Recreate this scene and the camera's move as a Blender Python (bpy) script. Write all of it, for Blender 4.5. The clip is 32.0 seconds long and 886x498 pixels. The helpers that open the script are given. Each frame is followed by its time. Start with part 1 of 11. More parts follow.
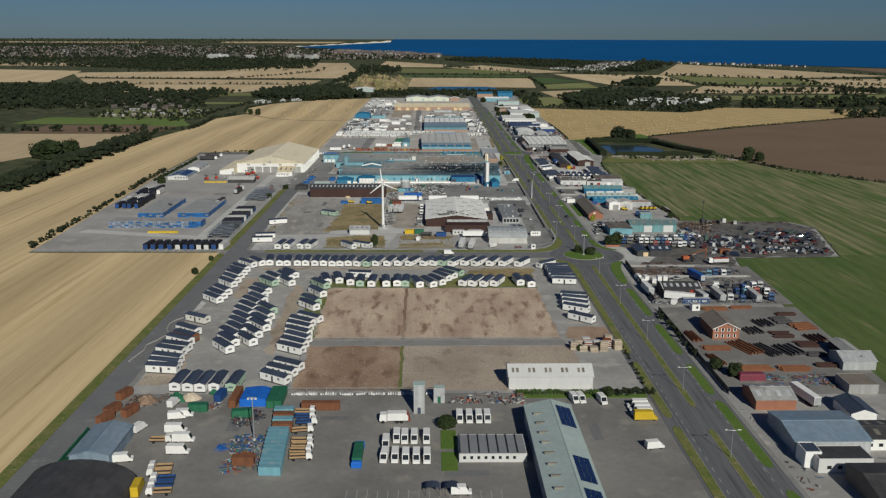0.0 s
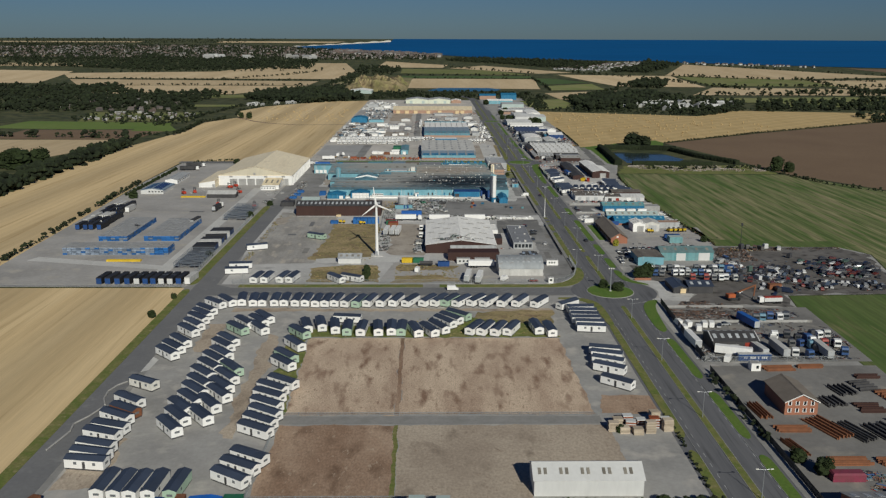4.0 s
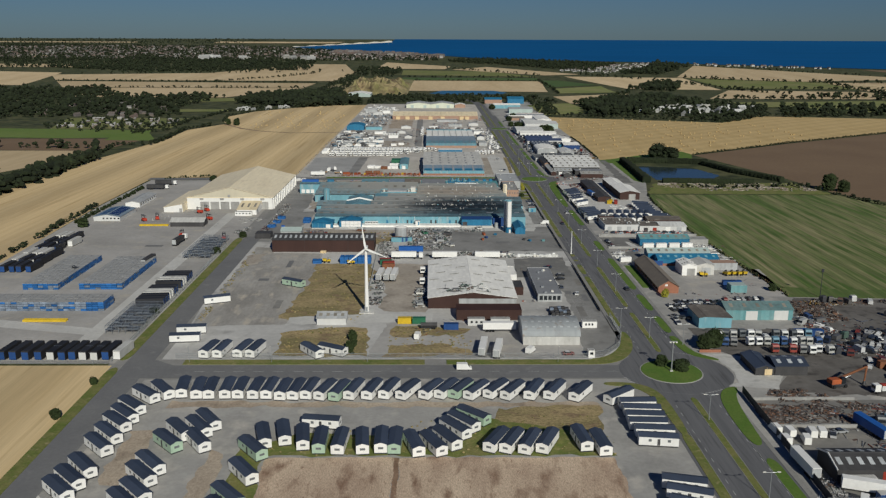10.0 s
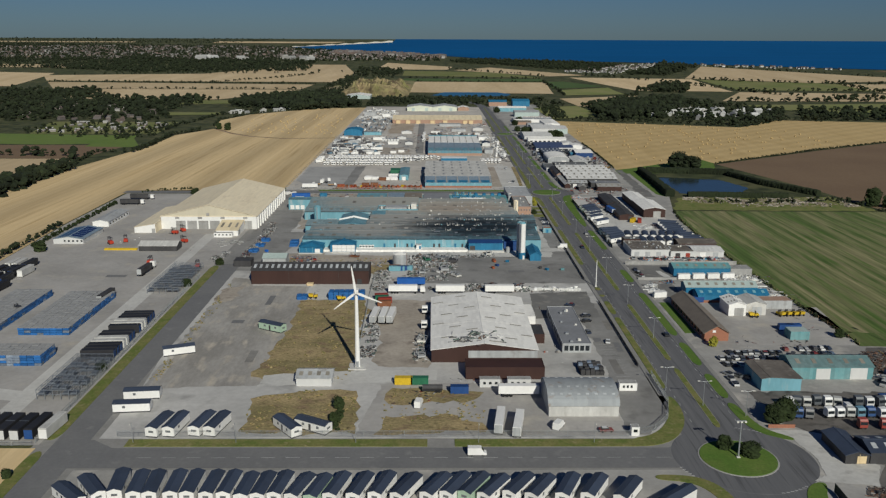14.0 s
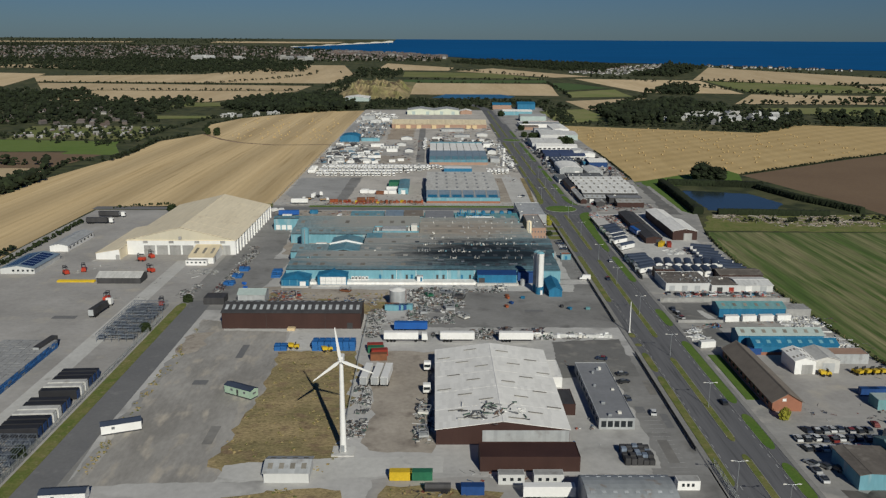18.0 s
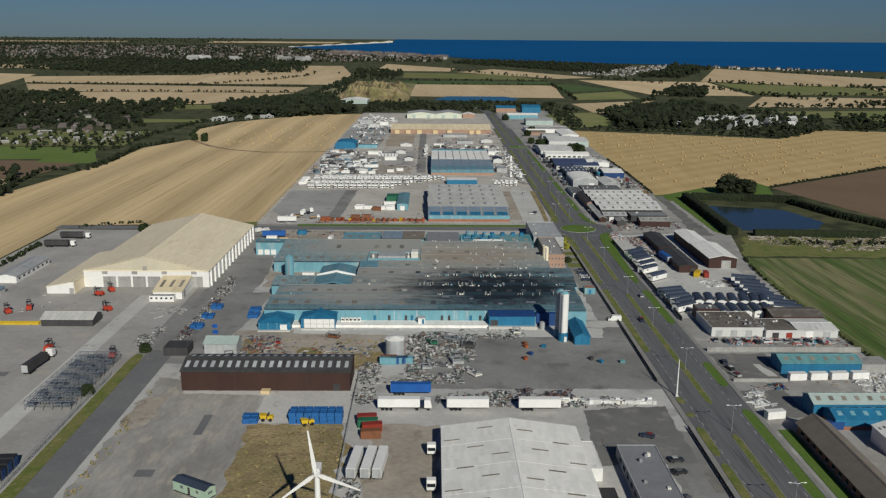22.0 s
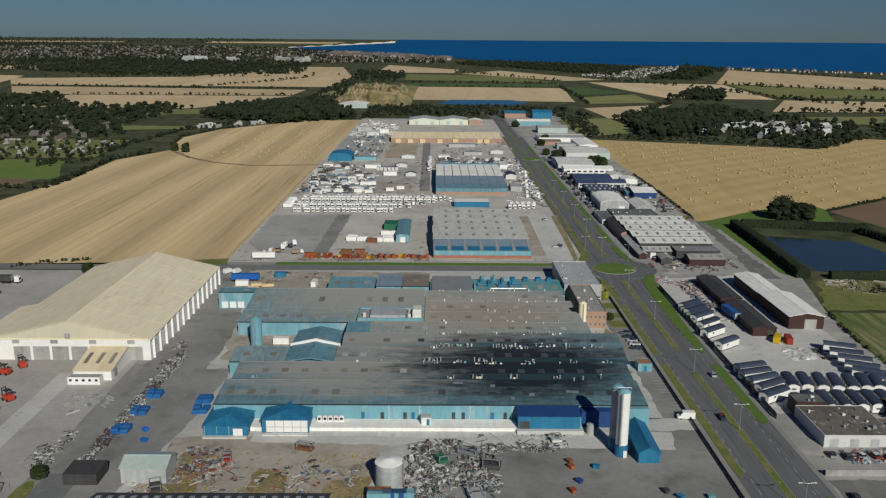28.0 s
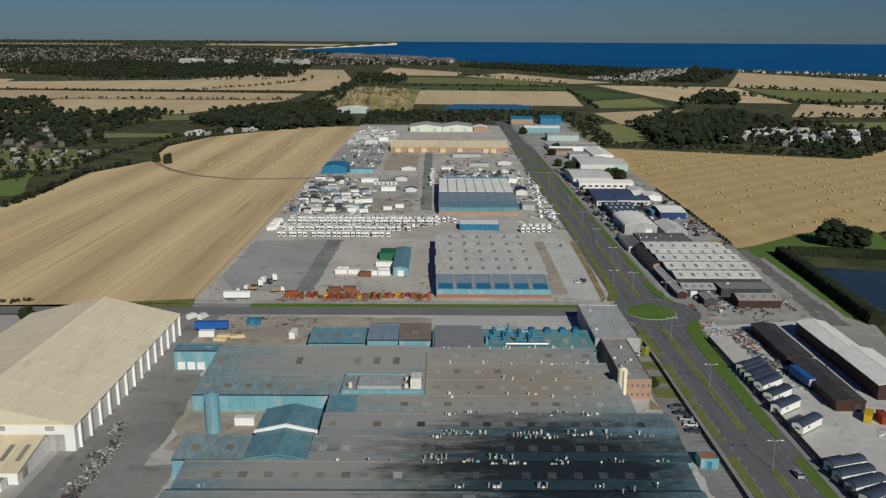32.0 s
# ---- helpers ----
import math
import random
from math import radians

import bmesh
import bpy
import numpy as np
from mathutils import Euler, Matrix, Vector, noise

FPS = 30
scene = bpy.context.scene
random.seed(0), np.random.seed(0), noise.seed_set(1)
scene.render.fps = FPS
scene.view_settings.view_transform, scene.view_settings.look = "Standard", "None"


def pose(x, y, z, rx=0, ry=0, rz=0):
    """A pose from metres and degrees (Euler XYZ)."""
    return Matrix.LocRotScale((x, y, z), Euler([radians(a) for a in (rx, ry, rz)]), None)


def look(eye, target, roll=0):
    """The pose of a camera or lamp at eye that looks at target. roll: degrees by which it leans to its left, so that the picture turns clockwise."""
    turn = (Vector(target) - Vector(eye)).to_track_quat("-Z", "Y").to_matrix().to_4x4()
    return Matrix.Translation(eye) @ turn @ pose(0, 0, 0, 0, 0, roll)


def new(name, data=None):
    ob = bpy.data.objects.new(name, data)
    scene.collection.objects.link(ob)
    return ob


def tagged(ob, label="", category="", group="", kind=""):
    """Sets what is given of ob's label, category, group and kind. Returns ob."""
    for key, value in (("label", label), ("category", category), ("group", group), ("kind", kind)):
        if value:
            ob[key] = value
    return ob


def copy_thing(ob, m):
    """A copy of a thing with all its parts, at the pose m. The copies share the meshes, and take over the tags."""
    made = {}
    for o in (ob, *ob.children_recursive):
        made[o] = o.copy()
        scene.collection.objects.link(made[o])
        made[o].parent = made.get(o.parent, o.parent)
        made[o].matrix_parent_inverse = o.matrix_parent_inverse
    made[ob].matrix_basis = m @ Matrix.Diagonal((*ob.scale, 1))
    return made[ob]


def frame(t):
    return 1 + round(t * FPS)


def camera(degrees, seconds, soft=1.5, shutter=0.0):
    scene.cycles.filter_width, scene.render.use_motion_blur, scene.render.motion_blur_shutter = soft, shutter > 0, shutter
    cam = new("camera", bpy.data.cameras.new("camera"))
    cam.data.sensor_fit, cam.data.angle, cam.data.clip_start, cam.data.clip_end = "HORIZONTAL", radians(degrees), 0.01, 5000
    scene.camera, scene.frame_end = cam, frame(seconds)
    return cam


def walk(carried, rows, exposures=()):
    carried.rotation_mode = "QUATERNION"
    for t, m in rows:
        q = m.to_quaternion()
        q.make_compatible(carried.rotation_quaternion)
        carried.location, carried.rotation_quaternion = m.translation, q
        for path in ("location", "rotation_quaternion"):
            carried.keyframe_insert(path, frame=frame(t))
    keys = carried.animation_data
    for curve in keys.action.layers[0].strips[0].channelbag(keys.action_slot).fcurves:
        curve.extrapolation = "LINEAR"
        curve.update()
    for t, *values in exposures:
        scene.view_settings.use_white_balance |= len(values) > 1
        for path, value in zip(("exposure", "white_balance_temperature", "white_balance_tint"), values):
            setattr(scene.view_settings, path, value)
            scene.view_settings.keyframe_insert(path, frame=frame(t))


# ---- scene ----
cam = camera(55.19, 32.0, soft=1.3)
PATH = [
    (0.0, 0.0, 0.0, 115, -0.835, -13.892, -0.16),
    (0.5, -0.08, 8.79, 115, -0.835, -13.898, -0.16),
    (1.0, -0.11, 17.47, 115, -0.813, -13.898, -0.18),
    (1.5, -0.17, 26.19, 115, -0.813, -13.908, -0.19),
    (2.0, -0.22, 34.84, 115, -0.813, -13.908, -0.18),
    (2.5, -0.28, 43.48, 115, -0.803, -13.903, -0.2),
    (3.0, -0.31, 52.08, 115, -0.808, -13.903, -0.19),
    (3.5, -0.28, 60.73, 115, -0.813, -13.908, -0.2),
    (5.5, -0.31, 95.41, 115, -0.797, -13.903, -0.19),
    (6.0, -0.42, 103.81, 115, -0.792, -13.898, -0.2),
    (6.5, -0.5, 112.13, 115, -0.787, -13.892, -0.19),
    (7.0, -0.53, 120.22, 115, -0.766, -13.887, -0.2),
    (7.5, -0.64, 128.29, 115, -0.755, -13.887, -0.21),
    (8.0, -0.75, 136.29, 115, -0.755, -13.887, -0.21),
    (8.5, -0.89, 144.29, 115, -0.755, -13.887, -0.21),
    (9.0, -0.98, 152.26, 115, -0.728, -13.887, -0.22),
    (9.5, -1.17, 160.27, 115, -0.723, -13.882, -0.22),
    (10.0, -1.26, 168.07, 115, -0.696, -13.887, -0.22),
    (10.5, -1.42, 176.06, 115, -0.686, -13.882, -0.2),
    (11.0, -1.54, 183.87, 115, -0.664, -13.882, -0.19),
    (11.5, -1.68, 191.69, 115, -0.643, -13.887, -0.17),
    (12.0, -1.84, 199.69, 115, -0.638, -13.892, -0.18),
    (12.5, -1.93, 207.78, 115, -0.627, -13.887, -0.21),
    (13.0, -2.07, 215.59, 115, -0.627, -13.887, -0.22),
    (13.5, -2.23, 224.01, 115, -0.617, -13.898, -0.23),
    (14.0, -2.35, 232.27, 115, -0.606, -13.892, -0.25),
    (14.5, -2.51, 240.56, 115, -0.595, -13.887, -0.26),
    (16.5, -3.18, 273.6, 115, -0.579, -13.908, -0.28),
    (17.0, -3.41, 281.6, 115, -0.579, -13.898, -0.28),
    (17.5, -3.58, 289.45, 115, -0.569, -13.898, -0.3),
    (18.0, -3.85, 297.14, 115, -0.569, -13.882, -0.31),
    (18.5, -4.13, 304.83, 115, -0.574, -13.887, -0.32),
    (19.0, -4.5, 312.46, 115, -0.574, -13.887, -0.34),
    (19.5, -4.69, 320.18, 115, -0.569, -13.887, -0.34),
    (20.0, -4.92, 327.94, 115, -0.574, -13.876, -0.35),
    (20.5, -5.17, 335.83, 115, -0.569, -13.887, -0.37),
    (21.0, -5.42, 343.91, 115, -0.569, -13.887, -0.37),
    (21.5, -5.56, 352.0, 115, -0.574, -13.887, -0.38),
    (22.0, -5.7, 360.16, 115, -0.574, -13.876, -0.38),
    (22.5, -5.7, 368.23, 115, -0.563, -13.871, -0.37),
    (23.0, -5.81, 376.33, 115, -0.553, -13.855, -0.37),
    (23.5, -5.95, 384.1, 115, -0.547, -13.86, -0.37),
    (24.0, -6.12, 391.64, 115, -0.537, -13.855, -0.36),
    (24.5, -6.31, 399.28, 115, -0.521, -13.85, -0.36),
    (25.0, -6.48, 407.16, 115, -0.505, -13.834, -0.38),
    (25.5, -6.59, 415.1, 115, -0.489, -13.834, -0.39),
    (27.5, -7.49, 446.61, 115, -0.404, -13.86, -0.39),
    (28.0, -7.71, 454.71, 115, -0.382, -13.855, -0.41),
    (28.5, -7.88, 462.83, 115, -0.361, -13.855, -0.43),
    (29.0, -8.04, 471.22, 115, -0.335, -13.876, -0.44),
    (29.5, -8.13, 480.24, 115, -0.308, -13.876, -0.42),
    (30.0, -8.18, 489.41, 115, -0.281, -13.85, -0.4),
    (30.5, -8.18, 498.1, 115, -0.265, -13.813, -0.36),
    (31.0, -8.18, 506.63, 115, -0.244, -13.797, -0.34),
    (31.5, -8.21, 515.42, 115, -0.244, -13.77, -0.33),
    (32.0, -8.21, 524.61, 115, -0.234, -13.738, -0.34),
]
walk(cam, [(t, pose(x, y, z, 90 + pitch, roll, yaw)) for t, x, y, z, yaw, pitch, roll in PATH])

# ---- light ----
SUN_EL, SUN_AZ = radians(30.0), radians(163.0)
world = bpy.data.worlds.new("world")
scene.world = world
world.use_nodes = True
_sky = world.node_tree.nodes.new("ShaderNodeTexSky")
_sky.sky_type, _sky.sun_disc, _sky.sun_elevation, _sky.sun_rotation = "NISHITA", False, SUN_EL, SUN_AZ
_sky.air_density, _sky.dust_density, _sky.ozone_density = 1.0, 0.15, 1.5
_bg = world.node_tree.nodes["Background"]
_bg.inputs["Strength"].default_value = 0.025
_tint = world.node_tree.nodes.new("ShaderNodeMix")
_tint.data_type, _tint.blend_type = "RGBA", "MULTIPLY"
_tint.inputs[0].default_value, _tint.inputs[7].default_value = 1.0, (0.565, 0.92, 1.60, 1)
world.node_tree.links.new(_sky.outputs[0], _tint.inputs[6])
world.node_tree.links.new(_tint.outputs[2], _bg.inputs["Color"])
_lamp = bpy.data.lights.new("sun", "SUN")
_lamp.energy, _lamp.angle, _lamp.color = 5.0, radians(0.55), (0.99, 0.973, 0.868)
sun = new("sun", _lamp)
_to = Vector((math.sin(SUN_AZ) * math.cos(SUN_EL), math.cos(SUN_AZ) * math.cos(SUN_EL), math.sin(SUN_EL)))
sun.matrix_world = look(_to * 300, (0, 0, 0))
scene.view_settings.exposure = -0.48


# ---- materials ----
def surface(name, base, alt=None, rough=0.8, metal=0.0, grain=1.5, stain=0.12, amount=0.5, rand=0.0, stretch=(1, 1, 1), bump=0.15, dirt=None, dirt_at=0.6, spec=0.3, island=0.0, turn=0.0, speck=0.1, bands=None, lines=None, scars=None, sheet=None):
    """A weathered surface: base to alt by large stains, fine grain over it; rand and island vary whole pieces."""
    m = bpy.data.materials.new(name)
    m.use_nodes = True
    n, l = m.node_tree.nodes, m.node_tree.links
    b = n["Principled BSDF"]
    b.inputs["Roughness"].default_value, b.inputs["Metallic"].default_value = rough, metal
    b.inputs["Specular IOR Level"].default_value = spec
    alt = alt or tuple(c * 0.72 for c in base)
    pos = n.new("ShaderNodeNewGeometry")
    mp = n.new("ShaderNodeMapping")
    mp.inputs["Scale"].default_value = stretch
    mp.inputs["Rotation"].default_value = (0, 0, turn)
    l.new(pos.outputs["Position"], mp.inputs["Vector"])
    big, fine = n.new("ShaderNodeTexNoise"), n.new("ShaderNodeTexNoise")
    for tex, scale, detail in ((big, stain, 6), (fine, grain, 4)):
        tex.inputs["Scale"].default_value, tex.inputs["Detail"].default_value = scale, detail
        tex.inputs["Roughness"].default_value = 0.62
        l.new(mp.outputs[0], tex.inputs["Vector"])
    ramp = n.new("ShaderNodeValToRGB")
    ramp.color_ramp.elements[0].position, ramp.color_ramp.elements[1].position = 0.5 - 0.22 / max(amount, 0.1) * 0.5, 0.5 + 0.22 / max(amount, 0.1) * 0.5
    ramp.color_ramp.elements[0].color, ramp.color_ramp.elements[1].color = (*base, 1), (*alt, 1)
    l.new(big.outputs["Fac"], ramp.inputs[0])
    out = ramp.outputs[0]
    if dirt:
        spot = n.new("ShaderNodeTexNoise")
        spot.inputs["Scale"].default_value, spot.inputs["Detail"].default_value = stain * 3.1, 8
        l.new(mp.outputs[0], spot.inputs["Vector"])
        r2 = n.new("ShaderNodeValToRGB")
        r2.color_ramp.elements[0].position, r2.color_ramp.elements[1].position = dirt_at - 0.06, dirt_at + 0.1
        l.new(spot.outputs["Fac"], r2.inputs[0])
        mx = n.new("ShaderNodeMix")
        mx.data_type = "RGBA"
        mx.inputs[7].default_value = (*dirt, 1)
        l.new(r2.outputs[0], mx.inputs[0]), l.new(out, mx.inputs[6])
        out = mx.outputs[2]
    if scars:
        cut = n.new("ShaderNodeTexNoise")
        cut.inputs["Scale"].default_value, cut.inputs["Detail"].default_value, cut.inputs["Roughness"].default_value = scars[0], 9, 0.72
        cut.inputs["Distortion"].default_value = 0.6
        l.new(mp.outputs[0], cut.inputs["Vector"])
        r3 = n.new("ShaderNodeMapRange")
        r3.inputs[1].default_value, r3.inputs[2].default_value = scars[1] - 0.02, scars[1] + 0.09
        l.new(cut.outputs["Fac"], r3.inputs[0])
        mx = n.new("ShaderNodeMix")
        mx.data_type = "RGBA"
        mx.inputs[7].default_value = (*scars[2], 1)
        l.new(r3.outputs[0], mx.inputs[0]), l.new(out, mx.inputs[6])
        out = mx.outputs[2]
    if sheet:
        br, mx, vec = n.new("ShaderNodeTexBrick"), n.new("ShaderNodeMix"), n.new("ShaderNodeMapping")
        mx.data_type, mx.blend_type = "RGBA", "MULTIPLY"
        mx.inputs[0].default_value = 1.0
        br.inputs["Scale"].default_value, br.inputs["Mortar Size"].default_value = 1.0, 0.0
        br.inputs["Brick Width"].default_value, br.inputs["Row Height"].default_value = sheet[0], sheet[1]
        lo, hi = 1 - sheet[2], 1 + sheet[2]
        br.inputs["Color1"].default_value, br.inputs["Color2"].default_value = (lo, lo, lo, 1), (hi, hi, hi, 1)
        l.new(pos.outputs["Position"], vec.inputs["Vector"]), l.new(vec.outputs[0], br.inputs["Vector"])
        l.new(out, mx.inputs[6]), l.new(br.outputs["Color"], mx.inputs[7])
        out = mx.outputs[2]
    hue = n.new("ShaderNodeHueSaturation")
    k = n.new("ShaderNodeMapRange")
    k.inputs[1].default_value, k.inputs[2].default_value, k.inputs[3].default_value, k.inputs[4].default_value = 0.25, 0.75, 1 - speck, 1 + speck
    l.new(fine.outputs["Fac"], k.inputs[0])
    val = k.outputs[0]
    if rand or island:
        src = n.new("ShaderNodeObjectInfo").outputs["Random"] if rand else pos.outputs["Random Per Island"]
        w = rand or island
        k2 = n.new("ShaderNodeMapRange")
        k2.inputs[3].default_value, k2.inputs[4].default_value = 1 - w, 1 + w
        l.new(src, k2.inputs[0])
        mul = n.new("ShaderNodeMath")
        mul.operation = "MULTIPLY"
        l.new(k.outputs[0], mul.inputs[0]), l.new(k2.outputs[0], mul.inputs[1])
        val = mul.outputs[0]
    for bands in [w for w in (bands, lines) if w]:
        wave, k3, mul3 = n.new("ShaderNodeTexWave"), n.new("ShaderNodeMapRange"), n.new("ShaderNodeMath")
        wave.inputs["Scale"].default_value, wave.inputs["Distortion"].default_value = 0.314 / bands[0], 1.6
        wave.inputs["Detail"].default_value, wave.inputs["Detail Scale"].default_value = 2, 0.4
        turned = n.new("ShaderNodeMapping")
        turned.inputs["Rotation"].default_value = (0, 0, bands[2])
        l.new(pos.outputs["Position"], turned.inputs["Vector"]), l.new(turned.outputs[0], wave.inputs["Vector"])
        k3.inputs[3].default_value, k3.inputs[4].default_value = 1 - bands[1], 1 + bands[1]
        mul3.operation = "MULTIPLY"
        l.new(wave.outputs["Fac"], k3.inputs[0]), l.new(val, mul3.inputs[0]), l.new(k3.outputs[0], mul3.inputs[1])
        val = mul3.outputs[0]
    l.new(val, hue.inputs["Value"]), l.new(out, hue.inputs["Color"])
    l.new(hue.outputs[0], b.inputs["Base Color"])
    if bump:
        bp = n.new("ShaderNodeBump")
        bp.inputs["Strength"].default_value, bp.inputs["Distance"].default_value = bump, 0.08
        l.new(fine.outputs["Fac"], bp.inputs["Height"]), l.new(bp.outputs[0], b.inputs["Normal"])
    return m


def mixed(name, colours, rough=0.7, island=True, metal=0.0):
    """A material whose colour is drawn for each piece from a short list."""
    m = bpy.data.materials.new(name)
    m.use_nodes = True
    n, l = m.node_tree.nodes, m.node_tree.links
    b = n["Principled BSDF"]
    b.inputs["Roughness"].default_value, b.inputs["Metallic"].default_value = rough, metal
    src = n.new("ShaderNodeNewGeometry").outputs["Random Per Island"] if island else n.new("ShaderNodeObjectInfo").outputs["Random"]
    ramp = n.new("ShaderNodeValToRGB")
    ramp.color_ramp.interpolation = "CONSTANT"
    e = ramp.color_ramp.elements
    while len(e) < len(colours):
        e.new(0.5)
    for i, c in enumerate(colours):
        e[i].position, e[i].color = i / len(colours), (*c, 1)
    tex = n.new("ShaderNodeTexNoise")
    tex.inputs["Scale"].default_value = 0.9
    pos = n.new("ShaderNodeNewGeometry")
    l.new(pos.outputs["Position"], tex.inputs["Vector"])
    k = n.new("ShaderNodeMapRange")
    k.inputs[3].default_value, k.inputs[4].default_value = 0.7, 1.3
    hue = n.new("ShaderNodeHueSaturation")
    l.new(tex.outputs["Fac"], k.inputs[0]), l.new(k.outputs[0], hue.inputs["Value"])
    l.new(src, ramp.inputs[0]), l.new(ramp.outputs[0], hue.inputs["Color"]), l.new(hue.outputs[0], b.inputs["Base Color"])
    return m


def soot_roof(name, base, worn, soot, worn_at, soot_at, power=1.0):
    """Blue sheeting with its paint worn to grey over one area and a soot stain over another, both of uneven outline."""
    m = surface(name, base, tuple(c * 0.86 for c in base), 0.75, grain=0.9, stain=0.09, amount=0.7, stretch=(1, 2.2, 1), rand=0.07, sheet=(1.05, 3.3, 0.13), scars=(0.5, 0.6, tuple(c * 1.25 + 0.03 for c in base)))
    n, l = m.node_tree.nodes, m.node_tree.links
    out = next(x for x in n if x.type == "HUE_SAT").outputs[0]
    pos = n.new("ShaderNodeNewGeometry")
    st = n.new("ShaderNodeMapping")
    l.new(pos.outputs["Position"], st.inputs["Vector"])
    for (centre, size), colour, strength, seed, streak in ((worn_at, worn, 0.9, 0.0, (0.5, 2.2, 1)), (soot_at, soot, power, 40.0, (0.42, 1.9, 1))):
        mp, st = n.new("ShaderNodeMapping"), n.new("ShaderNodeMapping")
        mp.vector_type = "TEXTURE"
        mp.inputs["Location"].default_value, mp.inputs["Scale"].default_value = centre, size
        st.inputs["Scale"].default_value, st.inputs["Location"].default_value = streak, (seed, seed, 0)
        l.new(pos.outputs["Position"], mp.inputs["Vector"]), l.new(pos.outputs["Position"], st.inputs["Vector"])
        ln = n.new("ShaderNodeVectorMath")
        ln.operation = "LENGTH"
        l.new(mp.outputs[0], ln.inputs[0])
        tex = n.new("ShaderNodeTexNoise")
        tex.inputs["Scale"].default_value, tex.inputs["Detail"].default_value, tex.inputs["Roughness"].default_value = 0.13, 12, 0.8
        l.new(st.outputs[0], tex.inputs["Vector"])
        add = n.new("ShaderNodeMath")
        add.operation = "MULTIPLY_ADD"
        add.inputs[1].default_value = 2.2
        l.new(tex.outputs["Fac"], add.inputs[0]), l.new(ln.outputs["Value"], add.inputs[2])
        k = n.new("ShaderNodeMapRange")
        k.inputs[1].default_value, k.inputs[2].default_value, k.inputs[3].default_value, k.inputs[4].default_value = 1.6, 2.25, strength, 0
        l.new(add.outputs[0], k.inputs[0])
        mx = n.new("ShaderNodeMix")
        mx.data_type = "RGBA"
        mx.inputs[7].default_value = (*colour, 1)
        l.new(k.outputs[0], mx.inputs[0]), l.new(out, mx.inputs[6])
        out = mx.outputs[2]
    l.new(out, n["Principled BSDF"].inputs["Base Color"])
    return m


def glass_dark(name, colour=(0.02, 0.025, 0.03)):
    m = surface(name, colour, rough=0.12, bump=0, spec=0.6, amount=0.3)
    return m


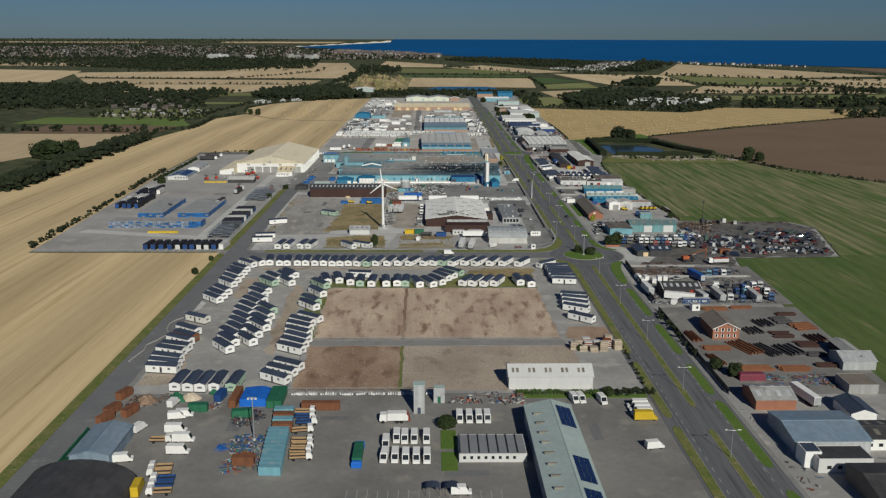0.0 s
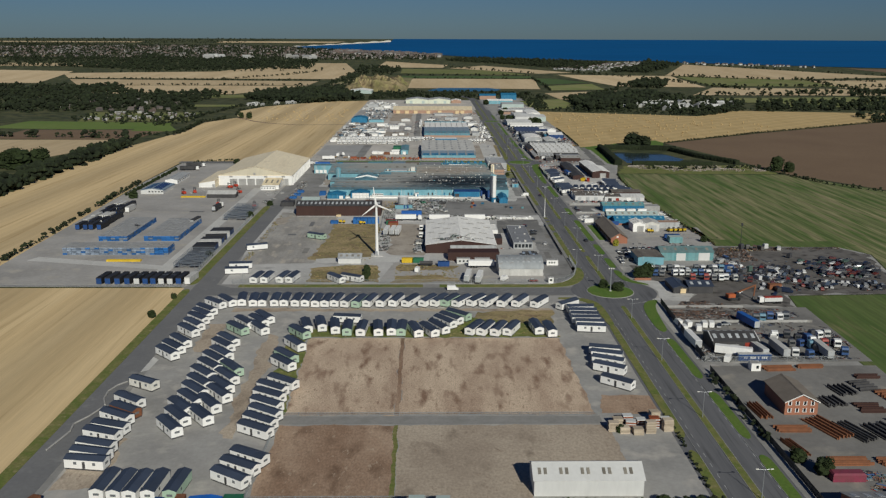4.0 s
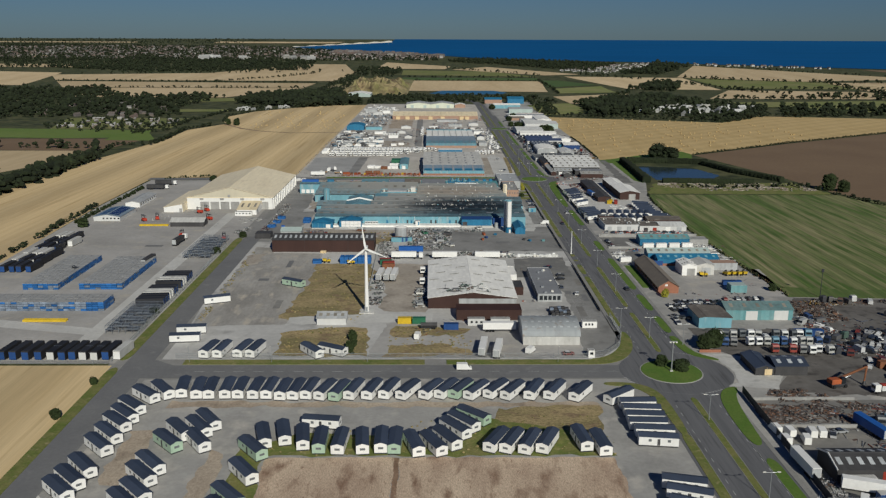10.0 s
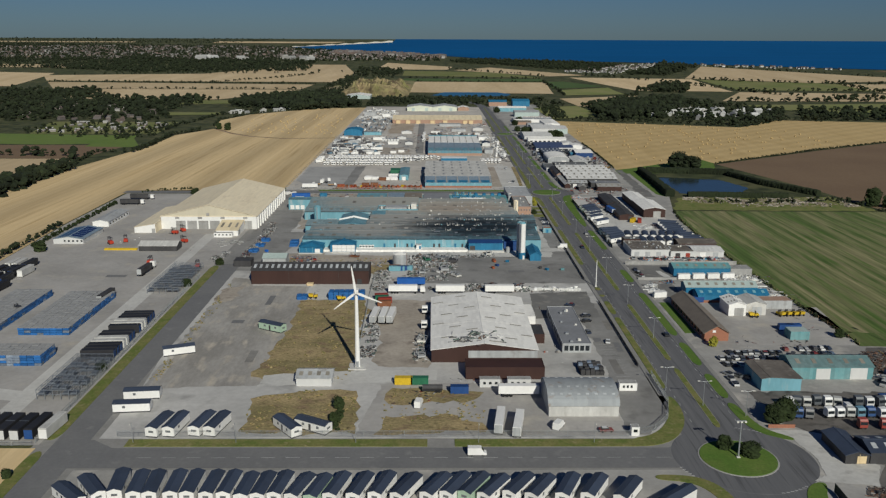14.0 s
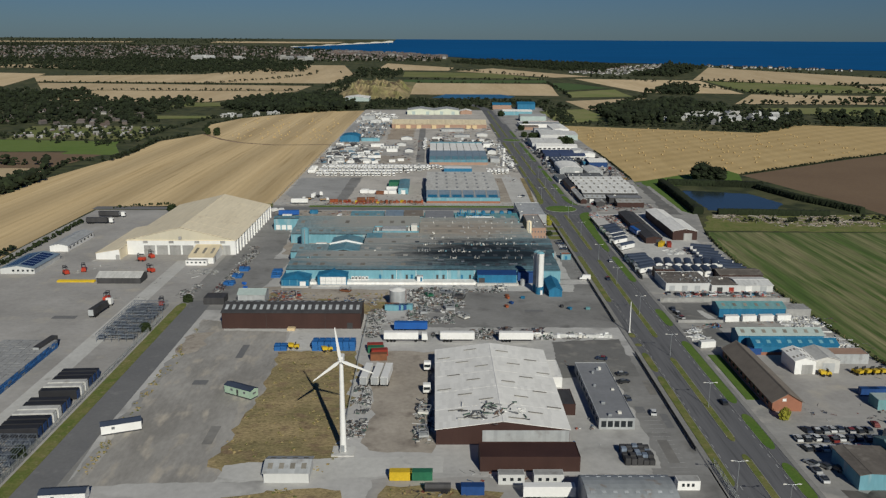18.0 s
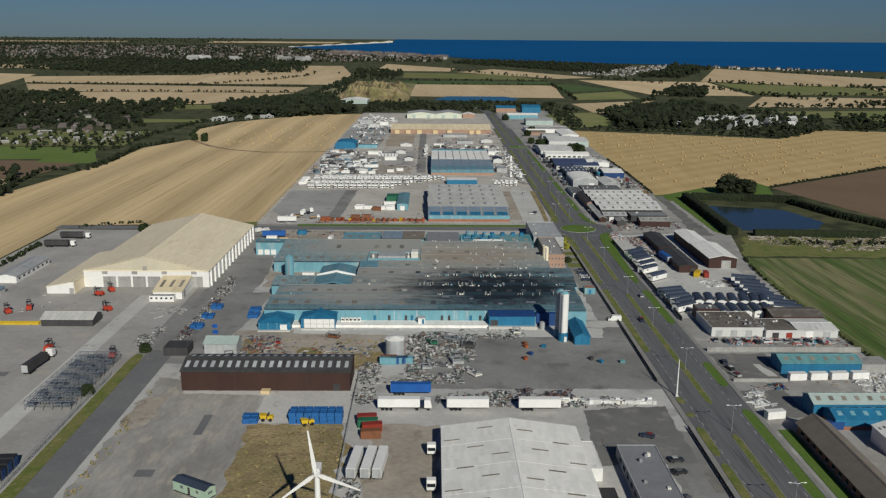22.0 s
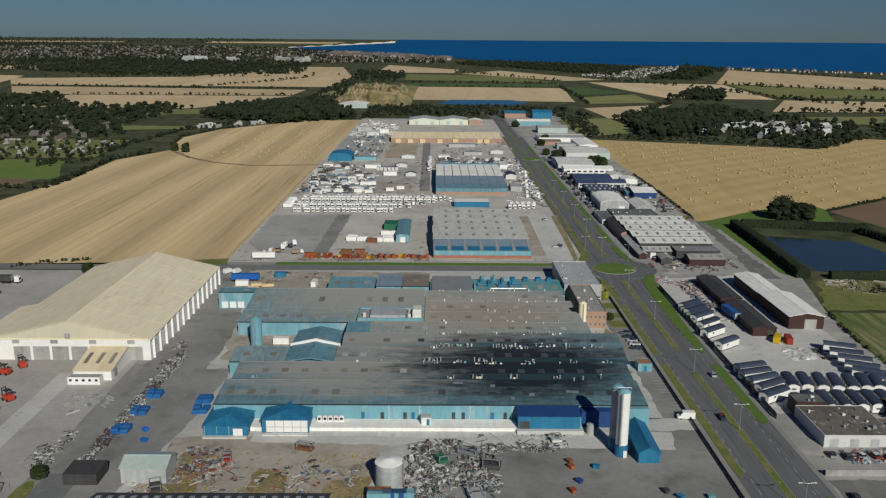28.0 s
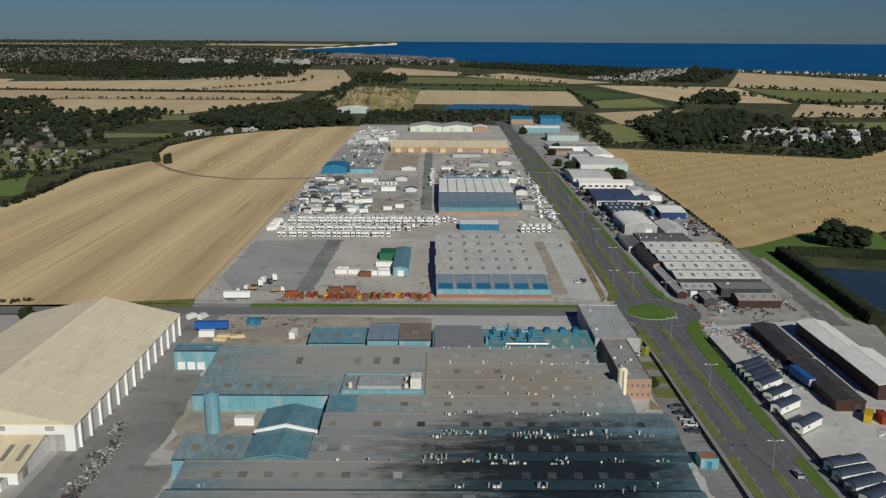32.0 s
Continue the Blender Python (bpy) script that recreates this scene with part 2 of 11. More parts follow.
M = dict(
    asphalt=surface("asphalt", (0.155, 0.155, 0.158), (0.195, 0.194, 0.192), 0.9, grain=0.8, stain=0.06, dirt=(0.24, 0.237, 0.23), dirt_at=0.66),
    asphalt_main=surface("asphalt_main", (0.12, 0.121, 0.127), (0.16, 0.16, 0.165), 0.9, grain=0.7, stain=0.3, stretch=(1, 0.04, 1), dirt=(0.088, 0.088, 0.092), dirt_at=0.6),
    yard_near=surface("yard_near", (0.25, 0.24, 0.222), (0.18, 0.172, 0.16), 0.9, grain=0.5, stain=0.035, amount=0.85, dirt=(0.31, 0.285, 0.245), dirt_at=0.63),
    gravel=surface("gravel", (0.385, 0.373, 0.35), (0.275, 0.267, 0.252), 0.95, grain=0.7, stain=0.035, amount=0.8, dirt=(0.47, 0.44, 0.395), dirt_at=0.6),
    concrete=surface("concrete", (0.545, 0.53, 0.503), (0.405, 0.395, 0.376), 0.9, grain=0.5, stain=0.022, amount=0.8, dirt=(0.29, 0.282, 0.268), dirt_at=0.63),
    concrete_pale=surface("concrete_pale", (0.60, 0.588, 0.555), (0.47, 0.458, 0.43), 0.9, grain=0.6, stain=0.06, dirt=(0.33, 0.32, 0.3), dirt_at=0.66),
    yard_cool=surface("yard_cool", (0.40, 0.392, 0.378), (0.325, 0.32, 0.308), 0.9, grain=0.5, stain=0.03, amount=0.9, dirt=(0.27, 0.262, 0.25), dirt_at=0.63),
    yard_grey=surface("yard_grey", (0.29, 0.283, 0.27), (0.205, 0.2, 0.19), 0.9, grain=0.5, stain=0.03, amount=0.9, dirt=(0.155, 0.15, 0.142), dirt_at=0.62),
    yard_oily=surface("yard_oily", (0.115, 0.105, 0.095), (0.17, 0.158, 0.145), 0.9, grain=0.5, stain=0.06, amount=0.9, dirt=(0.06, 0.054, 0.05), dirt_at=0.58),
    yard_brown=surface("yard_brown", (0.43, 0.41, 0.385), (0.32, 0.305, 0.285), 0.9, grain=0.5, stain=0.03, amount=0.8, dirt=(0.44, 0.405, 0.35), dirt_at=0.62),
    rack=surface("rack_steel", (0.25, 0.275, 0.305), (0.16, 0.18, 0.205), 0.5, metal=0.3, grain=2, stain=0.4, bump=0.05),
    white_dull=surface("white_dull", (0.60, 0.60, 0.585), (0.53, 0.53, 0.515), 0.7, grain=0.8, stain=0.12, stretch=(1, 1, 0.3), speck=0.05),
    straw=surface("straw", (0.50, 0.37, 0.18), (0.42, 0.30, 0.14), 1, grain=3, stain=0.5),
    hedge_green=surface("hedge_green", (0.05, 0.09, 0.018), (0.035, 0.06, 0.014), 0.9, grain=1.6, stain=0.4, bump=0, island=0.3),
    weed=mixed("weed", [(0.17, 0.17, 0.05), (0.36, 0.27, 0.12), (0.11, 0.13, 0.035), (0.42, 0.33, 0.16), (0.3, 0.24, 0.1), (0.4, 0.3, 0.13)], 1),
    water=surface("lake_water", (0.03, 0.13, 0.26), (0.04, 0.15, 0.28), 0.5, grain=0.05, stain=0.02, bump=0, spec=0.2),
    # Duller copy of the cream: the gable's shading put into its colour.
    cream_dimmed=surface("cream_gable_dimmed", (0.56, 0.51, 0.395), (0.50, 0.455, 0.35), 0.7, grain=0.6, stain=0.1, stretch=(1, 1, 0.3), speck=0.05),
    rooflight_worn=surface("rooflight_worn", (0.36, 0.345, 0.315), (0.29, 0.275, 0.245), 0.5, grain=1.5, stain=0.4, rand=0.25),
    black_cover=surface("black_cover", (0.02, 0.02, 0.023), (0.03, 0.03, 0.033), 0.6, grain=1, stain=0.2, rand=0.2),
    red_bright=surface("red_bright", (0.52, 0.06, 0.03), rough=0.45, grain=2, stain=0.3),
    blue_side=surface("blue_curtain", (0.02, 0.115, 0.40), (0.018, 0.095, 0.33), 0.5, grain=1.2, stain=0.3),
    pale_wood=surface("pale_wood", (0.50, 0.42, 0.32), (0.40, 0.33, 0.25), 0.85, grain=2, stain=0.4, rand=0.2),
    field_green=surface("field_green", (0.11, 0.175, 0.032), (0.15, 0.2, 0.05), 1, grain=0.1, stain=0.012, bump=0),
    hill=surface("hillside", (0.17, 0.175, 0.06), (0.33, 0.275, 0.165), 1, grain=0.04, stain=0.006, amount=1.2, dirt=(0.11, 0.09, 0.05), dirt_at=0.58, bump=0),
    quarry=surface("quarry", (0.36, 0.265, 0.165), (0.17, 0.18, 0.055), 1, grain=0.06, stain=0.02, amount=0.5, dirt=(0.13, 0.095, 0.06), dirt_at=0.57, bump=0, speck=0.3),
    pale_cream=surface("pale_cream", (0.62, 0.645, 0.53), (0.56, 0.585, 0.48), 0.7, grain=0.5, stain=0.1),
    path=surface("path", (0.30, 0.29, 0.275), (0.22, 0.215, 0.2), 0.9, grain=1, stain=0.2),
    soil_pale=surface("soil_pale", (0.62, 0.485, 0.355), (0.42, 0.305, 0.22), 1, grain=1.3, stain=0.032, amount=0.8, stretch=(2.3, 0.75, 1), dirt=(0.24, 0.15, 0.1), dirt_at=0.59, bump=0.4, speck=0.36, scars=(0.5, 0.58, (0.26, 0.165, 0.11)), turn=radians(4)),
    soil_dark=surface("soil_dark", (0.25, 0.155, 0.1), (0.40, 0.285, 0.2), 1, grain=1.0, stain=0.028, amount=0.8, stretch=(1.6, 0.8, 1), dirt=(0.18, 0.112, 0.072), dirt_at=0.59, bump=0.4, speck=0.3, scars=(0.4, 0.6, (0.5, 0.4, 0.3))),
    soil_grey=surface("soil_grey", (0.46, 0.385, 0.30), (0.34, 0.275, 0.212), 1, grain=1.0, stain=0.03, amount=0.8, scars=(0.4, 0.6, (0.27, 0.205, 0.152)), stretch=(1.3, 0.9, 1), dirt=(0.23, 0.182, 0.138), dirt_at=0.62, bump=0.4, speck=0.26),
    verge=surface("verge", (0.115, 0.152, 0.032), (0.195, 0.185, 0.065), 1, grain=1.2, stain=0.16, amount=0.9, dirt=(0.29, 0.245, 0.125), dirt_at=0.645, bump=0.5, speck=0.25),
    lawn=surface("lawn", (0.075, 0.155, 0.02), (0.12, 0.175, 0.035), 1, grain=1.2, stain=0.12, dirt=(0.19, 0.185, 0.065), dirt_at=0.7, bump=0.5, speck=0.2),
    rough_grass=surface("rough_grass", (0.40, 0.305, 0.16), (0.205, 0.175, 0.08), 1, grain=1.1, stain=0.06, amount=0.75, stretch=(0.8, 1.3, 1), scars=(0.6, 0.56, (0.14, 0.115, 0.05)), dirt=(0.24, 0.17, 0.1), dirt_at=0.57, bump=0.9, speck=0.45),
    stubble=surface("stubble", (0.66, 0.50, 0.28), (0.56, 0.41, 0.215), 1, grain=0.6, stain=0.02, amount=0.7, stretch=(4.0, 0.10, 1), dirt=(0.46, 0.325, 0.16), dirt_at=0.62, bump=0.4, turn=radians(1), bands=(50.0, 0.14, 0.012), lines=(6.0, 0.03, 0.012)),
    stubble_far=surface("stubble_far", (0.60, 0.465, 0.285), (0.51, 0.385, 0.225), 1, grain=0.05, stain=0.006, amount=0.8, stretch=(3, 0.5, 1), bump=0, rand=0.12),
    stubble_right=surface("stubble_right", (0.55, 0.40, 0.19), (0.47, 0.335, 0.15), 1, grain=0.4, stain=0.03, amount=0.7, stretch=(2.5, 0.4, 1), bump=0.4, turn=radians(-50), bands=(24.0, 0.06, 0.9)),
    grass_south=surface("grass_south", (0.07, 0.12, 0.026), (0.115, 0.145, 0.045), 1, grain=0.35, stain=0.03, amount=0.6, stretch=(2.4, 0.2, 1), dirt=(0.2, 0.185, 0.085), dirt_at=0.64, bump=0.4, speck=0.2, bands=(8.0, 0.07, 0.0), lines=(2.6, 0.05, 0.0)),
    grass_mown=surface("grass_mown", (0.078, 0.125, 0.028), (0.25, 0.225, 0.115), 1, grain=0.35, stain=0.034, amount=0.75, stretch=(3.0, 0.16, 1), dirt=(0.066, 0.115, 0.022), dirt_at=0.55, bump=0.4, speck=0.2, bands=(8.0, 0.12, 0.0), lines=(2.6, 0.08, 0.0)),
    ploughed=surface("ploughed", (0.20, 0.135, 0.082), (0.165, 0.108, 0.066), 1, grain=0.3, stain=0.012, stretch=(1, 1, 1), bump=0.4),
    pasture=surface("pasture", (0.16, 0.19, 0.055), (0.22, 0.215, 0.085), 1, grain=0.1, stain=0.012, amount=0.8, bump=0, rand=0.15),
    crop_green=surface("crop_green", (0.055, 0.10, 0.03), (0.075, 0.12, 0.035), 1, grain=0.1, stain=0.02, bump=0),
    scrub=surface("scrub", (0.05, 0.062, 0.022), (0.10, 0.098, 0.044), 1, grain=0.12, stain=0.02, amount=0.8, bump=0.3, dirt=(0.028, 0.037, 0.014), dirt_at=0.52, speck=0.25),
    leaf=surface("leaf", (0.028, 0.042, 0.011), (0.018, 0.028, 0.009), 0.9, grain=1.6, stain=0.4, bump=0, rand=0.2),
    leaf_far=surface("leaf_far", (0.022, 0.03, 0.012), (0.013, 0.019, 0.009), 1, grain=0.2, stain=0.02, bump=0, island=0.4),
    leaf_yellow=surface("leaf_yellow", (0.30, 0.27, 0.03), (0.2, 0.2, 0.03), 0.9, grain=1.6, stain=0.4, bump=0),
    bark=surface("bark", (0.12, 0.09, 0.065), rough=1, grain=3, stain=0.5),
    sea=surface("sea", (0.005, 0.08, 0.225), (0.006, 0.095, 0.255), 0.6, grain=0.01, stain=0.0012, bump=0, spec=0.05, stretch=(0.25, 1, 1)),
    pond=surface("pond", (0.03, 0.046, 0.05), rough=0.1, grain=0.3, stain=0.05, bump=0.05, spec=0.45),
    white=surface("white_paint", (0.80, 0.79, 0.765), (0.72, 0.71, 0.68), 0.6, grain=1.2, stain=0.25, rand=0.05, speck=0.05),
    white_roof=surface("white_roof", (0.87, 0.85, 0.80), (0.79, 0.77, 0.725), 0.7, grain=0.6, stain=0.08, amount=0.6, dirt=(0.5, 0.49, 0.475), dirt_at=0.72, speck=0.04, sheet=(1.1, 4.0, 0.06)),
    cream=surface("cream_roof", (0.84, 0.735, 0.535), (0.77, 0.665, 0.48), 0.7, grain=0.4, stain=0.05, stretch=(2, 0.5, 1), dirt=(0.66, 0.56, 0.40), dirt_at=0.66, speck=0.04, sheet=(1.0, 9.0, 0.045)),
    tan_roof=surface("tan_roof", (0.78, 0.665, 0.46), (0.70, 0.585, 0.39), 0.7, grain=0.4, stain=0.04, stretch=(1, 0.4, 1), sheet=(3.0, 30.0, 0.07)),
    tan=surface("tan_cladding", (0.72, 0.56, 0.33), (0.6, 0.46, 0.27), 0.7, grain=0.4, stain=0.05),
    grey_sheet=surface("grey_sheet", (0.42, 0.43, 0.43), (0.33, 0.34, 0.345), 0.7, grain=0.6, stain=0.1, dirt=(0.26, 0.25, 0.24), dirt_at=0.66, rand=0.08, sheet=(1.1, 3.0, 0.09)),
    grey_roof=surface("grey_roof", (0.36, 0.355, 0.34), (0.28, 0.275, 0.265), 0.8, grain=0.6, stain=0.08, dirt=(0.21, 0.20, 0.185), dirt_at=0.64, rand=0.08, sheet=(1.1, 3.2, 0.1)),
    slate=surface("slate", (0.052, 0.068, 0.105), (0.04, 0.051, 0.076), 0.55, grain=0.8, stain=0.15, rand=0.15, speck=0.06),
    dark_sheet=surface("dark_sheet", (0.07, 0.068, 0.07), (0.045, 0.044, 0.045), 0.7, grain=0.8, stain=0.12, rand=0.1, sheet=(1.1, 3.0, 0.12)),
    brown_sheet=surface("brown_sheet", (0.062, 0.03, 0.024), (0.045, 0.022, 0.018), 0.65, grain=1, stain=0.15, stretch=(1, 1, 0.3), speck=0.06),
    brick=surface("brick_red", (0.36, 0.155, 0.095), (0.28, 0.125, 0.08), 0.9, grain=3, stain=0.3),
    brick_pale=surface("brick_pale", (0.40, 0.26, 0.19), (0.33, 0.21, 0.155), 0.9, grain=3, stain=0.3),
    tile_roof=surface("tile_roof", (0.23, 0.195, 0.16), (0.17, 0.145, 0.12), 0.9, grain=2, stain=0.25),
    blue=surface("blue_sheet", (0.022, 0.17, 0.305), (0.02, 0.14, 0.26), 0.55, grain=1, stain=0.15, rand=0.08, dirt=(0.06, 0.2, 0.31), dirt_at=0.66, sheet=(1.1, 3.2, 0.09)),
    blue_pale=surface("blue_pale", (0.175, 0.375, 0.445), (0.14, 0.315, 0.375), 0.65, grain=0.8, stain=0.12, amount=0.7, stretch=(1, 1, 0.25), dirt=(0.31, 0.40, 0.42), dirt_at=0.62),
    blue_roof=surface("blue_roof", (0.095, 0.235, 0.305), (0.13, 0.25, 0.295), 0.7, grain=0.7, stain=0.1, dirt=(0.19, 0.23, 0.235), dirt_at=0.6, sheet=(1.1, 3.2, 0.12)),
    blue_grey=surface("blue_grey_roof", (0.17, 0.24, 0.31), (0.22, 0.27, 0.32), 0.7, grain=0.7, stain=0.1, sheet=(1.1, 3.2, 0.08)),
    teal=surface("teal_sheet", (0.09, 0.27, 0.29), (0.17, 0.30, 0.31), 0.7, grain=0.7, stain=0.08, amount=0.8, sheet=(1.1, 3.2, 0.1)),
    blue_dark=surface("blue_dark", (0.02, 0.07, 0.22), (0.018, 0.055, 0.17), 0.5, grain=1, stain=0.2, rand=0.15),
    crate_blue=surface("crate_blue", (0.025, 0.13, 0.36), (0.02, 0.10, 0.28), 0.5, grain=1, stain=0.2, island=0.3),
    wire_crate=surface("wire_crate", (0.22, 0.265, 0.33), (0.13, 0.16, 0.21), 0.6, grain=1.6, stain=0.35, amount=0.9, speck=0.3, island=0.3),
    crate_top=surface("crate_top", (0.34, 0.34, 0.335), (0.29, 0.29, 0.285), 0.7, grain=1.2, stain=0.08, island=0.06, speck=0.2),
    steel=surface("galvanised_steel", (0.42, 0.44, 0.45), (0.33, 0.345, 0.355), 0.45, metal=0.5, grain=2, stain=0.4, bump=0.05),
    dark_steel=surface("dark_steel", (0.06, 0.062, 0.068), rough=0.5, metal=0.3, grain=2, stain=0.3),
    rust=surface("rusty_steel", (0.24, 0.095, 0.045), (0.15, 0.065, 0.035), 0.85, grain=2, stain=0.4, rand=0.15, island=0.0),
    orange=surface("orange_paint", (0.36, 0.09, 0.03), (0.22, 0.065, 0.03), 0.6, grain=2, stain=0.3, rand=0.3),
    red=surface("red_paint", (0.33, 0.045, 0.028), rough=0.5, grain=2, stain=0.3),
    yellow=surface("yellow_paint", (0.68, 0.46, 0.03), rough=0.5, grain=2, stain=0.3),
    green_paint=surface("green_paint", (0.03, 0.16, 0.085), rough=0.55, grain=2, stain=0.3),
    mint=surface("pale_green_cladding", (0.40, 0.52, 0.40), (0.33, 0.45, 0.34), 0.6, grain=1.5, stain=0.3),
    tarp_blue=surface("tarpaulin_blue", (0.02, 0.16, 0.62), rough=0.5, grain=1.2, stain=0.3, bump=0.6),
    timber=surface("timber", (0.42, 0.28, 0.15), (0.32, 0.21, 0.115), 0.85, grain=2, stain=0.4),
    rubber=surface("rubber", (0.02, 0.02, 0.021), rough=0.85, grain=3, stain=0.5),
    glass=glass_dark("dark_glass"),
    window_grey=glass_dark("curtained_glass", (0.16, 0.17, 0.18)),
    solar=surface("solar_cells", (0.014, 0.03, 0.10), rough=0.15, grain=2, stain=0.4, bump=0, spec=0.6),
    rooflight=surface("rooflight", (0.235, 0.215, 0.18), (0.2, 0.185, 0.155), 0.5, grain=1.5, stain=0.4, rand=0.3),
    rooflight_pale=surface("rooflight_pale", (0.50, 0.52, 0.53), rough=0.4, grain=1.5, stain=0.4, rand=0.15),
    line=surface("road_paint", (0.5, 0.5, 0.49), rough=0.8, grain=3, stain=0.5, speck=0.2),
    kerb=surface("kerb_stone", (0.4, 0.39, 0.37), rough=0.9, grain=2, stain=0.5),
    scrap=mixed("scrap", [(0.16, 0.155, 0.15), (0.34, 0.34, 0.335), (0.07, 0.07, 0.075), (0.5, 0.5, 0.49), (0.17, 0.115, 0.085), (0.12, 0.125, 0.135), (0.4, 0.39, 0.37), (0.05, 0.05, 0.052), (0.56, 0.56, 0.55), (0.08, 0.12, 0.10)], 0.7),
    yard_worn=surface("yard_worn", (0.385, 0.365, 0.335), (0.27, 0.255, 0.232), 0.92, grain=0.5, stain=0.045, amount=0.95, stretch=(1.6, 0.6, 1), dirt=(0.47, 0.42, 0.35), dirt_at=0.6, speck=0.14),
    yard_tar=surface("yard_tar", (0.20, 0.196, 0.186), (0.15, 0.146, 0.138), 0.9, grain=0.6, stain=0.05, amount=0.85, dirt=(0.27, 0.255, 0.23), dirt_at=0.62),
    dock_earth=surface("dock_earth", (0.43, 0.38, 0.32), (0.325, 0.285, 0.238), 1, grain=0.6, stain=0.05, amount=0.9, dirt=(0.22, 0.185, 0.155), dirt_at=0.62, bump=0.3, speck=0.15),
    roof_light=surface("roof_light", (0.66, 0.655, 0.63), (0.56, 0.555, 0.535), 0.75, grain=0.6, stain=0.06, amount=0.8, dirt=(0.42, 0.41, 0.39), dirt_at=0.66, stretch=(2, 0.8, 1), sheet=(1.1, 3.4, 0.08)),
    bin_mix=mixed("bin_mix", [(0.025, 0.09, 0.28), (0.03, 0.16, 0.12), (0.03, 0.12, 0.2), (0.05, 0.05, 0.055), (0.03, 0.08, 0.3), (0.2, 0.09, 0.05), (0.4, 0.4, 0.39)], 0.6),
    plant_yellow=mixed("plant_yellow", [(0.4, 0.24, 0.03), (0.1, 0.08, 0.05), (0.3, 0.17, 0.04), (0.05, 0.05, 0.05), (0.5, 0.5, 0.48)], 0.6),
    scrap_orange=mixed("scrap_orange", [(0.34, 0.09, 0.03), (0.2, 0.07, 0.03), (0.28, 0.18, 0.03), (0.1, 0.05, 0.03), (0.05, 0.05, 0.05), (0.26, 0.24, 0.22)], 0.8),
    scrap_rust=mixed("scrap_rust", [(0.13, 0.075, 0.05), (0.2, 0.105, 0.065), (0.07, 0.052, 0.045), (0.11, 0.09, 0.08), (0.26, 0.24, 0.22), (0.045, 0.045, 0.048), (0.08, 0.06, 0.05)], 0.8),
    scrap_mixed=mixed("scrap_mixed", [(0.45, 0.45, 0.44), (0.05, 0.05, 0.056), (0.2, 0.09, 0.055), (0.22, 0.21, 0.2), (0.1, 0.1, 0.105), (0.07, 0.13, 0.23), (0.5, 0.5, 0.48), (0.06, 0.062, 0.066), (0.25, 0.07, 0.045), (0.3, 0.3, 0.29)], 0.6),
    depot_mix=mixed("depot_mix", [(0.16, 0.075, 0.05), (0.3, 0.2, 0.12), (0.03, 0.1, 0.28), (0.04, 0.16, 0.13), (0.1, 0.1, 0.1), (0.4, 0.4, 0.39), (0.2, 0.09, 0.06), (0.05, 0.05, 0.055), (0.12, 0.25, 0.33), (0.3, 0.05, 0.035)], 0.7),
    scrap_dark=mixed("scrap_dark", [(0.05, 0.05, 0.056), (0.03, 0.03, 0.033), (0.07, 0.085, 0.12), (0.16, 0.16, 0.16), (0.1, 0.06, 0.045), (0.04, 0.05, 0.07), (0.3, 0.3, 0.3), (0.17, 0.05, 0.035)], 0.6),
    goods_bright=mixed("goods_bright", [(0.6, 0.6, 0.59), (0.35, 0.05, 0.04), (0.5, 0.5, 0.5), (0.1, 0.1, 0.1), (0.05, 0.25, 0.4), (0.45, 0.2, 0.1), (0.66, 0.66, 0.65)], 0.6),
    house=mixed("house_walls", [(0.26, 0.24, 0.22), (0.17, 0.13, 0.115), (0.14, 0.115, 0.1), (0.34, 0.325, 0.305), (0.12, 0.105, 0.1)], 0.9),
    house_roof=mixed("house_roofs", [(0.1, 0.08, 0.072), (0.13, 0.095, 0.08), (0.085, 0.078, 0.075), (0.16, 0.15, 0.145), (0.12, 0.098, 0.088)], 0.9),
    north_mix=mixed("north_mix", [(0.74, 0.74, 0.72), (0.5, 0.5, 0.48), (0.07, 0.07, 0.075), (0.7, 0.69, 0.66), (0.3, 0.3, 0.3), (0.16, 0.15, 0.14), (0.72, 0.72, 0.71), (0.12, 0.2, 0.27), (0.05, 0.05, 0.055), (0.3, 0.22, 0.16)], 0.6),
    pale_mix=mixed("pale_units", [(0.72, 0.72, 0.7), (0.55, 0.55, 0.53), (0.66, 0.64, 0.58), (0.4, 0.4, 0.4), (0.75, 0.75, 0.74)], 0.6),
    rubble=mixed("rubble", [(0.36, 0.31, 0.25), (0.28, 0.23, 0.18), (0.42, 0.38, 0.33), (0.22, 0.18, 0.14)], 1),
    cliff=surface("chalk", (0.62, 0.58, 0.5), rough=1, grain=0.02, stain=0.004, bump=0),
    car_paint=mixed("car_paint", [(0.6, 0.6, 0.59), (0.04, 0.042, 0.048), (0.3, 0.31, 0.32), (0.035, 0.045, 0.075), (0.2, 0.03, 0.025), (0.6, 0.6, 0.6), (0.12, 0.125, 0.13), (0.03, 0.03, 0.033), (0.42, 0.42, 0.42)], 0.3, island=False),
    hulk_paint=mixed("hulk_paint", [(0.5, 0.5, 0.49), (0.03, 0.032, 0.038), (0.16, 0.17, 0.18), (0.025, 0.035, 0.06), (0.04, 0.042, 0.047), (0.62, 0.62, 0.61), (0.05, 0.05, 0.055), (0.16, 0.03, 0.025), (0.09, 0.12, 0.17), (0.04, 0.04, 0.045), (0.3, 0.3, 0.3), (0.03, 0.03, 0.034)], 0.35),
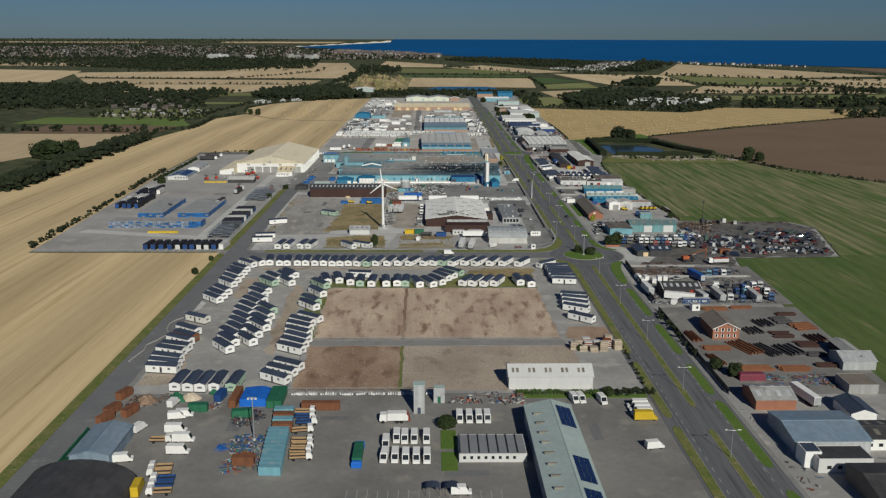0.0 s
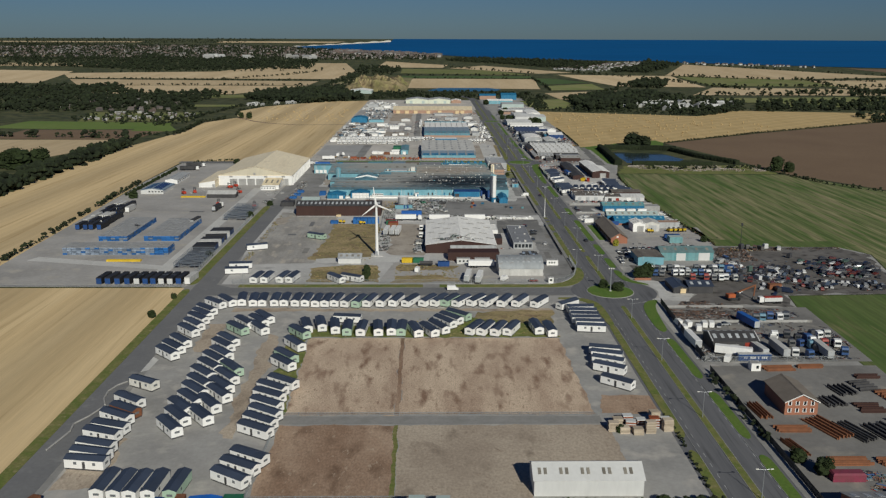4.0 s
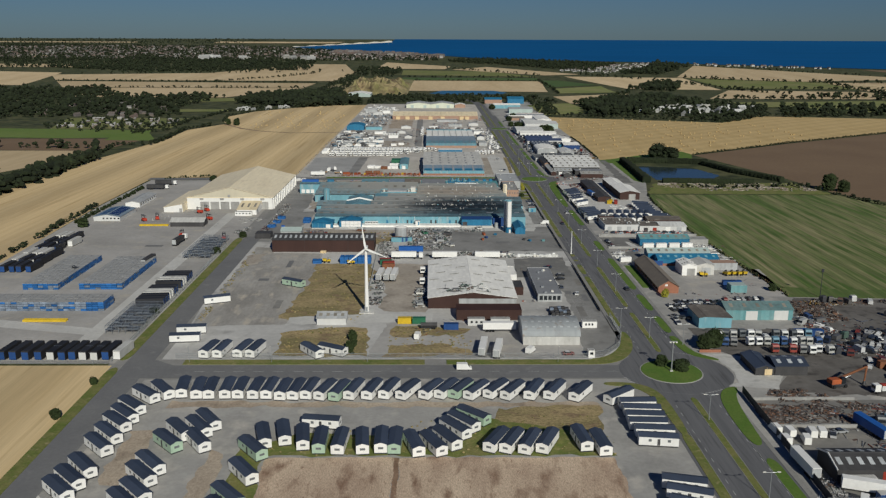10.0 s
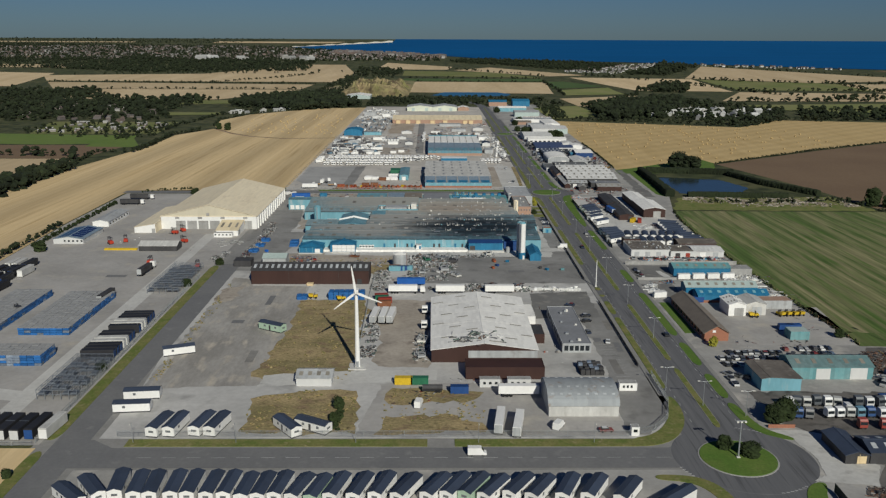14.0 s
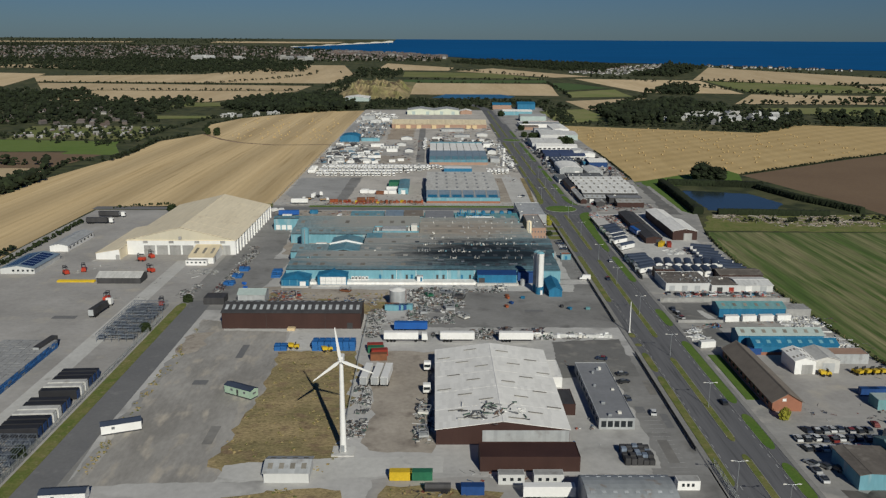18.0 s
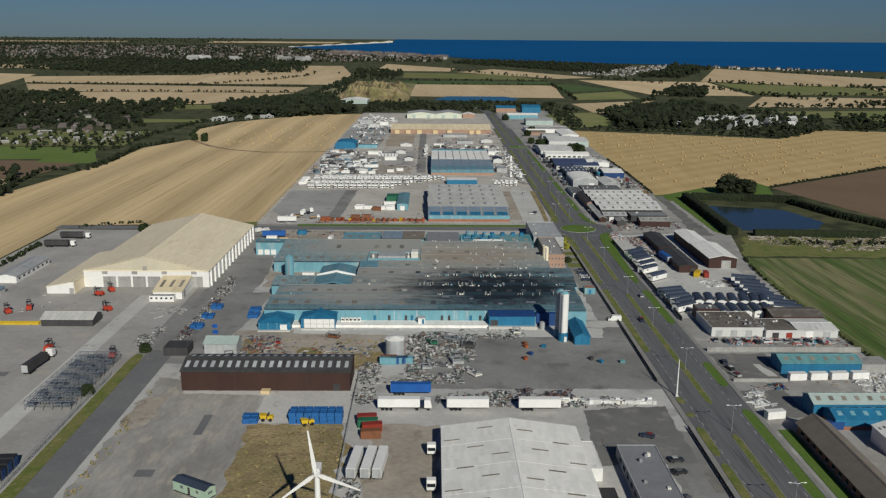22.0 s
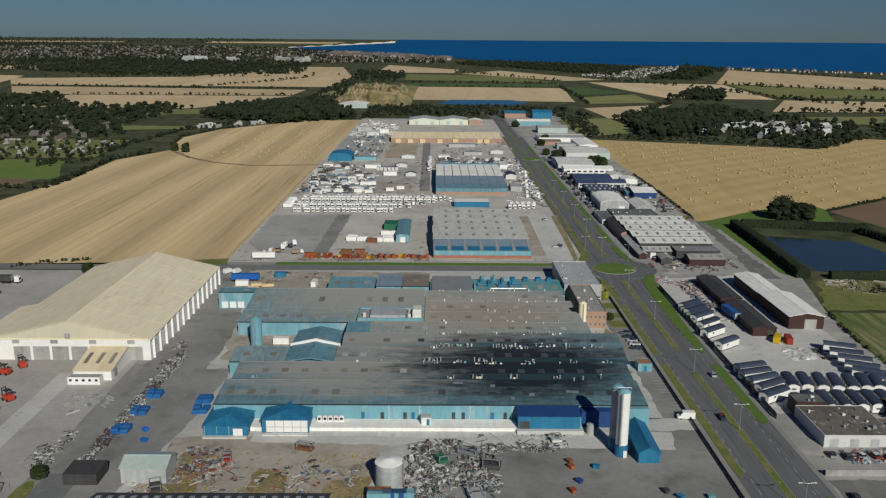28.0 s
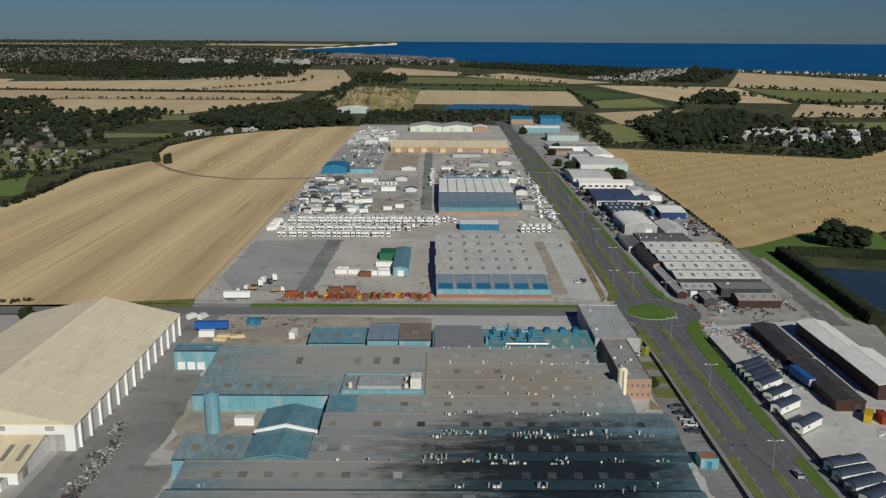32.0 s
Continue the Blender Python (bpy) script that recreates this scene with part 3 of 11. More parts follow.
    hulk_dark=mixed("hulk_dark", [(0.03, 0.032, 0.038), (0.05, 0.052, 0.06), (0.02, 0.03, 0.06), (0.1, 0.1, 0.105), (0.5, 0.5, 0.5), (0.04, 0.04, 0.045), (0.12, 0.03, 0.025), (0.07, 0.11, 0.09)], 0.4),
    hulk_rust=mixed("hulk_rust", [(0.17, 0.085, 0.055), (0.5, 0.5, 0.49), (0.1, 0.06, 0.045), (0.22, 0.1, 0.06), (0.06, 0.06, 0.065), (0.05, 0.05, 0.055), (0.2, 0.05, 0.035), (0.36, 0.36, 0.35), (0.09, 0.085, 0.08)], 0.6),
    hulk_truck=mixed("hulk_truck", [(0.7, 0.7, 0.69), (0.06, 0.06, 0.065), (0.04, 0.08, 0.2), (0.72, 0.72, 0.71), (0.05, 0.05, 0.055), (0.4, 0.4, 0.39), (0.08, 0.08, 0.085), (0.2, 0.2, 0.2), (0.04, 0.04, 0.045), (0.12, 0.12, 0.12)], 0.4),
    lorry_paint=mixed("lorry_paint", [(0.74, 0.74, 0.73), (0.66, 0.66, 0.65), (0.72, 0.72, 0.7), (0.12, 0.24, 0.32), (0.04, 0.09, 0.22), (0.58, 0.58, 0.57), (0.2, 0.2, 0.2), (0.06, 0.06, 0.064), (0.42, 0.42, 0.4), (0.1, 0.11, 0.12), (0.13, 0.22, 0.1), (0.3, 0.06, 0.045)], 0.4, island=False),
    rooflight_dark=surface("rooflight_sooty", (0.075, 0.085, 0.09), (0.05, 0.055, 0.06), 0.5, grain=1.5, stain=0.4, rand=0.3),
    yard_pale=surface("yard_pale", (0.56, 0.522, 0.468), (0.435, 0.405, 0.362), 0.9, grain=0.5, stain=0.03, amount=0.75, dirt=(0.32, 0.298, 0.27), dirt_at=0.62),
    steel_arch=surface("steel_arch", (0.33, 0.35, 0.36), (0.27, 0.285, 0.29), 0.65, grain=0.8, stain=0.1, amount=0.7, dirt=(0.24, 0.19, 0.15), dirt_at=0.66, sheet=(1.1, 3.0, 0.06)),
    teal_dull=surface("teal_dull", (0.115, 0.2, 0.205), (0.15, 0.215, 0.215), 0.75, grain=0.7, stain=0.08, amount=0.8, dirt=(0.1, 0.13, 0.13), dirt_at=0.64, sheet=(1.1, 3.2, 0.1)),
    roof_pale=surface("roof_pale", (0.53, 0.522, 0.495), (0.44, 0.433, 0.41), 0.8, grain=0.6, stain=0.06, amount=0.8, dirt=(0.34, 0.325, 0.30), dirt_at=0.66, stretch=(2, 0.8, 1), sheet=(1.1, 3.4, 0.07)),
    pale_far=mixed("pale_far", [(0.42, 0.42, 0.4), (0.3, 0.3, 0.29), (0.36, 0.35, 0.32), (0.2, 0.2, 0.2), (0.48, 0.48, 0.47)], 0.8),
    brown_flat=surface("brown_flat_roof", (0.17, 0.15, 0.13), (0.115, 0.1, 0.088), 0.9, grain=0.8, stain=0.09, amount=0.9, dirt=(0.25, 0.225, 0.195), dirt_at=0.62, sheet=(1.2, 5.0, 0.08)),
    office_dark=surface("office_dark_roof", (0.105, 0.11, 0.115), (0.16, 0.165, 0.165), 0.8, grain=0.8, stain=0.12, amount=0.8, dirt=(0.2, 0.2, 0.19), dirt_at=0.66),
    blue_slate=surface("blue_slate", (0.045, 0.07, 0.15), (0.065, 0.085, 0.15), 0.6, grain=0.8, stain=0.12, rand=0.12),
    office_roof=surface("office_roof", (0.25, 0.255, 0.27), (0.2, 0.205, 0.215), 0.8, grain=0.8, stain=0.15, speck=0.08),
    pale_green=surface("pale_green_roof", (0.42, 0.50, 0.47), (0.36, 0.43, 0.41), 0.7, grain=0.7, stain=0.15),
)


# ---- building blocks ----
class Shape:
    """Collects faces, in metres, for one mesh."""

    def __init__(self):
        self.v, self.f = [], []

    def add(self, verts, faces):
        k = len(self.v)
        self.v += verts
        self.f += [tuple(i + k for i in f) for f in faces]
        return self

    def box(self, x0, x1, y0, y1, z0, z1, bevel=0.0):
        b = bevel
        low = [(x0, y0, z0), (x1, y0, z0), (x1, y1, z0), (x0, y1, z0)]
        if not b:
            top = [(x, y, z1) for x, y, _ in low]
            return self.add(low + top, [(3, 2, 1, 0), (4, 5, 6, 7), (0, 1, 5, 4), (1, 2, 6, 5), (2, 3, 7, 6), (3, 0, 4, 7)])
        mid = [(x, y, z1 - b) for x, y, _ in low]
        top = [(x0 + b, y0 + b, z1), (x1 - b, y0 + b, z1), (x1 - b, y1 - b, z1), (x0 + b, y1 - b, z1)]
        return self.add(low + mid + top, [(3, 2, 1, 0), (8, 9, 10, 11)] + [(i, (i + 1) % 4, 4 + (i + 1) % 4, 4 + i) for i in range(4)] + [(4 + i, 4 + (i + 1) % 4, 8 + (i + 1) % 4, 8 + i) for i in range(4)])

    def prism(self, profile, a0, a1, axis="y"):
        """A closed profile of (across, z), counter-clockwise seen from the start of the axis, drawn out along it."""
        n = len(profile)
        put = (lambda p, a: (p[0], a, p[1])) if axis == "y" else (lambda p, a: (a, p[0], p[1]))
        self.add([put(p, a0) for p in profile] + [put(p, a1) for p in profile],
                 [tuple(range(n)), tuple(range(2 * n - 1, n - 1, -1))] + [(i, n + i, n + (i + 1) % n, (i + 1) % n) for i in range(n)])
        return self

    def tube(self, a, b, r, r2=None, n=10):
        a, b = Vector(a), Vector(b)
        r2 = r if r2 is None else r2
        q = (b - a).to_track_quat("Z", "Y")
        ring = [(math.cos(2 * math.pi * i / n), math.sin(2 * math.pi * i / n)) for i in range(n)]
        vs = [tuple(a + q @ Vector((c * r, s * r, 0))) for c, s in ring] + [tuple(b + q @ Vector((c * r2, s * r2, 0))) for c, s in ring]
        return self.add(vs, [tuple(range(n - 1, -1, -1)), tuple(range(n, 2 * n))] + [(i, (i + 1) % n, n + (i + 1) % n, n + i) for i in range(n)])

    def quad(self, *pts):
        return self.add(list(pts), [tuple(range(len(pts)))])

    def mesh(self, name):
        me = bpy.data.meshes.new(name)
        me.from_pydata(self.v, [], self.f)
        me.update()
        return me


def put_normals(me):
    bm = bmesh.new()
    bm.from_mesh(me)
    bmesh.ops.recalc_face_normals(bm, faces=bm.faces)
    bm.to_mesh(me)
    bm.free()


def part(name, shape, mat, parent=None, label="", at=None):
    me = shape if isinstance(shape, bpy.types.Mesh) else shape.mesh(name)
    if not me.materials:
        me.materials.append(M[mat] if isinstance(mat, str) else mat)
    ob = new(name, me)
    if at is not None:
        ob.matrix_local = at
    if parent:
        ob.parent = parent
    if label:
        tagged(ob, label)
    return ob


def thing(name, label, category, at=None, group=""):
    ob = new(name)
    ob.empty_display_size = 1
    tagged(ob, label, category, group)
    if at is not None:
        ob.matrix_world = at
    return ob


def setting(name, shape, mat, label, category):
    return tagged(part(name, shape, mat), label, category, kind="structure")


def clutter(name, shape, mat, label, category):
    return tagged(part(name, shape, mat), label, category, kind="stuff")


def joined(name, templates, places, mat):
    """One mesh from many copies: templates (verts, faces) arrays; places rows of template, x, y, z, turn, sx, sy, sz."""
    vs, loops, starts, off, lo = [], [], [], 0, 0
    for k, x, y, z, a, sx, sy, sz in places:
        v, f = templates[int(k)]
        c, s = math.cos(a), math.sin(a)
        w = v * (sx, sy, sz)
        vs.append(np.stack([w[:, 0] * c - w[:, 1] * s + x, w[:, 0] * s + w[:, 1] * c + y, w[:, 2] + z], 1))
        loops.append((f + off).ravel())
        starts.append(lo + np.arange(len(f)) * f.shape[1])
        off, lo = off + len(v), lo + f.size
    me = bpy.data.meshes.new(name)
    vs, loops, starts = np.concatenate(vs), np.concatenate(loops), np.concatenate(starts)
    me.vertices.add(len(vs)), me.loops.add(len(loops)), me.polygons.add(len(starts))
    me.vertices.foreach_set("co", vs.astype(np.float32).ravel())
    me.loops.foreach_set("vertex_index", loops.astype(np.int32))
    me.polygons.foreach_set("loop_start", starts.astype(np.int32))
    me.update(calc_edges=True)
    me.validate()
    me.shade_flat()
    me.materials.append(M[mat] if isinstance(mat, str) else mat)
    return me


def unit_box():
    v = np.array([(x, y, z) for z in (0, 1) for y in (-0.5, 0.5) for x in (-0.5, 0.5)], float)
    return v, np.array([(0, 2, 3, 1), (4, 5, 7, 6), (0, 1, 5, 4), (1, 3, 7, 5), (3, 2, 6, 7), (2, 0, 4, 6)])


BOX = unit_box()


def blob(seed, clumps, rough=0.35, sub=1):
    """A crown of lumpy clumps with gaps, about 1 across and 1 high, standing on 0."""
    rnd = random.Random(seed)
    ico = bmesh.new()
    bmesh.ops.create_icosphere(ico, subdivisions=sub, radius=1)
    iv = np.array([v.co[:] for v in ico.verts])
    fi = np.array([[v.index for v in f.verts] for f in ico.faces])
    ico.free()
    V, F, k = [], [], 0
    for i in range(clumps):
        a, h = rnd.uniform(0, 6.283), rnd.uniform(0.12, 0.86)
        rad = (0.40 * math.sin(math.pi * min(0.95, h * 0.8 + 0.15))) * rnd.uniform(0.3, 1)
        r = rnd.uniform(0.12, 0.2) * (1.35 if clumps < 8 else 1)
        jit = np.array([[1 + rnd.uniform(-rough, rough)] for _ in iv])
        V.append(iv * jit * (r, r, r * 0.8) + (rad * math.cos(a), rad * math.sin(a), h))
        F.append(fi + k)
        k += len(iv)
    return np.concatenate(V), np.concatenate(F)


CROWNS_FAR = [blob(i, 6) for i in range(5)]


# ---- ground, roads and fields ----
def rise(y):
    """Height of the land and sea far off, which climbs to the skyline."""
    return 114.0 * min(1.0, max(0.0, (y - 2200.0) / 2800.0)) ** 1.25


def grid(xs, ys, lift=0.0):
    s = Shape()
    n = len(xs)
    s.v = [(x, y, rise(y) + lift) for y in ys for x in xs]
    s.f = [(j * n + i, j * n + i + 1, (j + 1) * n + i + 1, (j + 1) * n + i) for j in range(len(ys) - 1) for i in range(n - 1)]
    return s


RAGGED = dict(field_margin=0.8, rough_ground=2.2, dirt_yard=2.0, weed_margin=1.6, tarmac_yard=0.8, cleared_plot=0.7, tarmac_lane=1.2, scrap_yard_ground=2.0, concrete_apron=0.5, grass_strip=0.4, earth_ditch=0.35, pond=1.2, pond_bank=2)


def ragged(pts, by):
    """An uneven outline: the sides broken up every few metres."""
    out = []
    for (x0, y0), (x1, y1) in zip(pts, pts[1:] + pts[:1]):
        n = max(1, int(math.hypot(x1 - x0, y1 - y0) / (by * 1.6)))
        for i in range(n):
            x, y = x0 + (x1 - x0) * i / n, y0 + (y1 - y0) * i / n
            v = noise.noise_vector((x * 0.21, y * 0.21, 1.7)) * by * 1.3 + noise.noise_vector((x * 0.9, y * 0.9, 4.2)) * by * 0.6
            out.append((x + v.x, y + v.y))
    return out


def patch(name, pts, mat, label, category, z=0.02):
    s = Shape()
    if name in RAGGED:
        pts = ragged(pts, RAGGED[name])
    s.add([(x, y, z) for x, y in pts], [tuple(range(len(pts)))])
    ob = setting(name, s, mat, label, category)
    put_normals(ob.data)
    if ob.data.polygons[0].normal.z < 0:
        ob.data.flip_normals()
    return ob


def slab(name, x0, x1, y0, y1, mat, label, category, z=0.14):
    if name in ("verge", "median") and x1 - x0 < 6:
        r, c = (x1 - x0) / 2, (x0 + x1) / 2
        e = min(3 * r, (y1 - y0) * 0.48)
        ends = [(c + r * math.cos(math.pi * i / 8), y1 - e + e * math.sin(math.pi * i / 8)) for i in range(9)] + [(c - r * math.cos(math.pi * i / 8), y0 + e - e * math.sin(math.pi * i / 8)) for i in range(9)]
        n = len(ends)
        s = Shape().add([(x, y, -0.2) for x, y in ends] + [(x, y, z) for x, y in ends], [tuple(range(n, 2 * n))] + [(i, (i + 1) % n, n + (i + 1) % n, n + i) for i in range(n)])
        return setting(name, s, mat, label, category)
    return setting(name, Shape().box(x0, x1, y0, y1, -0.2, z, 0.02), mat, label, category)


def far_field(a, b, c, d, mat, label, lift=0.5, n=8):
    """A field from its four corners, laid on the rising land."""
    s = Shape()
    for j in range(n + 1):
        for i in range(n + 1):
            u, v = i / n, j / n
            x = (a[0] * (1 - u) + b[0] * u) * (1 - v) + (d[0] * (1 - u) + c[0] * u) * v
            y = (a[1] * (1 - u) + b[1] * u) * (1 - v) + (d[1] * (1 - u) + c[1] * u) * v
            s.v.append((x, y, rise(y) + lift))
    s.f = [(j * (n + 1) + i, j * (n + 1) + i + 1, (j + 1) * (n + 1) + i + 1, (j + 1) * (n + 1) + i) for j in range(n) for i in range(n)]
    ob = setting("field", s, mat, label, "field")
    if ob.data.polygons[0].normal.z < 0:
        ob.data.flip_normals()
    return ob


def disc(name, x, y, r, z0, z1, mat, label, category, n=48, inner=0.0):
    s = Shape()
    ring = [(math.cos(2 * math.pi * i / n), math.sin(2 * math.pi * i / n)) for i in range(n)]
    s.v = [(x + c * r, y + q * r, z0) for c, q in ring] + [(x + c * (r - 0.1), y + q * (r - 0.1), z1) for c, q in ring]
    s.f = [(i, (i + 1) % n, n + (i + 1) % n, n + i) for i in range(n)] + [tuple(range(n, 2 * n))]
    return setting(name, s, mat, label, category)


setting("ground", grid(list(range(-6000, 6001, 400)), [-1500, -500, 500, 1200, 1700, 2000] + list(range(2200, 5001, 100))), "scrub", "rough green land reaching to the skyline", "ground")

# estate hard standings
patch("estate_base", [(-118.5, -700), (99.4, -700), (99.4, 1740), (-118.5, 1740)], "path", "worn grey hard standing under the estate", "ground", 0.008)
slab("road_edge", 72.4, 77.3, -700, 1500, "asphalt_main", "tarmac strip under the verges of the main road", "road", 0.045)
slab("road_edge", 92.9, 98.3, -700, 1500, "asphalt_main", "tarmac strip under the verges of the main road", "road", 0.045)
slab("road_edge", 84.05, 85.95, -700, 1500, "asphalt_main", "tarmac strip under the median", "road", 0.045)
patch("yard_ground", [(-101, 60), (76, 60), (76, 264), (-101, 264)], "yard_near", "worn grey tarmac yard with patches", "yard")
patch("caravan_ground", [(-101, 264), (76, 264), (76, 444), (-101, 444)], "gravel", "grey crushed-stone caravan park ground", "ground")
patch("estate_ground", [(-101, 463), (62, 463), (72, 474), (76, 490), (76, 880), (-112, 880), (-112, 640), (-101, 500)], "concrete", "pale grey concrete estate ground with dark stains", "ground")
patch("north_ground", [(-119, 890), (76, 890), (76, 1730), (-119, 1730)], "yard_pale", "pale grey concrete works ground", "ground")
patch("west_yard", [(-222, 459), (-117, 459), (-117, 872), (-236, 872), (-236, 766)], "yard_brown", "grey concrete storage yard", "yard")
patch("west_yard_lane", [(-140, 470), (-133, 470), (-133, 735), (-140, 735)], "concrete_pale", "pale concrete lane through the storage yard", "road", 0.03)
patch("west_yard_lane", [(-215, 508), (-140, 490), (-140, 498), (-212, 516)], "concrete_pale", "pale concrete lane round the storage yard", "road", 0.03)
patch("east_yards", [(97, 60), (150, 60), (158, 301), (157.5, 357), (158, 400), (161, 420), (165.5, 444), (224, 447), (243, 520), (234, 539), (163.5, 542), (160.5, 600), (158.5, 665), (158, 740), (160, 778), (164, 808), (176, 862), (172, 960), (168, 1240), (175, 1480), (185, 1800), (97, 1800)], "gravel", "grey gravel and tarmac yards of small businesses", "yard")
patch("scrap_yard_ground", [(117, 432), (161, 427), (165.3, 445), (223, 448), (241, 520), (233, 537), (165, 540), (153, 506), (153, 497), (104, 497), (106, 472), (114.5, 467), (122, 446)], "yard_oily", "dark oily ground of a vehicle breaker's yard", "yard", 0.04)
patch("breaker_ground", [(101, 361), (163, 361), (166, 426), (103, 426)], "yard_near", "grey oily ground of a lorry dealer's yard", "yard", 0.04)
patch("steel_yard_ground", [(101, 262), (157, 262), (162, 357), (101, 357)], "yard_near", "pale concrete yard of a steel merchant", "yard", 0.04)
patch("caravan_sales_ground", [(99, 704), (152, 704), (152, 870), (100, 860)], "concrete_pale", "pale stone ground of a caravan sales yard", "yard", 0.04)

# the cleared plots
patch("cleared_plot", [(-46, 316), (-11.6, 316), (-12, 387), (-48, 387)], "soil_pale", "bare pale brown earth plot", "soil", 0.04)
patch("cleared_plot", [(-10.2, 316), (52, 316), (50.5, 387), (-10.6, 387)], "soil_pale", "bare pale brown earth plot with dark clods", "soil", 0.04)
patch("cleared_plot", [(-47.5, 266), (-11.2, 266), (-11.2, 309), (-46, 309)], "soil_dark", "bare dark brown earth plot", "soil", 0.04)
patch("cleared_plot", [(-10, 266), (26, 266), (26, 274), (55, 280), (54, 309), (-10, 309)], "soil_grey", "bare grey-brown earth plot with tyre tracks", "soil", 0.04)
patch("cleared_plot", [(54, 317), (75, 317), (74, 331), (56, 331)], "soil_dark", "dark rutted earth beside the pallets", "soil", 0.04)
patch("weed_margin", [(-63, 300), (-58, 300), (-60, 390), (-66, 392)], "soil_grey", "dusty brown strip between the caravan rows", "soil", 0.033)
patch("weed_margin", [(-92, 404), (-84, 404), (-84, 372), (-90, 372)], "soil_grey", "dusty brown strip between the caravan rows", "soil", 0.033)
patch("weed_margin", [(-86, 421), (54, 421), (54, 425), (-86, 425.5)], "soil_grey", "dusty brown strip before the caravan row", "soil", 0.033)
patch("earth_ditch", [(-11.6, 316), (-10.2, 316), (-10.6, 387), (-12, 387)], "soil_dark", "dark wet ditch across the earth plot", "ditch", 0.045)
patch("grass_strip", [(-11.2, 266), (-10, 266), (-10.2, 309), (-11.4, 309)], "verge", "strip of weeds between the plots", "grass", 0.045)
patch("farm_track", [(-49, 309.6), (53, 309.6), (53, 315.4), (-49, 315.4)], "path", "grey stone track between the plots", "track", 0.045)
patch("weed_margin", [(-55, 318), (-46.5, 316), (-48.5, 388), (-57, 400)], "verge", "weedy yellow-green margin beside the caravans", "grass", 0.035)
patch("weed_margin", [(-57, 388), (52, 388), (46, 402), (14, 414), (-4, 400), (-40, 403)], "verge", "weedy yellow-green margin beside the caravans", "grass", 0.039)
patch("weed_margin", [(14, 404), (50, 400), (54, 423), (20, 420)], "rough_grass", "dry trampled grass beside the caravans", "grass", 0.037)
patch("weed_margin", [(-101, 272), (-88, 272), (-90, 300), (-101, 300)], "soil_grey", "churned bare earth beside the lane", "soil", 0.035)

# turbine ground and works ground
patch("rough_ground", [(-66, 512), (-58, 505), (-31, 508), (-31, 600), (-62, 600), (-60, 575)], "rough_grass", "rough dry yellow grass below the turbine", "grass", 0.04)
patch("rough_ground", [(-60, 466), (-26, 466), (-27, 497), (-40, 500), (-62, 492)], "rough_grass", "dry grass beside the fence", "grass", 0.04)
patch("rough_ground", [(-19, 466), (10, 467), (6, 480), (-18, 478)], "rough_grass", "dry grass beside the fence", "grass", 0.04)
patch("rough_ground", [(-18, 487), (12, 489), (14, 496), (-2, 500), (-17, 500)], "rough_grass", "weeds among parked trailers", "grass", 0.04)
patch("rough_ground", [(-2, 466.5), (14, 467), (12, 474), (4, 477)], "rough_grass", "weeds beside the fence", "grass", 0.045)
patch("concrete_apron", [(-61, 601), (-32, 601), (-32, 625.5), (-61, 625.5)], "concrete_pale", "pale concrete apron before the brown shed", "apron", 0.064)
patch("concrete_apron", [(-62, 502), (-20, 505), (-1, 508), (-1, 517), (-30, 516), (-62, 512)], "concrete_pale", "pale concrete lane past the turbine", "lane", 0.05)
patch("dirt_yard", [(-24, 520), (-4, 520), (-4, 600), (-24, 600)], "dock_earth", "brown dusty lorry yard", "yard", 0.04)
patch("dirt_yard", [(-88, 645), (-26, 645), (-24, 688), (-84, 686)], "dock_earth", "bare brown earth yard behind the shed", "yard", 0.04)
patch("tarmac_yard", [(-8, 628), (74, 628), (75, 692), (-10, 688)], "yard_grey", "grey tarmac yard before the factory", "yard", 0.04)
patch("tarmac_yard", [(42, 700), (74, 700), (74, 868), (64, 868), (64, 700)], "yard_grey", "grey tarmac car park beside the factory", "car park", 0.04)
patch("tarmac_yard", [(60, 500), (75.5, 500), (75.5, 596), (60, 596)], "yard_grey", "grey tarmac car park", "car park", 0.04)
patch("tarmac_yard", [(56, 466), (62, 466), (71, 476), (74, 492), (73, 510), (57, 510)], "yard_grey", "grey tarmac corner yard", "yard", 0.045)
patch("tarmac_yard", [(-112, 650), (-92, 650), (-84, 690), (-80, 740), (-108, 740)], "yard_grey", "worn grey tarmac between the sheds", "yard", 0.04)
patch("tarmac_yard", [(-26, 464.5), (56, 464.5), (56, 507), (-20, 504)], "yard_brown", "worn brown-grey tarmac behind the fence", "yard", 0.03)
patch("tarmac_yard", [(-100.5, 500), (-62, 503), (-62, 512), (-60, 575), (-62, 622), (-100.5, 638)], "yard_worn", "worn brown-grey tarmac yard with stains", "yard", 0.03)
patch("tarmac_yard", [(-118, 892), (-62, 892), (-60, 1030), (-118, 1030)], "yard_pale", "pale grey tarmac open yard", "yard", 0.04)
patch("tarmac_yard", [(-118, 1090), (-60, 1090), (-50, 1300), (-118, 1300)], "yard_pale", "grey storage ground with dusty lanes", "yard", 0.04)
patch("tarmac_yard", [(-117, 1302), (-66, 1304), (-64, 1545), (-117, 1548)], "yard_cool", "blue-grey tarmac of a large car park", "car park", 0.041)
patch("tarmac_yard", [(-117, 1013), (-74, 1017), (-76, 910), (-104, 908), (-117, 936)], "yard_cool", "grey tarmac of the open yard", "yard", 0.046)
patch("tarmac_yard", [(-74, 1017), (-65, 1017), (-67.5, 908), (-76, 910)], "yard_grey", "darker strip of tarmac across the open yard", "yard", 0.05)
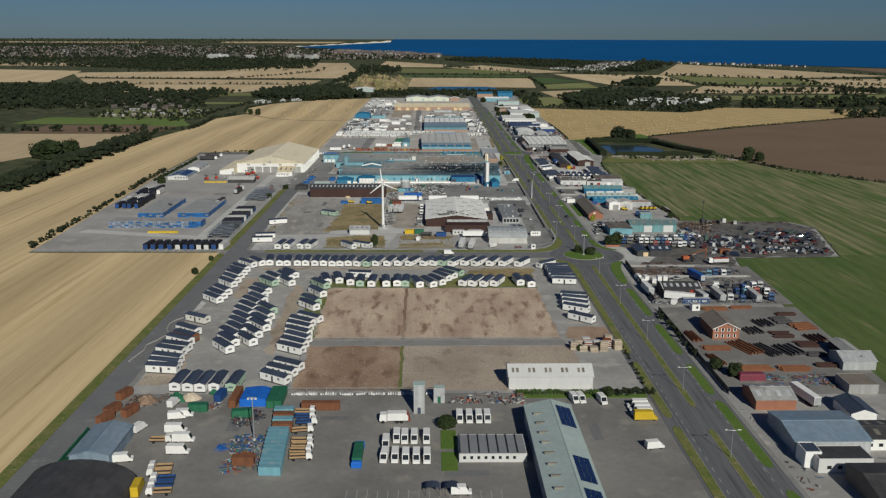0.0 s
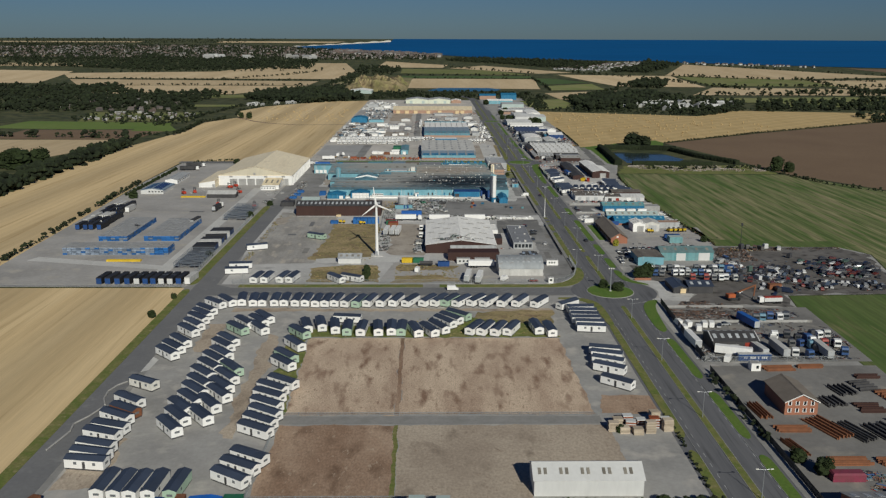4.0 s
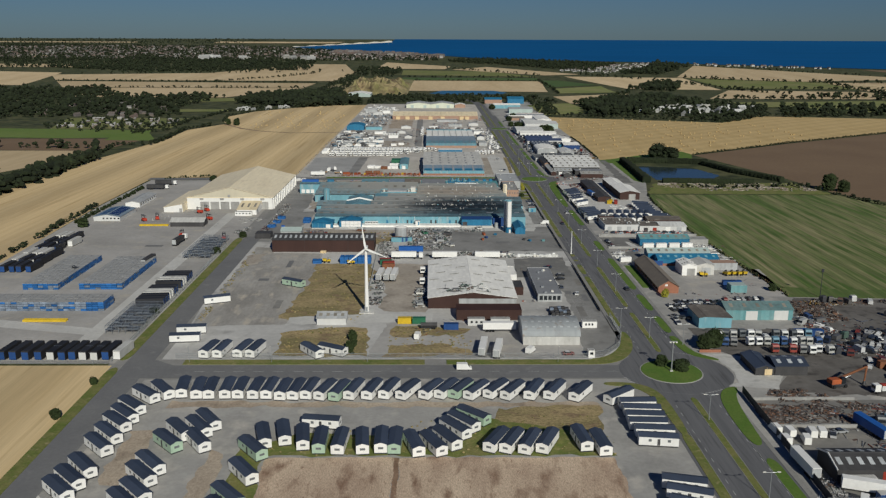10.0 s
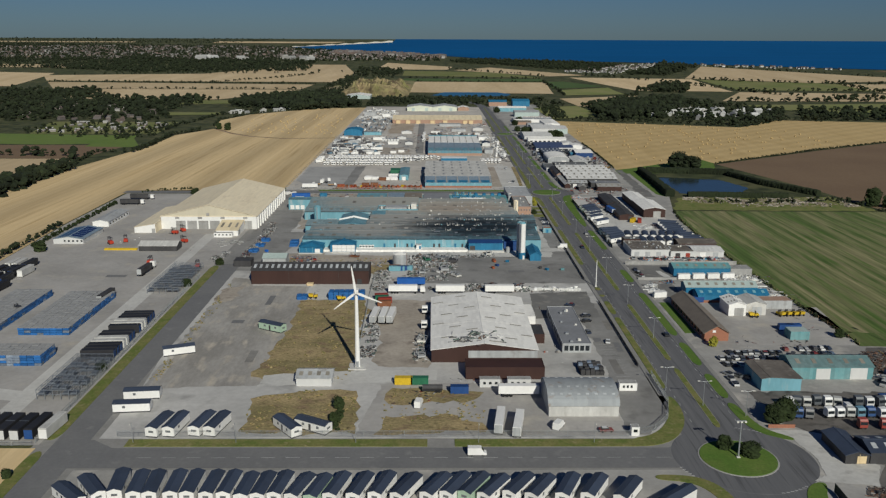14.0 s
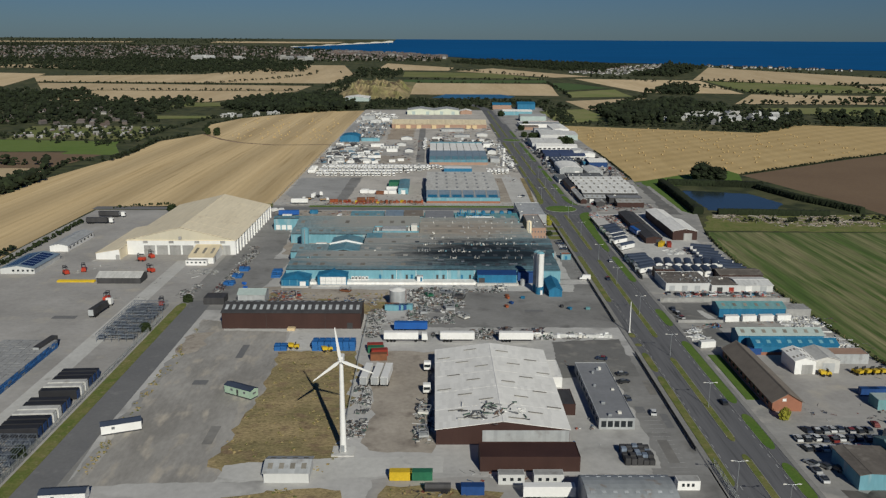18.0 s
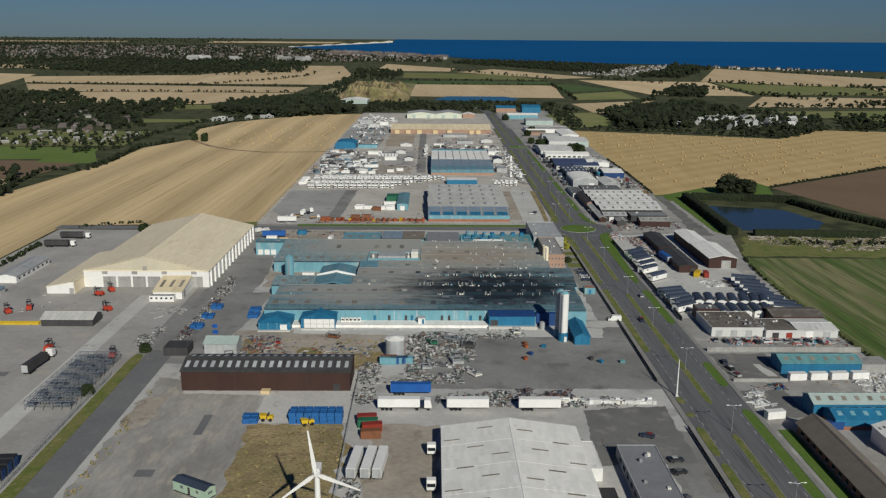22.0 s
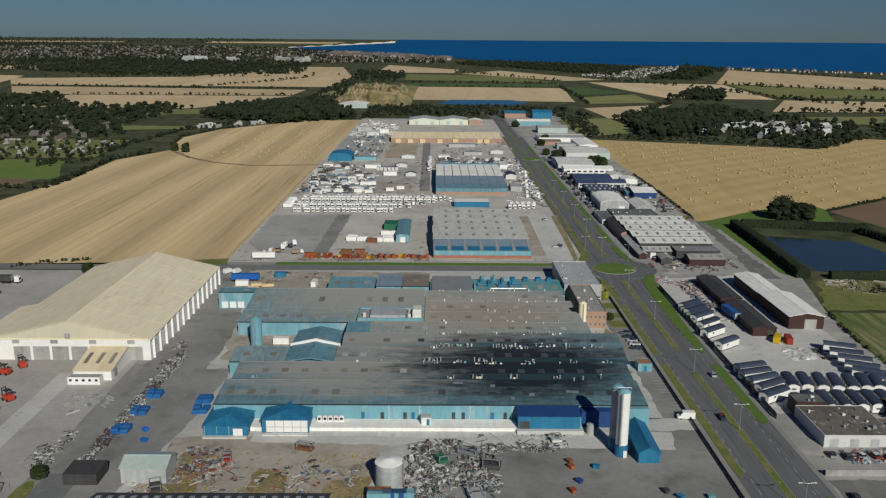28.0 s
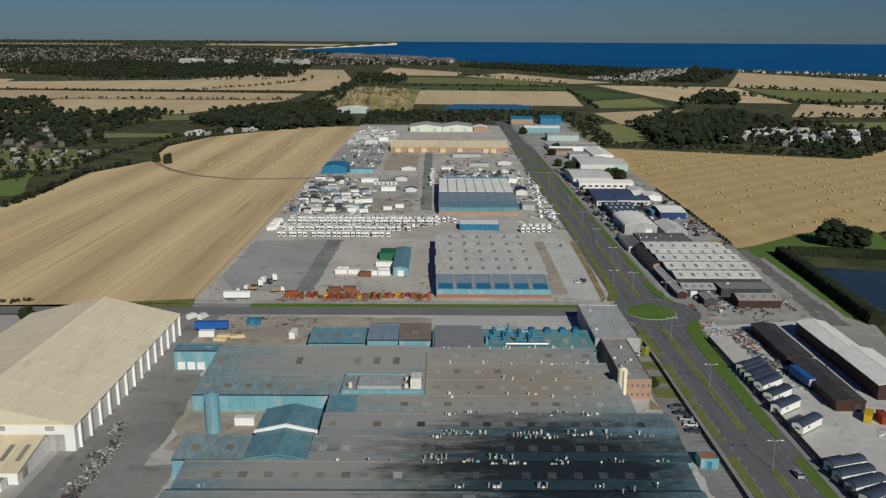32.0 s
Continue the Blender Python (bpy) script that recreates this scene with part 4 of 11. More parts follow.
patch("dirt_yard", [(45, 905), (56, 905), (56, 1015), (47, 1012)], "dock_earth", "brown-grey ground beside the works hall", "yard", 0.05)
patch("concrete_apron", [(56.4, 896), (62.4, 896), (62.8, 1034), (57, 1034)], "concrete_pale", "pale concrete lane beside the works hall", "lane", 0.054)
patch("dirt_yard", [(-59, 1102), (-34, 1098), (-26, 1104), (-28, 1148), (-58, 1159)], "dock_earth", "bare orange-brown earth storage ground", "yard", 0.045)
patch("dirt_yard", [(-62, 1161), (-24, 1152), (-26, 1250), (-62, 1250)], "yard_brown", "brown stony storage ground", "yard", 0.046)
patch("dirt_yard", [(-8, 1214), (60, 1214), (62, 1290), (-8, 1290)], "yard_brown", "brown-grey storage ground", "yard", 0.046)
patch("dirt_yard", [(-60, 1300), (-30, 1300), (-28, 1440), (-60, 1440)], "soil_grey", "brown gravel yard", "yard", 0.045)
patch("works_lane", [(-21, 1110), (-13, 1110), (-15, 1440), (-23, 1440)], "yard_grey", "dark works lane", "lane", 0.05)

patch("weed_margin", [(-101, 500), (-98.5, 498), (-97.5, 560), (-97, 622), (-101, 626)], "gravel", "weedy dirt strip along the lane fence", "soil", 0.035)
patch("weed_margin", [(-82, 646), (-72, 646), (-68, 676), (-80, 676)], "rough_grass", "dry yellow grass behind the brown shed", "grass", 0.05)
patch("weed_margin", [(-58, 650), (-48, 648), (-46, 664), (-57, 668)], "rough_grass", "dry yellow grass behind the brown shed", "grass", 0.05)
patch("weed_margin", [(-38, 646), (-27, 646), (-25, 662), (-36, 660)], "rough_grass", "dry yellow grass behind the brown shed", "grass", 0.05)
patch("concrete_apron", [(-62, 683), (62, 679), (64, 690.5), (-62, 690.5)], "concrete_pale", "pale dusty strip before the factory plinth", "apron", 0.052)
patch("concrete_apron", [(-62, 686.5), (-30, 687.5), (-8, 686), (13, 687.5), (13, 690.4), (-62, 690.4)], "roof_light", "ground whitened with dust along the plinth", "apron", 0.058)
patch("dirt_yard", [(-107, 833), (-58, 838), (-58, 843), (-11, 849.5), (-11, 871), (-101, 872)], "dock_earth", "bare brown earth yard behind the factory", "yard", 0.056)
patch("dirt_yard", [(-88, 748), (-60, 748), (-60, 776), (-88, 776)], "dock_earth", "worn brown court beside the silo", "yard", 0.058)
patch("works_lane", [(53, 899), (64, 901), (67, 1021), (54, 1021)], "concrete_pale", "pale concrete slip lane beside the works hall", "lane", 0.0635)
patch("tarmac_yard", [(99, 636), (118, 640), (120, 662), (99, 662)], "yard_tar", "dark empty tarmac enclosure", "yard", 0.06)
patch("tarmac_yard", [(99, 606), (114, 606), (114, 629), (98.5, 626)], "yard_tar", "dark tarmac yard before the blue hall", "yard", 0.06)
patch("tarmac_yard", [(42, 611), (69.5, 614), (69, 576), (41, 574)], "yard_tar", "dark tarmac car park behind the white works", "car park", 0.0665)
patch("dirt_yard", [(-102, 596), (-92, 600), (-93, 622), (-102, 620)], "dock_earth", "bare earth corner beside the lane", "soil", 0.075)
patch("concrete_apron", [(111.8, 651), (114, 651), (117, 639.6), (113, 639.6)], "concrete_pale", "pale concrete ramp before the blue hall", "apron", 0.07)
patch("concrete_apron", [(-89, 625.8), (-34, 625.8), (-32, 611), (-53, 611), (-56, 622), (-89, 623.5)], "concrete_pale", "pale concrete apron before the brown shed", "apron", 0.05)
patch("planting_bed", [(62.2, 786), (64.6, 778), (60.2, 778)], "rough_grass", "brown triangular planting bed", "planting bed", 0.06)
patch("planting_bed", [(60, 744), (63, 738), (59, 736)], "rough_grass", "brown triangular planting bed", "planting bed", 0.06)
slab("lawn", 65, 73, 787, 795, "verge", "rough grass plot beside the offices", "lawn"), slab("lawn", 66, 73, 799, 806, "verge", "rough grass plot beside the offices", "lawn"), slab("lawn", 67, 74, 812, 820, "verge", "rough grass plot beside the offices", "lawn")
slab("lawn", 30, 72, 259.6, 262.4, "lawn", "narrow lawn strip before the white shed", "lawn")

patch("grass_strip", [(-240, 884), (-117, 884), (-119, 897), (-238, 876)], "verge", "rough grass behind the warehouse lane", "grass", 0.05)
# roads
slab("road", -113, -103.2, -700, 664, "asphalt", "narrow grey tarmac estate lane", "road", 0.06)
patch("tarmac_yard", [(-113, 663), (-101, 663), (-94, 690), (-88, 770), (-100, 876), (-113, 876)], "yard_grey", "grey tarmac lane between warehouse and factory", "lane", 0.05)
patch("road", [(-113, 445), (70, 445), (86, 433), (94, 450), (84, 468), (66, 457), (-95, 457), (-102, 462), (-113, 462)], "asphalt", "grey tarmac cross road", "road", 0.075)
patch("road", [(-113, 874), (70, 874), (78, 866), (94, 880), (78, 896), (66, 884), (-113, 884)], "asphalt", "grey tarmac cross road", "road", 0.075)
patch("road", [(-102, 884), (-113, 874), (-240, 874), (-240, 884)], "asphalt", "grey tarmac service lane", "road", 0.07)
slab("road", 76.4, 84.1, -700, 1720, "asphalt_main", "southbound carriageway of the estate's main road", "road", 0.06)
slab("road", 85.9, 93.2, -700, 1720, "asphalt_main", "northbound carriageway of the estate's main road", "road", 0.06)
patch("road", [(76.4, 1715), (93.2, 1715), (87, 1790), (70, 1860), (40, 1920), (32, 1912), (60, 1850), (74, 1785)], "asphalt_main", "main road bending off between trees", "road", 0.06)
for y0, y1 in ((-700, 236), (252, 428), (470, 518), (526, 594), (616, 739), (761, 860), (901, 1016), (1034, 1160), (1172, 1272), (1324, 1720)):
    slab("median", 84.0, 86.1, y0, y1, "verge", "narrow grass strip between the carriageways", "verge", 0.15)
    for x in (83.86, 86.1):
        setting("kerb", Shape().box(x, x + 0.14, y0 + 3, y1 - 3, 0, 0.17, 0.02), "kerb", "pale concrete kerb of the median", "kerb")
for y in (244, 522, 605, 750, 1025, 1166):
    slab("median_gap", 84.1, 85.9, y - 11, y + 11, "asphalt_main", "tarmac gap between the carriageways", "road", 0.06)
for y0, y1 in ((-700, 238), (244, 292), (300, 402)):
    slab("verge", 73.4, 76.3, y0, y1, "verge", "mown grass verge beside the main road", "verge")
for y0, y1 in ((500, 576), (580, 599), (606, 609), (616, 621), (663, 747), (756, 818), (1022, 1090), (1100, 1160), (1175, 1275), (1325, 1500)):
    slab("verge", 74.6, 77.2, y0, y1, "verge", "mown grass verge beside the main road", "verge")
for y0, y1 in ((-700, 200), (212, 257), (262, 289), (299, 334), (345, 386)):
    slab("verge", 92.5, 95.9, y0, y1, "lawn", "green grass verge beside the main road", "verge")
for y0, y1 in ((492, 513), (521, 545), (553, 612), (630, 653), (696, 746), (938, 986), (1000, 1062), (1072, 1090), (1118, 1221), (1230, 1270), (1330, 1400)):
    slab("verge", 93.0, 96.5, y0, y1, "lawn", "green grass verge beside the main road", "verge")
slab("pavement", 96.7, 98.2, -700, 420, "path", "pale concrete footway", "pavement", 0.12)
slab("pavement", 96.7, 98.2, 474, 850, "path", "pale concrete footway", "pavement", 0.12)
slab("pavement", 96.7, 98.2, 912, 1500, "path", "pale concrete footway", "pavement", 0.12)
slab("pavement", 72.8, 74.5, 494, 866, "path", "pale concrete footway", "pavement", 0.12)
slab("verge", -117, -113, -700, 455, "verge", "rough grass verge beside the lane", "verge")
slab("verge", -117.5, -113, 462, 660, "verge", "green grass verge beside the lane", "verge")
slab("verge", -92, -4, 457.8, 462.4, "verge", "grass verge beside the cross road", "verge")
slab("verge", 4, 58, 457.8, 462.4, "verge", "grass verge beside the cross road", "verge")
slab("verge", -92, 68, 884.5, 890, "lawn", "green grass verge beside the cross road", "verge")
for x, y, r in ((84.2, 450.6, 10.7), (85.2, 880, 10.8), (87.5, 1298, 10.5)):
    disc("road", x + 1.6, y, r + 9.3, 0.0, 0.09, "asphalt_main", "grey tarmac roundabout", "road")
    disc("kerb", x, y, r + 0.4, 0.05, 0.2, "kerb", "pale kerb of the roundabout", "kerb")
    disc("roundabout_island", x, y, r, 0.05, 0.3, "lawn", "round grass island", "verge")


def bank(pts, mat, label):
    """A raised grass bed with a kerb round it; its outline is rounded off between the points."""
    out = pts
    for _ in range(2):
        out = [q for (x0, y0), (x1, y1) in zip(out, out[1:] + out[:1]) for q in ((x0 * 0.75 + x1 * 0.25, y0 * 0.75 + y1 * 0.25), (x0 * 0.25 + x1 * 0.75, y0 * 0.25 + y1 * 0.75))]
    n, cx, cy = len(out), sum(p[0] for p in out) / len(out), sum(p[1] for p in out) / len(out)
    area = sum(x0 * y1 - x1 * y0 for (x0, y0), (x1, y1) in zip(out, out[1:] + out[:1]))
    out = out if area > 0 else out[::-1]
    s = Shape().add([(x, y, 0.0) for x, y in out] + [(x, y, 0.17) for x, y in out], [tuple(range(n, 2 * n))] + [(i, (i + 1) % n, n + (i + 1) % n, n + i) for i in range(n)])
    setting("verge", s, mat, label, "verge")


bank([(56, 457.8), (63, 458.2), (69.5, 462), (75, 471), (77.4, 481), (77.4, 492), (75, 494), (73.3, 482), (69, 471.5), (63.5, 465), (56, 462.4)], "verge", "curved grass verge at the junction")
bank([(58, 441.2), (66, 440.8), (71.5, 438.6), (75, 433), (76.3, 424), (76.3, 400), (73.4, 400), (72.6, 424), (70.4, 433), (66, 437.4), (58, 438.4)], "verge", "curved grass verge at the junction")
bank([(92.4, 394), (92.5, 413), (93.7, 426), (96.4, 433.5), (100.4, 437), (103.4, 436.4), (99.3, 428), (97.4, 410), (96.4, 394)], "lawn", "curved grass verge at the junction")
bank([(92.9, 488), (93.4, 476), (94.8, 469), (98, 464.6), (105, 461), (105, 463.4), (99.6, 467.8), (97.2, 474), (96.2, 488)], "lawn", "curved grass verge at the junction")
bank([(92.3, 757), (92.3, 800), (92.7, 830), (93.8, 854), (96, 863), (99.5, 868), (103.2, 868.4), (101.2, 859), (98.9, 832), (97.2, 804), (96, 757)], "lawn", "curved grass verge at the junction")
bank([(92.2, 930), (92.9, 908), (95.2, 898.6), (98.7, 893.6), (100, 894.6), (97.6, 903), (96.6, 916), (96, 930)], "lawn", "curved grass verge at the junction")
bank([(69.5, 894.5), (74, 897.5), (76.6, 905), (77.6, 930), (77.2, 1014), (74.8, 1014), (74.6, 955), (72.8, 908), (69.5, 899)], "verge", "curved grass verge at the junction")
bank([(72.6, 863), (76, 858.5), (77.5, 846), (77.2, 823), (74.6, 823), (74, 846)], "verge", "curved grass verge at the junction")
patch("verge", [(66.5, 893), (69.5, 900), (72, 955), (73.2, 1016), (69.8, 1016), (68.6, 955), (67, 905)], "rough_grass", "dry grass bank beside the road", "verge", 0.12)
patch("concrete_apron", [(100.4, 437.8), (104.2, 437), (116.5, 434.6), (122, 446), (114.2, 466.4), (108, 468.5), (99, 468.4), (101, 466), (105, 461.2), (106.8, 450), (105, 441)], "concrete_pale", "pale concrete yard entrance", "apron", 0.1)
# kerbs
for x, y0, y1 in ((77.2, 500, 850), (77.2, 930, 1275), (76.3, -200, 405), (92.86, 490, 756), (92.86, 930, 1275), (92.36, -200, 396)):
    setting("kerb", Shape().box(x, x + 0.14, y0, y1, 0, 0.17, 0.02), "kerb", "pale concrete kerb", "kerb")
for k in range(2):
    patch("lay_by", [(-103.2, 318 + 34 * k), (-100.8, 320 + 34 * k), (-100.4, 330 + 34 * k), (-103.2, 333 + 34 * k)], "concrete_pale", "pale concrete lay-by beside the lane", "lay-by", 0.07)
# road markings
s = Shape()
for x in (77.9, 92.1):
    for k in range(300):
        y = -300 + 6.0 * k
        if not any(abs(y - c) < 24 for c in (449, 880, 1298)) and y < 1500:
            s.box(x - 0.08, x + 0.08, y, y + 2.2, 0.05, 0.068)
for k in range(22):
    s.box(-86 + 7 * k, -82 + 7 * k, 451, 451.15, 0.06, 0.083)
for cx_, cy_, a0, a1 in ((84.2, 450.6, 196, 218), (84.2, 450.6, 282, 306), (84.2, 450.6, 54, 76), (85.2, 880, 196, 214), (85.2, 880, 282, 304), (85.2, 880, 60, 80)):
    for k in range(7):
        a_ = radians(a0 + (a1 - a0) * k / 6)
        x, y = cx_ + 1.2 + 19.6 * math.cos(a_), cy_ + 19.6 * math.sin(a_)
        s.box(x - 0.45, x + 0.45, y - 0.12, y + 0.12, 0.06, 0.106)
clutter("road_marking", s, "line", "broken white lane lines", "road marking")
s = Shape()
for k in range(30):
    s.box(58, 63, 702 + 2.6 * k, 702.12 + 2.6 * k, 0.03, 0.05), s.box(68, 73, 702 + 2.6 * k, 702.12 + 2.6 * k, 0.03, 0.05)
for k in range(16):
    s.box(-22 + 2.7 * k, -21.88 + 2.7 * k, 196, 201, 0.02, 0.035)
    s.box(62, 67, 505 + 2.7 * k, 505.12 + 2.7 * k, 0.03, 0.05)
clutter("parking_lines", s, "line", "worn white parking bay lines", "road marking")

# fields round the estate
patch("field", [(-900, -700), (-117, -700), (-117, 457), (-222, 457), (-228, 600), (-237, 766), (-238, 873), (-119, 896), (-119, 1248), (-137, 1244), (-182, 1240), (-224, 1260), (-255, 1293), (-290, 1350), (-304, 1308), (-318, 1275), (-313, 1161), (-330, 1000), (-335, 656), (-900, 560)], "stubble", "harvested golden stubble field with tramlines", "field", 0.03)
patch("field", [(-119, 1252), (-119, 1714), (-198, 1694), (-288, 1567), (-310, 1471), (-297, 1385), (-286, 1352), (-253, 1299), (-222, 1265), (-182, 1245), (-137, 1249)], "stubble", "harvested golden stubble field with bales", "field", 0.03)
patch("field_ditch", [(-119, 1248), (-137, 1244), (-182, 1240), (-224, 1260), (-255, 1293), (-290, 1350), (-286, 1352), (-253, 1297), (-222, 1263.5), (-182, 1243.5), (-137, 1247.5), (-119, 1251)], "soil_dark", "dark ditch line across the stubble", "ditch", 0.04)
patch("field", [(151, -700), (700, -700), (700, 470), (226, 450), (225, 446), (166, 443), (161.4, 420), (158.4, 400), (157.9, 357), (158, 301)], "grass_south", "green hay field beside the yards", "field", 0.03)
patch("field", [(700, 470), (700, 540), (378, 690), (309, 806), (164, 808), (160, 778), (158, 740), (158.5, 665), (160.5, 600), (163.5, 541), (233, 537), (244, 521), (226, 450)], "grass_mown", "green hay field with pale mown stripes", "field", 0.03)
patch("field_margin", [(163.6, 541.2), (232, 538), (246, 541), (240, 552), (200, 553), (163, 558)], "grass_south", "green unmown margin of the hay field", "grass", 0.045)
patch("field_margin", [(163, 558), (160.4, 600), (158.4, 665), (158, 740), (160, 778), (164, 806), (168, 806), (164, 778), (162, 740), (162.4, 665), (165, 600), (168, 556)], "grass_south", "green unmown margin of the hay field", "grass", 0.045)
patch("field", [(268, 1036), (414, 1143), (673, 1310), (1400, 1560), (1400, 300), (700, 545), (380, 695), (312, 815), (300, 900)], "ploughed", "bare brown cultivated field", "field", 0.03)
patch("field", [(164.7, 1000), (250, 1012), (266, 1042), (412, 1149), (672, 1317), (900, 1420), (505, 1500), (416, 1392), (174, 1476), (172.6, 1458), (168, 1260), (168.4, 1148), (166.8, 1064)], "stubble_right", "golden stubble field with straw bales", "field", 0.03)
patch("field", [(163, 999), (176, 1006), (212, 1035), (236, 1050), (264, 1066), (268, 1044), (256, 1000), (234, 984), (162, 976)], "lawn", "bright green grass by the pond", "grass", 0.042)
# Tar colour covers the lane and the hedge shadow painted along it.
patch("tarmac_lane", [(152, 862), (158, 905), (160.5, 950), (163.4, 996), (169, 998), (168.6, 985), (167, 930), (165, 862)], "yard_tar", "dark tarmac lane with the pond hedge's shadow in its colour", "lane", 0.05)
patch("grass_strip", [(169, 874), (174, 862), (180, 985), (252, 990), (252, 1010), (172, 1000)], "lawn", "bright green grass round the pond hedge", "grass", 0.045)
patch("yard_ground", [(116, 542), (164, 542), (168, 590), (116, 596)], "yard_brown", "brown-grey yard before the workshops", "yard", 0.045)
patch("yard_ground", [(99.6, 637), (117, 637), (117, 656), (99.6, 656)], "yard_near", "dark tarmac yard beside the blue hall", "yard", 0.045)
slab("lawn", 99.6, 104, 556, 597, "lawn", "green lawn beside the brick offices", "lawn")
patch("pond", [(189, 878), (205, 874), (240, 884), (251, 905), (240, 944), (205, 955), (190, 958)], "pond", "still dark pond inside hedges", "pond", 0.06)
patch("field", [(-500, 1284), (-345, 1288), (-362, 1440), (-540, 1440)], "pasture", "green allotment gardens behind the stubble", "garden", 0.06)
patch("pond_bank", [(165, 812), (309, 808), (298, 866), (276, 862), (182, 858)], "verge", "rough grass bank with spoil by the pond", "bank", 0.05)
patch("field", [(-900, 812), (-412, 812), (-397, 856), (-345, 1033), (-353, 1062), (-900, 1062)], "stubble_far", "stubble field behind the tree belt", "field", 0.05)
patch("field", [(-520, 1070), (-350, 1060), (-338, 1172), (-520, 1172)], "ploughed", "small brown field behind a hedge", "field", 0.05)
patch("field", [(-580, 1190), (-440, 1177), (-344, 1190), (-363, 1269), (-570, 1290)], "field_green", "bright green playing field", "field", 0.05)
patch("field", [(-383, 1160), (-330, 1155), (-328, 1171), (-357, 1241), (-390, 1240)], "field_green", "green meadow beside the railway", "field", 0.06)

# far fields
far_field((-746, 1900), (-417, 1895), (-307, 2226), (-761, 2226), "stubble_far", "pale stubble field far off")
far_field((-884, 2236), (-310, 2240), (-300, 2387), (-985, 2440), "stubble_far", "pale stubble field far off")
far_field((-1005, 2480), (-260, 2465), (-234, 2832), (-1098, 2671), "stubble_far", "pale stubble field far off")
far_field((-700, 2700), (-234, 2780), (-300, 3161), (-421, 3161), "stubble_far", "pale stubble field far off")
far_field((-1800, 2250), (-1010, 2300), (-1100, 2750), (-1800, 2900), "stubble_far", "pale stubble field far off")
far_field((-1500, 2990), (-1120, 2990), (-1160, 3130), (-1500, 3130), "stubble_far", "pale stubble field far off")
far_field((-470, 1760), (-372, 1790), (-360, 1880), (-440, 1880), "pasture", "small green field among trees")
far_field((-330, 1560), (-420, 1545), (-440, 1600), (-345, 1600), "pasture", "small green field among trees")
far_field((-280, 2150), (-60, 1960), (-51, 2520), (-197, 2590), "hill", "green and brown hillside above the old quarry")


def quarry():
    """An eroded hillside: gullied banks of earth among rough grass."""
    sh, nx, ny = Shape(), 46, 60
    for j in range(ny + 1):
        for i in range(nx + 1):
            u, v = i / nx, j / ny
            x, y = -205 + 150 * u, 1985 + 400 * v
            edge = min(1.0, 5 * u, 5 * (1 - u), 5 * v, 4 * (1 - v))
            h = (1 - abs(noise.noise((x * 0.03 + y * 0.012, y * 0.01, 3.1))) * 2.4) * 26 + noise.noise((x * 0.1, y * 0.05, 7.0)) * 7
            sh.v.append((x, y, rise(y) + 0.6 + edge * max(0.0, h)))
    sh.f = [(j * (nx + 1) + i, j * (nx + 1) + i + 1, (j + 1) * (nx + 1) + i + 1, (j + 1) * (nx + 1) + i) for j in range(ny) for i in range(nx)]
    setting("quarry", sh, "quarry", "eroded old quarry slope of brown earth and grass", "quarry")


quarry()
far_field((-66, 2145), (260, 2110), (290, 2480), (-50, 2495), "stubble_far", "pale stubble field far off")
patch("lake", [(-8, 2040), (60, 2000), (150, 2030), (165, 2090), (140, 2150), (20, 2150)], "water", "blue lake beyond the end of the estate", "lake", 0.6)
patch("concrete_path", [(63, 894), (68.5, 894), (68.5, 1008), (63.5, 1008)], "concrete_pale", "pale concrete strip beside the works hall", "path", 0.06)
far_field((-84, 2500), (300, 2515), (290, 2600), (-84, 2600), "crop_green", "dark green crop strip far off")
far_field((-92, 2700), (300, 2640), (180, 2850), (-92, 2900), "pasture", "green field far off")
far_field((-185, 2960), (40, 2950), (60, 3080), (-163, 3270), "stubble_far", "pale stubble field far off")
far_field((60, 2930), (330, 2700), (440, 2745), (180, 3060), "stubble_far", "pale stubble field far off")
far_field((284, 2280), (418, 2362), (341, 2511), (290, 2505), "crop_green", "dark green crop field far off")
far_field((276, 2060), (415, 2105), (422, 2325), (289, 2240), "pasture", "green meadow far off")
far_field((470, 2240), (688, 2210), (710, 2617), (378, 2660), "stubble_far", "pale stubble field far off")
far_field((256, 1740), (330, 1840), (433, 2060), (250, 1955), "stubble_far", "pale stubble field far off")
far_field((173, 1500), (262, 1560), (255, 1765), (170, 1715), "pasture", "green meadow behind the works")
far_field((560, 1900), (1000, 1900), (1000, 2150), (700, 2200), "stubble_far", "pale stubble field far off")
far_field((640, 1560), (1100, 1620), (1100, 1880), (560, 1800), "pasture", "green and yellow pasture far off")
far_field((720, 2260), (1150, 2240), (1100, 2460), (720, 2600), "pasture", "rough pasture far off")
far_field((700, 2640), (1000, 2500), (1400, 2600), (900, 3150), "stubble_far", "pale stubble field towards the coast")
far_field((1020, 2150), (1700, 2100), (1700, 2500), (1050, 2460), "stubble_far", "pale stubble field far off")
far_field((1500, 2520), (2300, 2300), (2300, 2700), (1400, 2980), "ploughed", "brown field far off")
far_field((-2200, 3500), (-1500, 3500), (-1500, 3600), (-2200, 3650), "stubble_far", "pale field far off")
far_field((-1100, 4560), (-500, 4560), (-450, 4700), (-1100, 4700), "stubble_far", "pale field on the headland", 1.5)
far_field((-2400, 4560), (-1500, 4560), (-1500, 4660), (-2400, 4660), "stubble_far", "pale field on the skyline", 1.5)


# sea and headland
def shore(x):
    return float(np.interp(x, [-771, -400, -179, 36, 181, 472, 752, 921, 1085, 1312, 2400, 6000], [4329, 3947, 3780, 3664, 3518, 3394, 3322, 3244, 3182, 3077, 2650, 1800]))


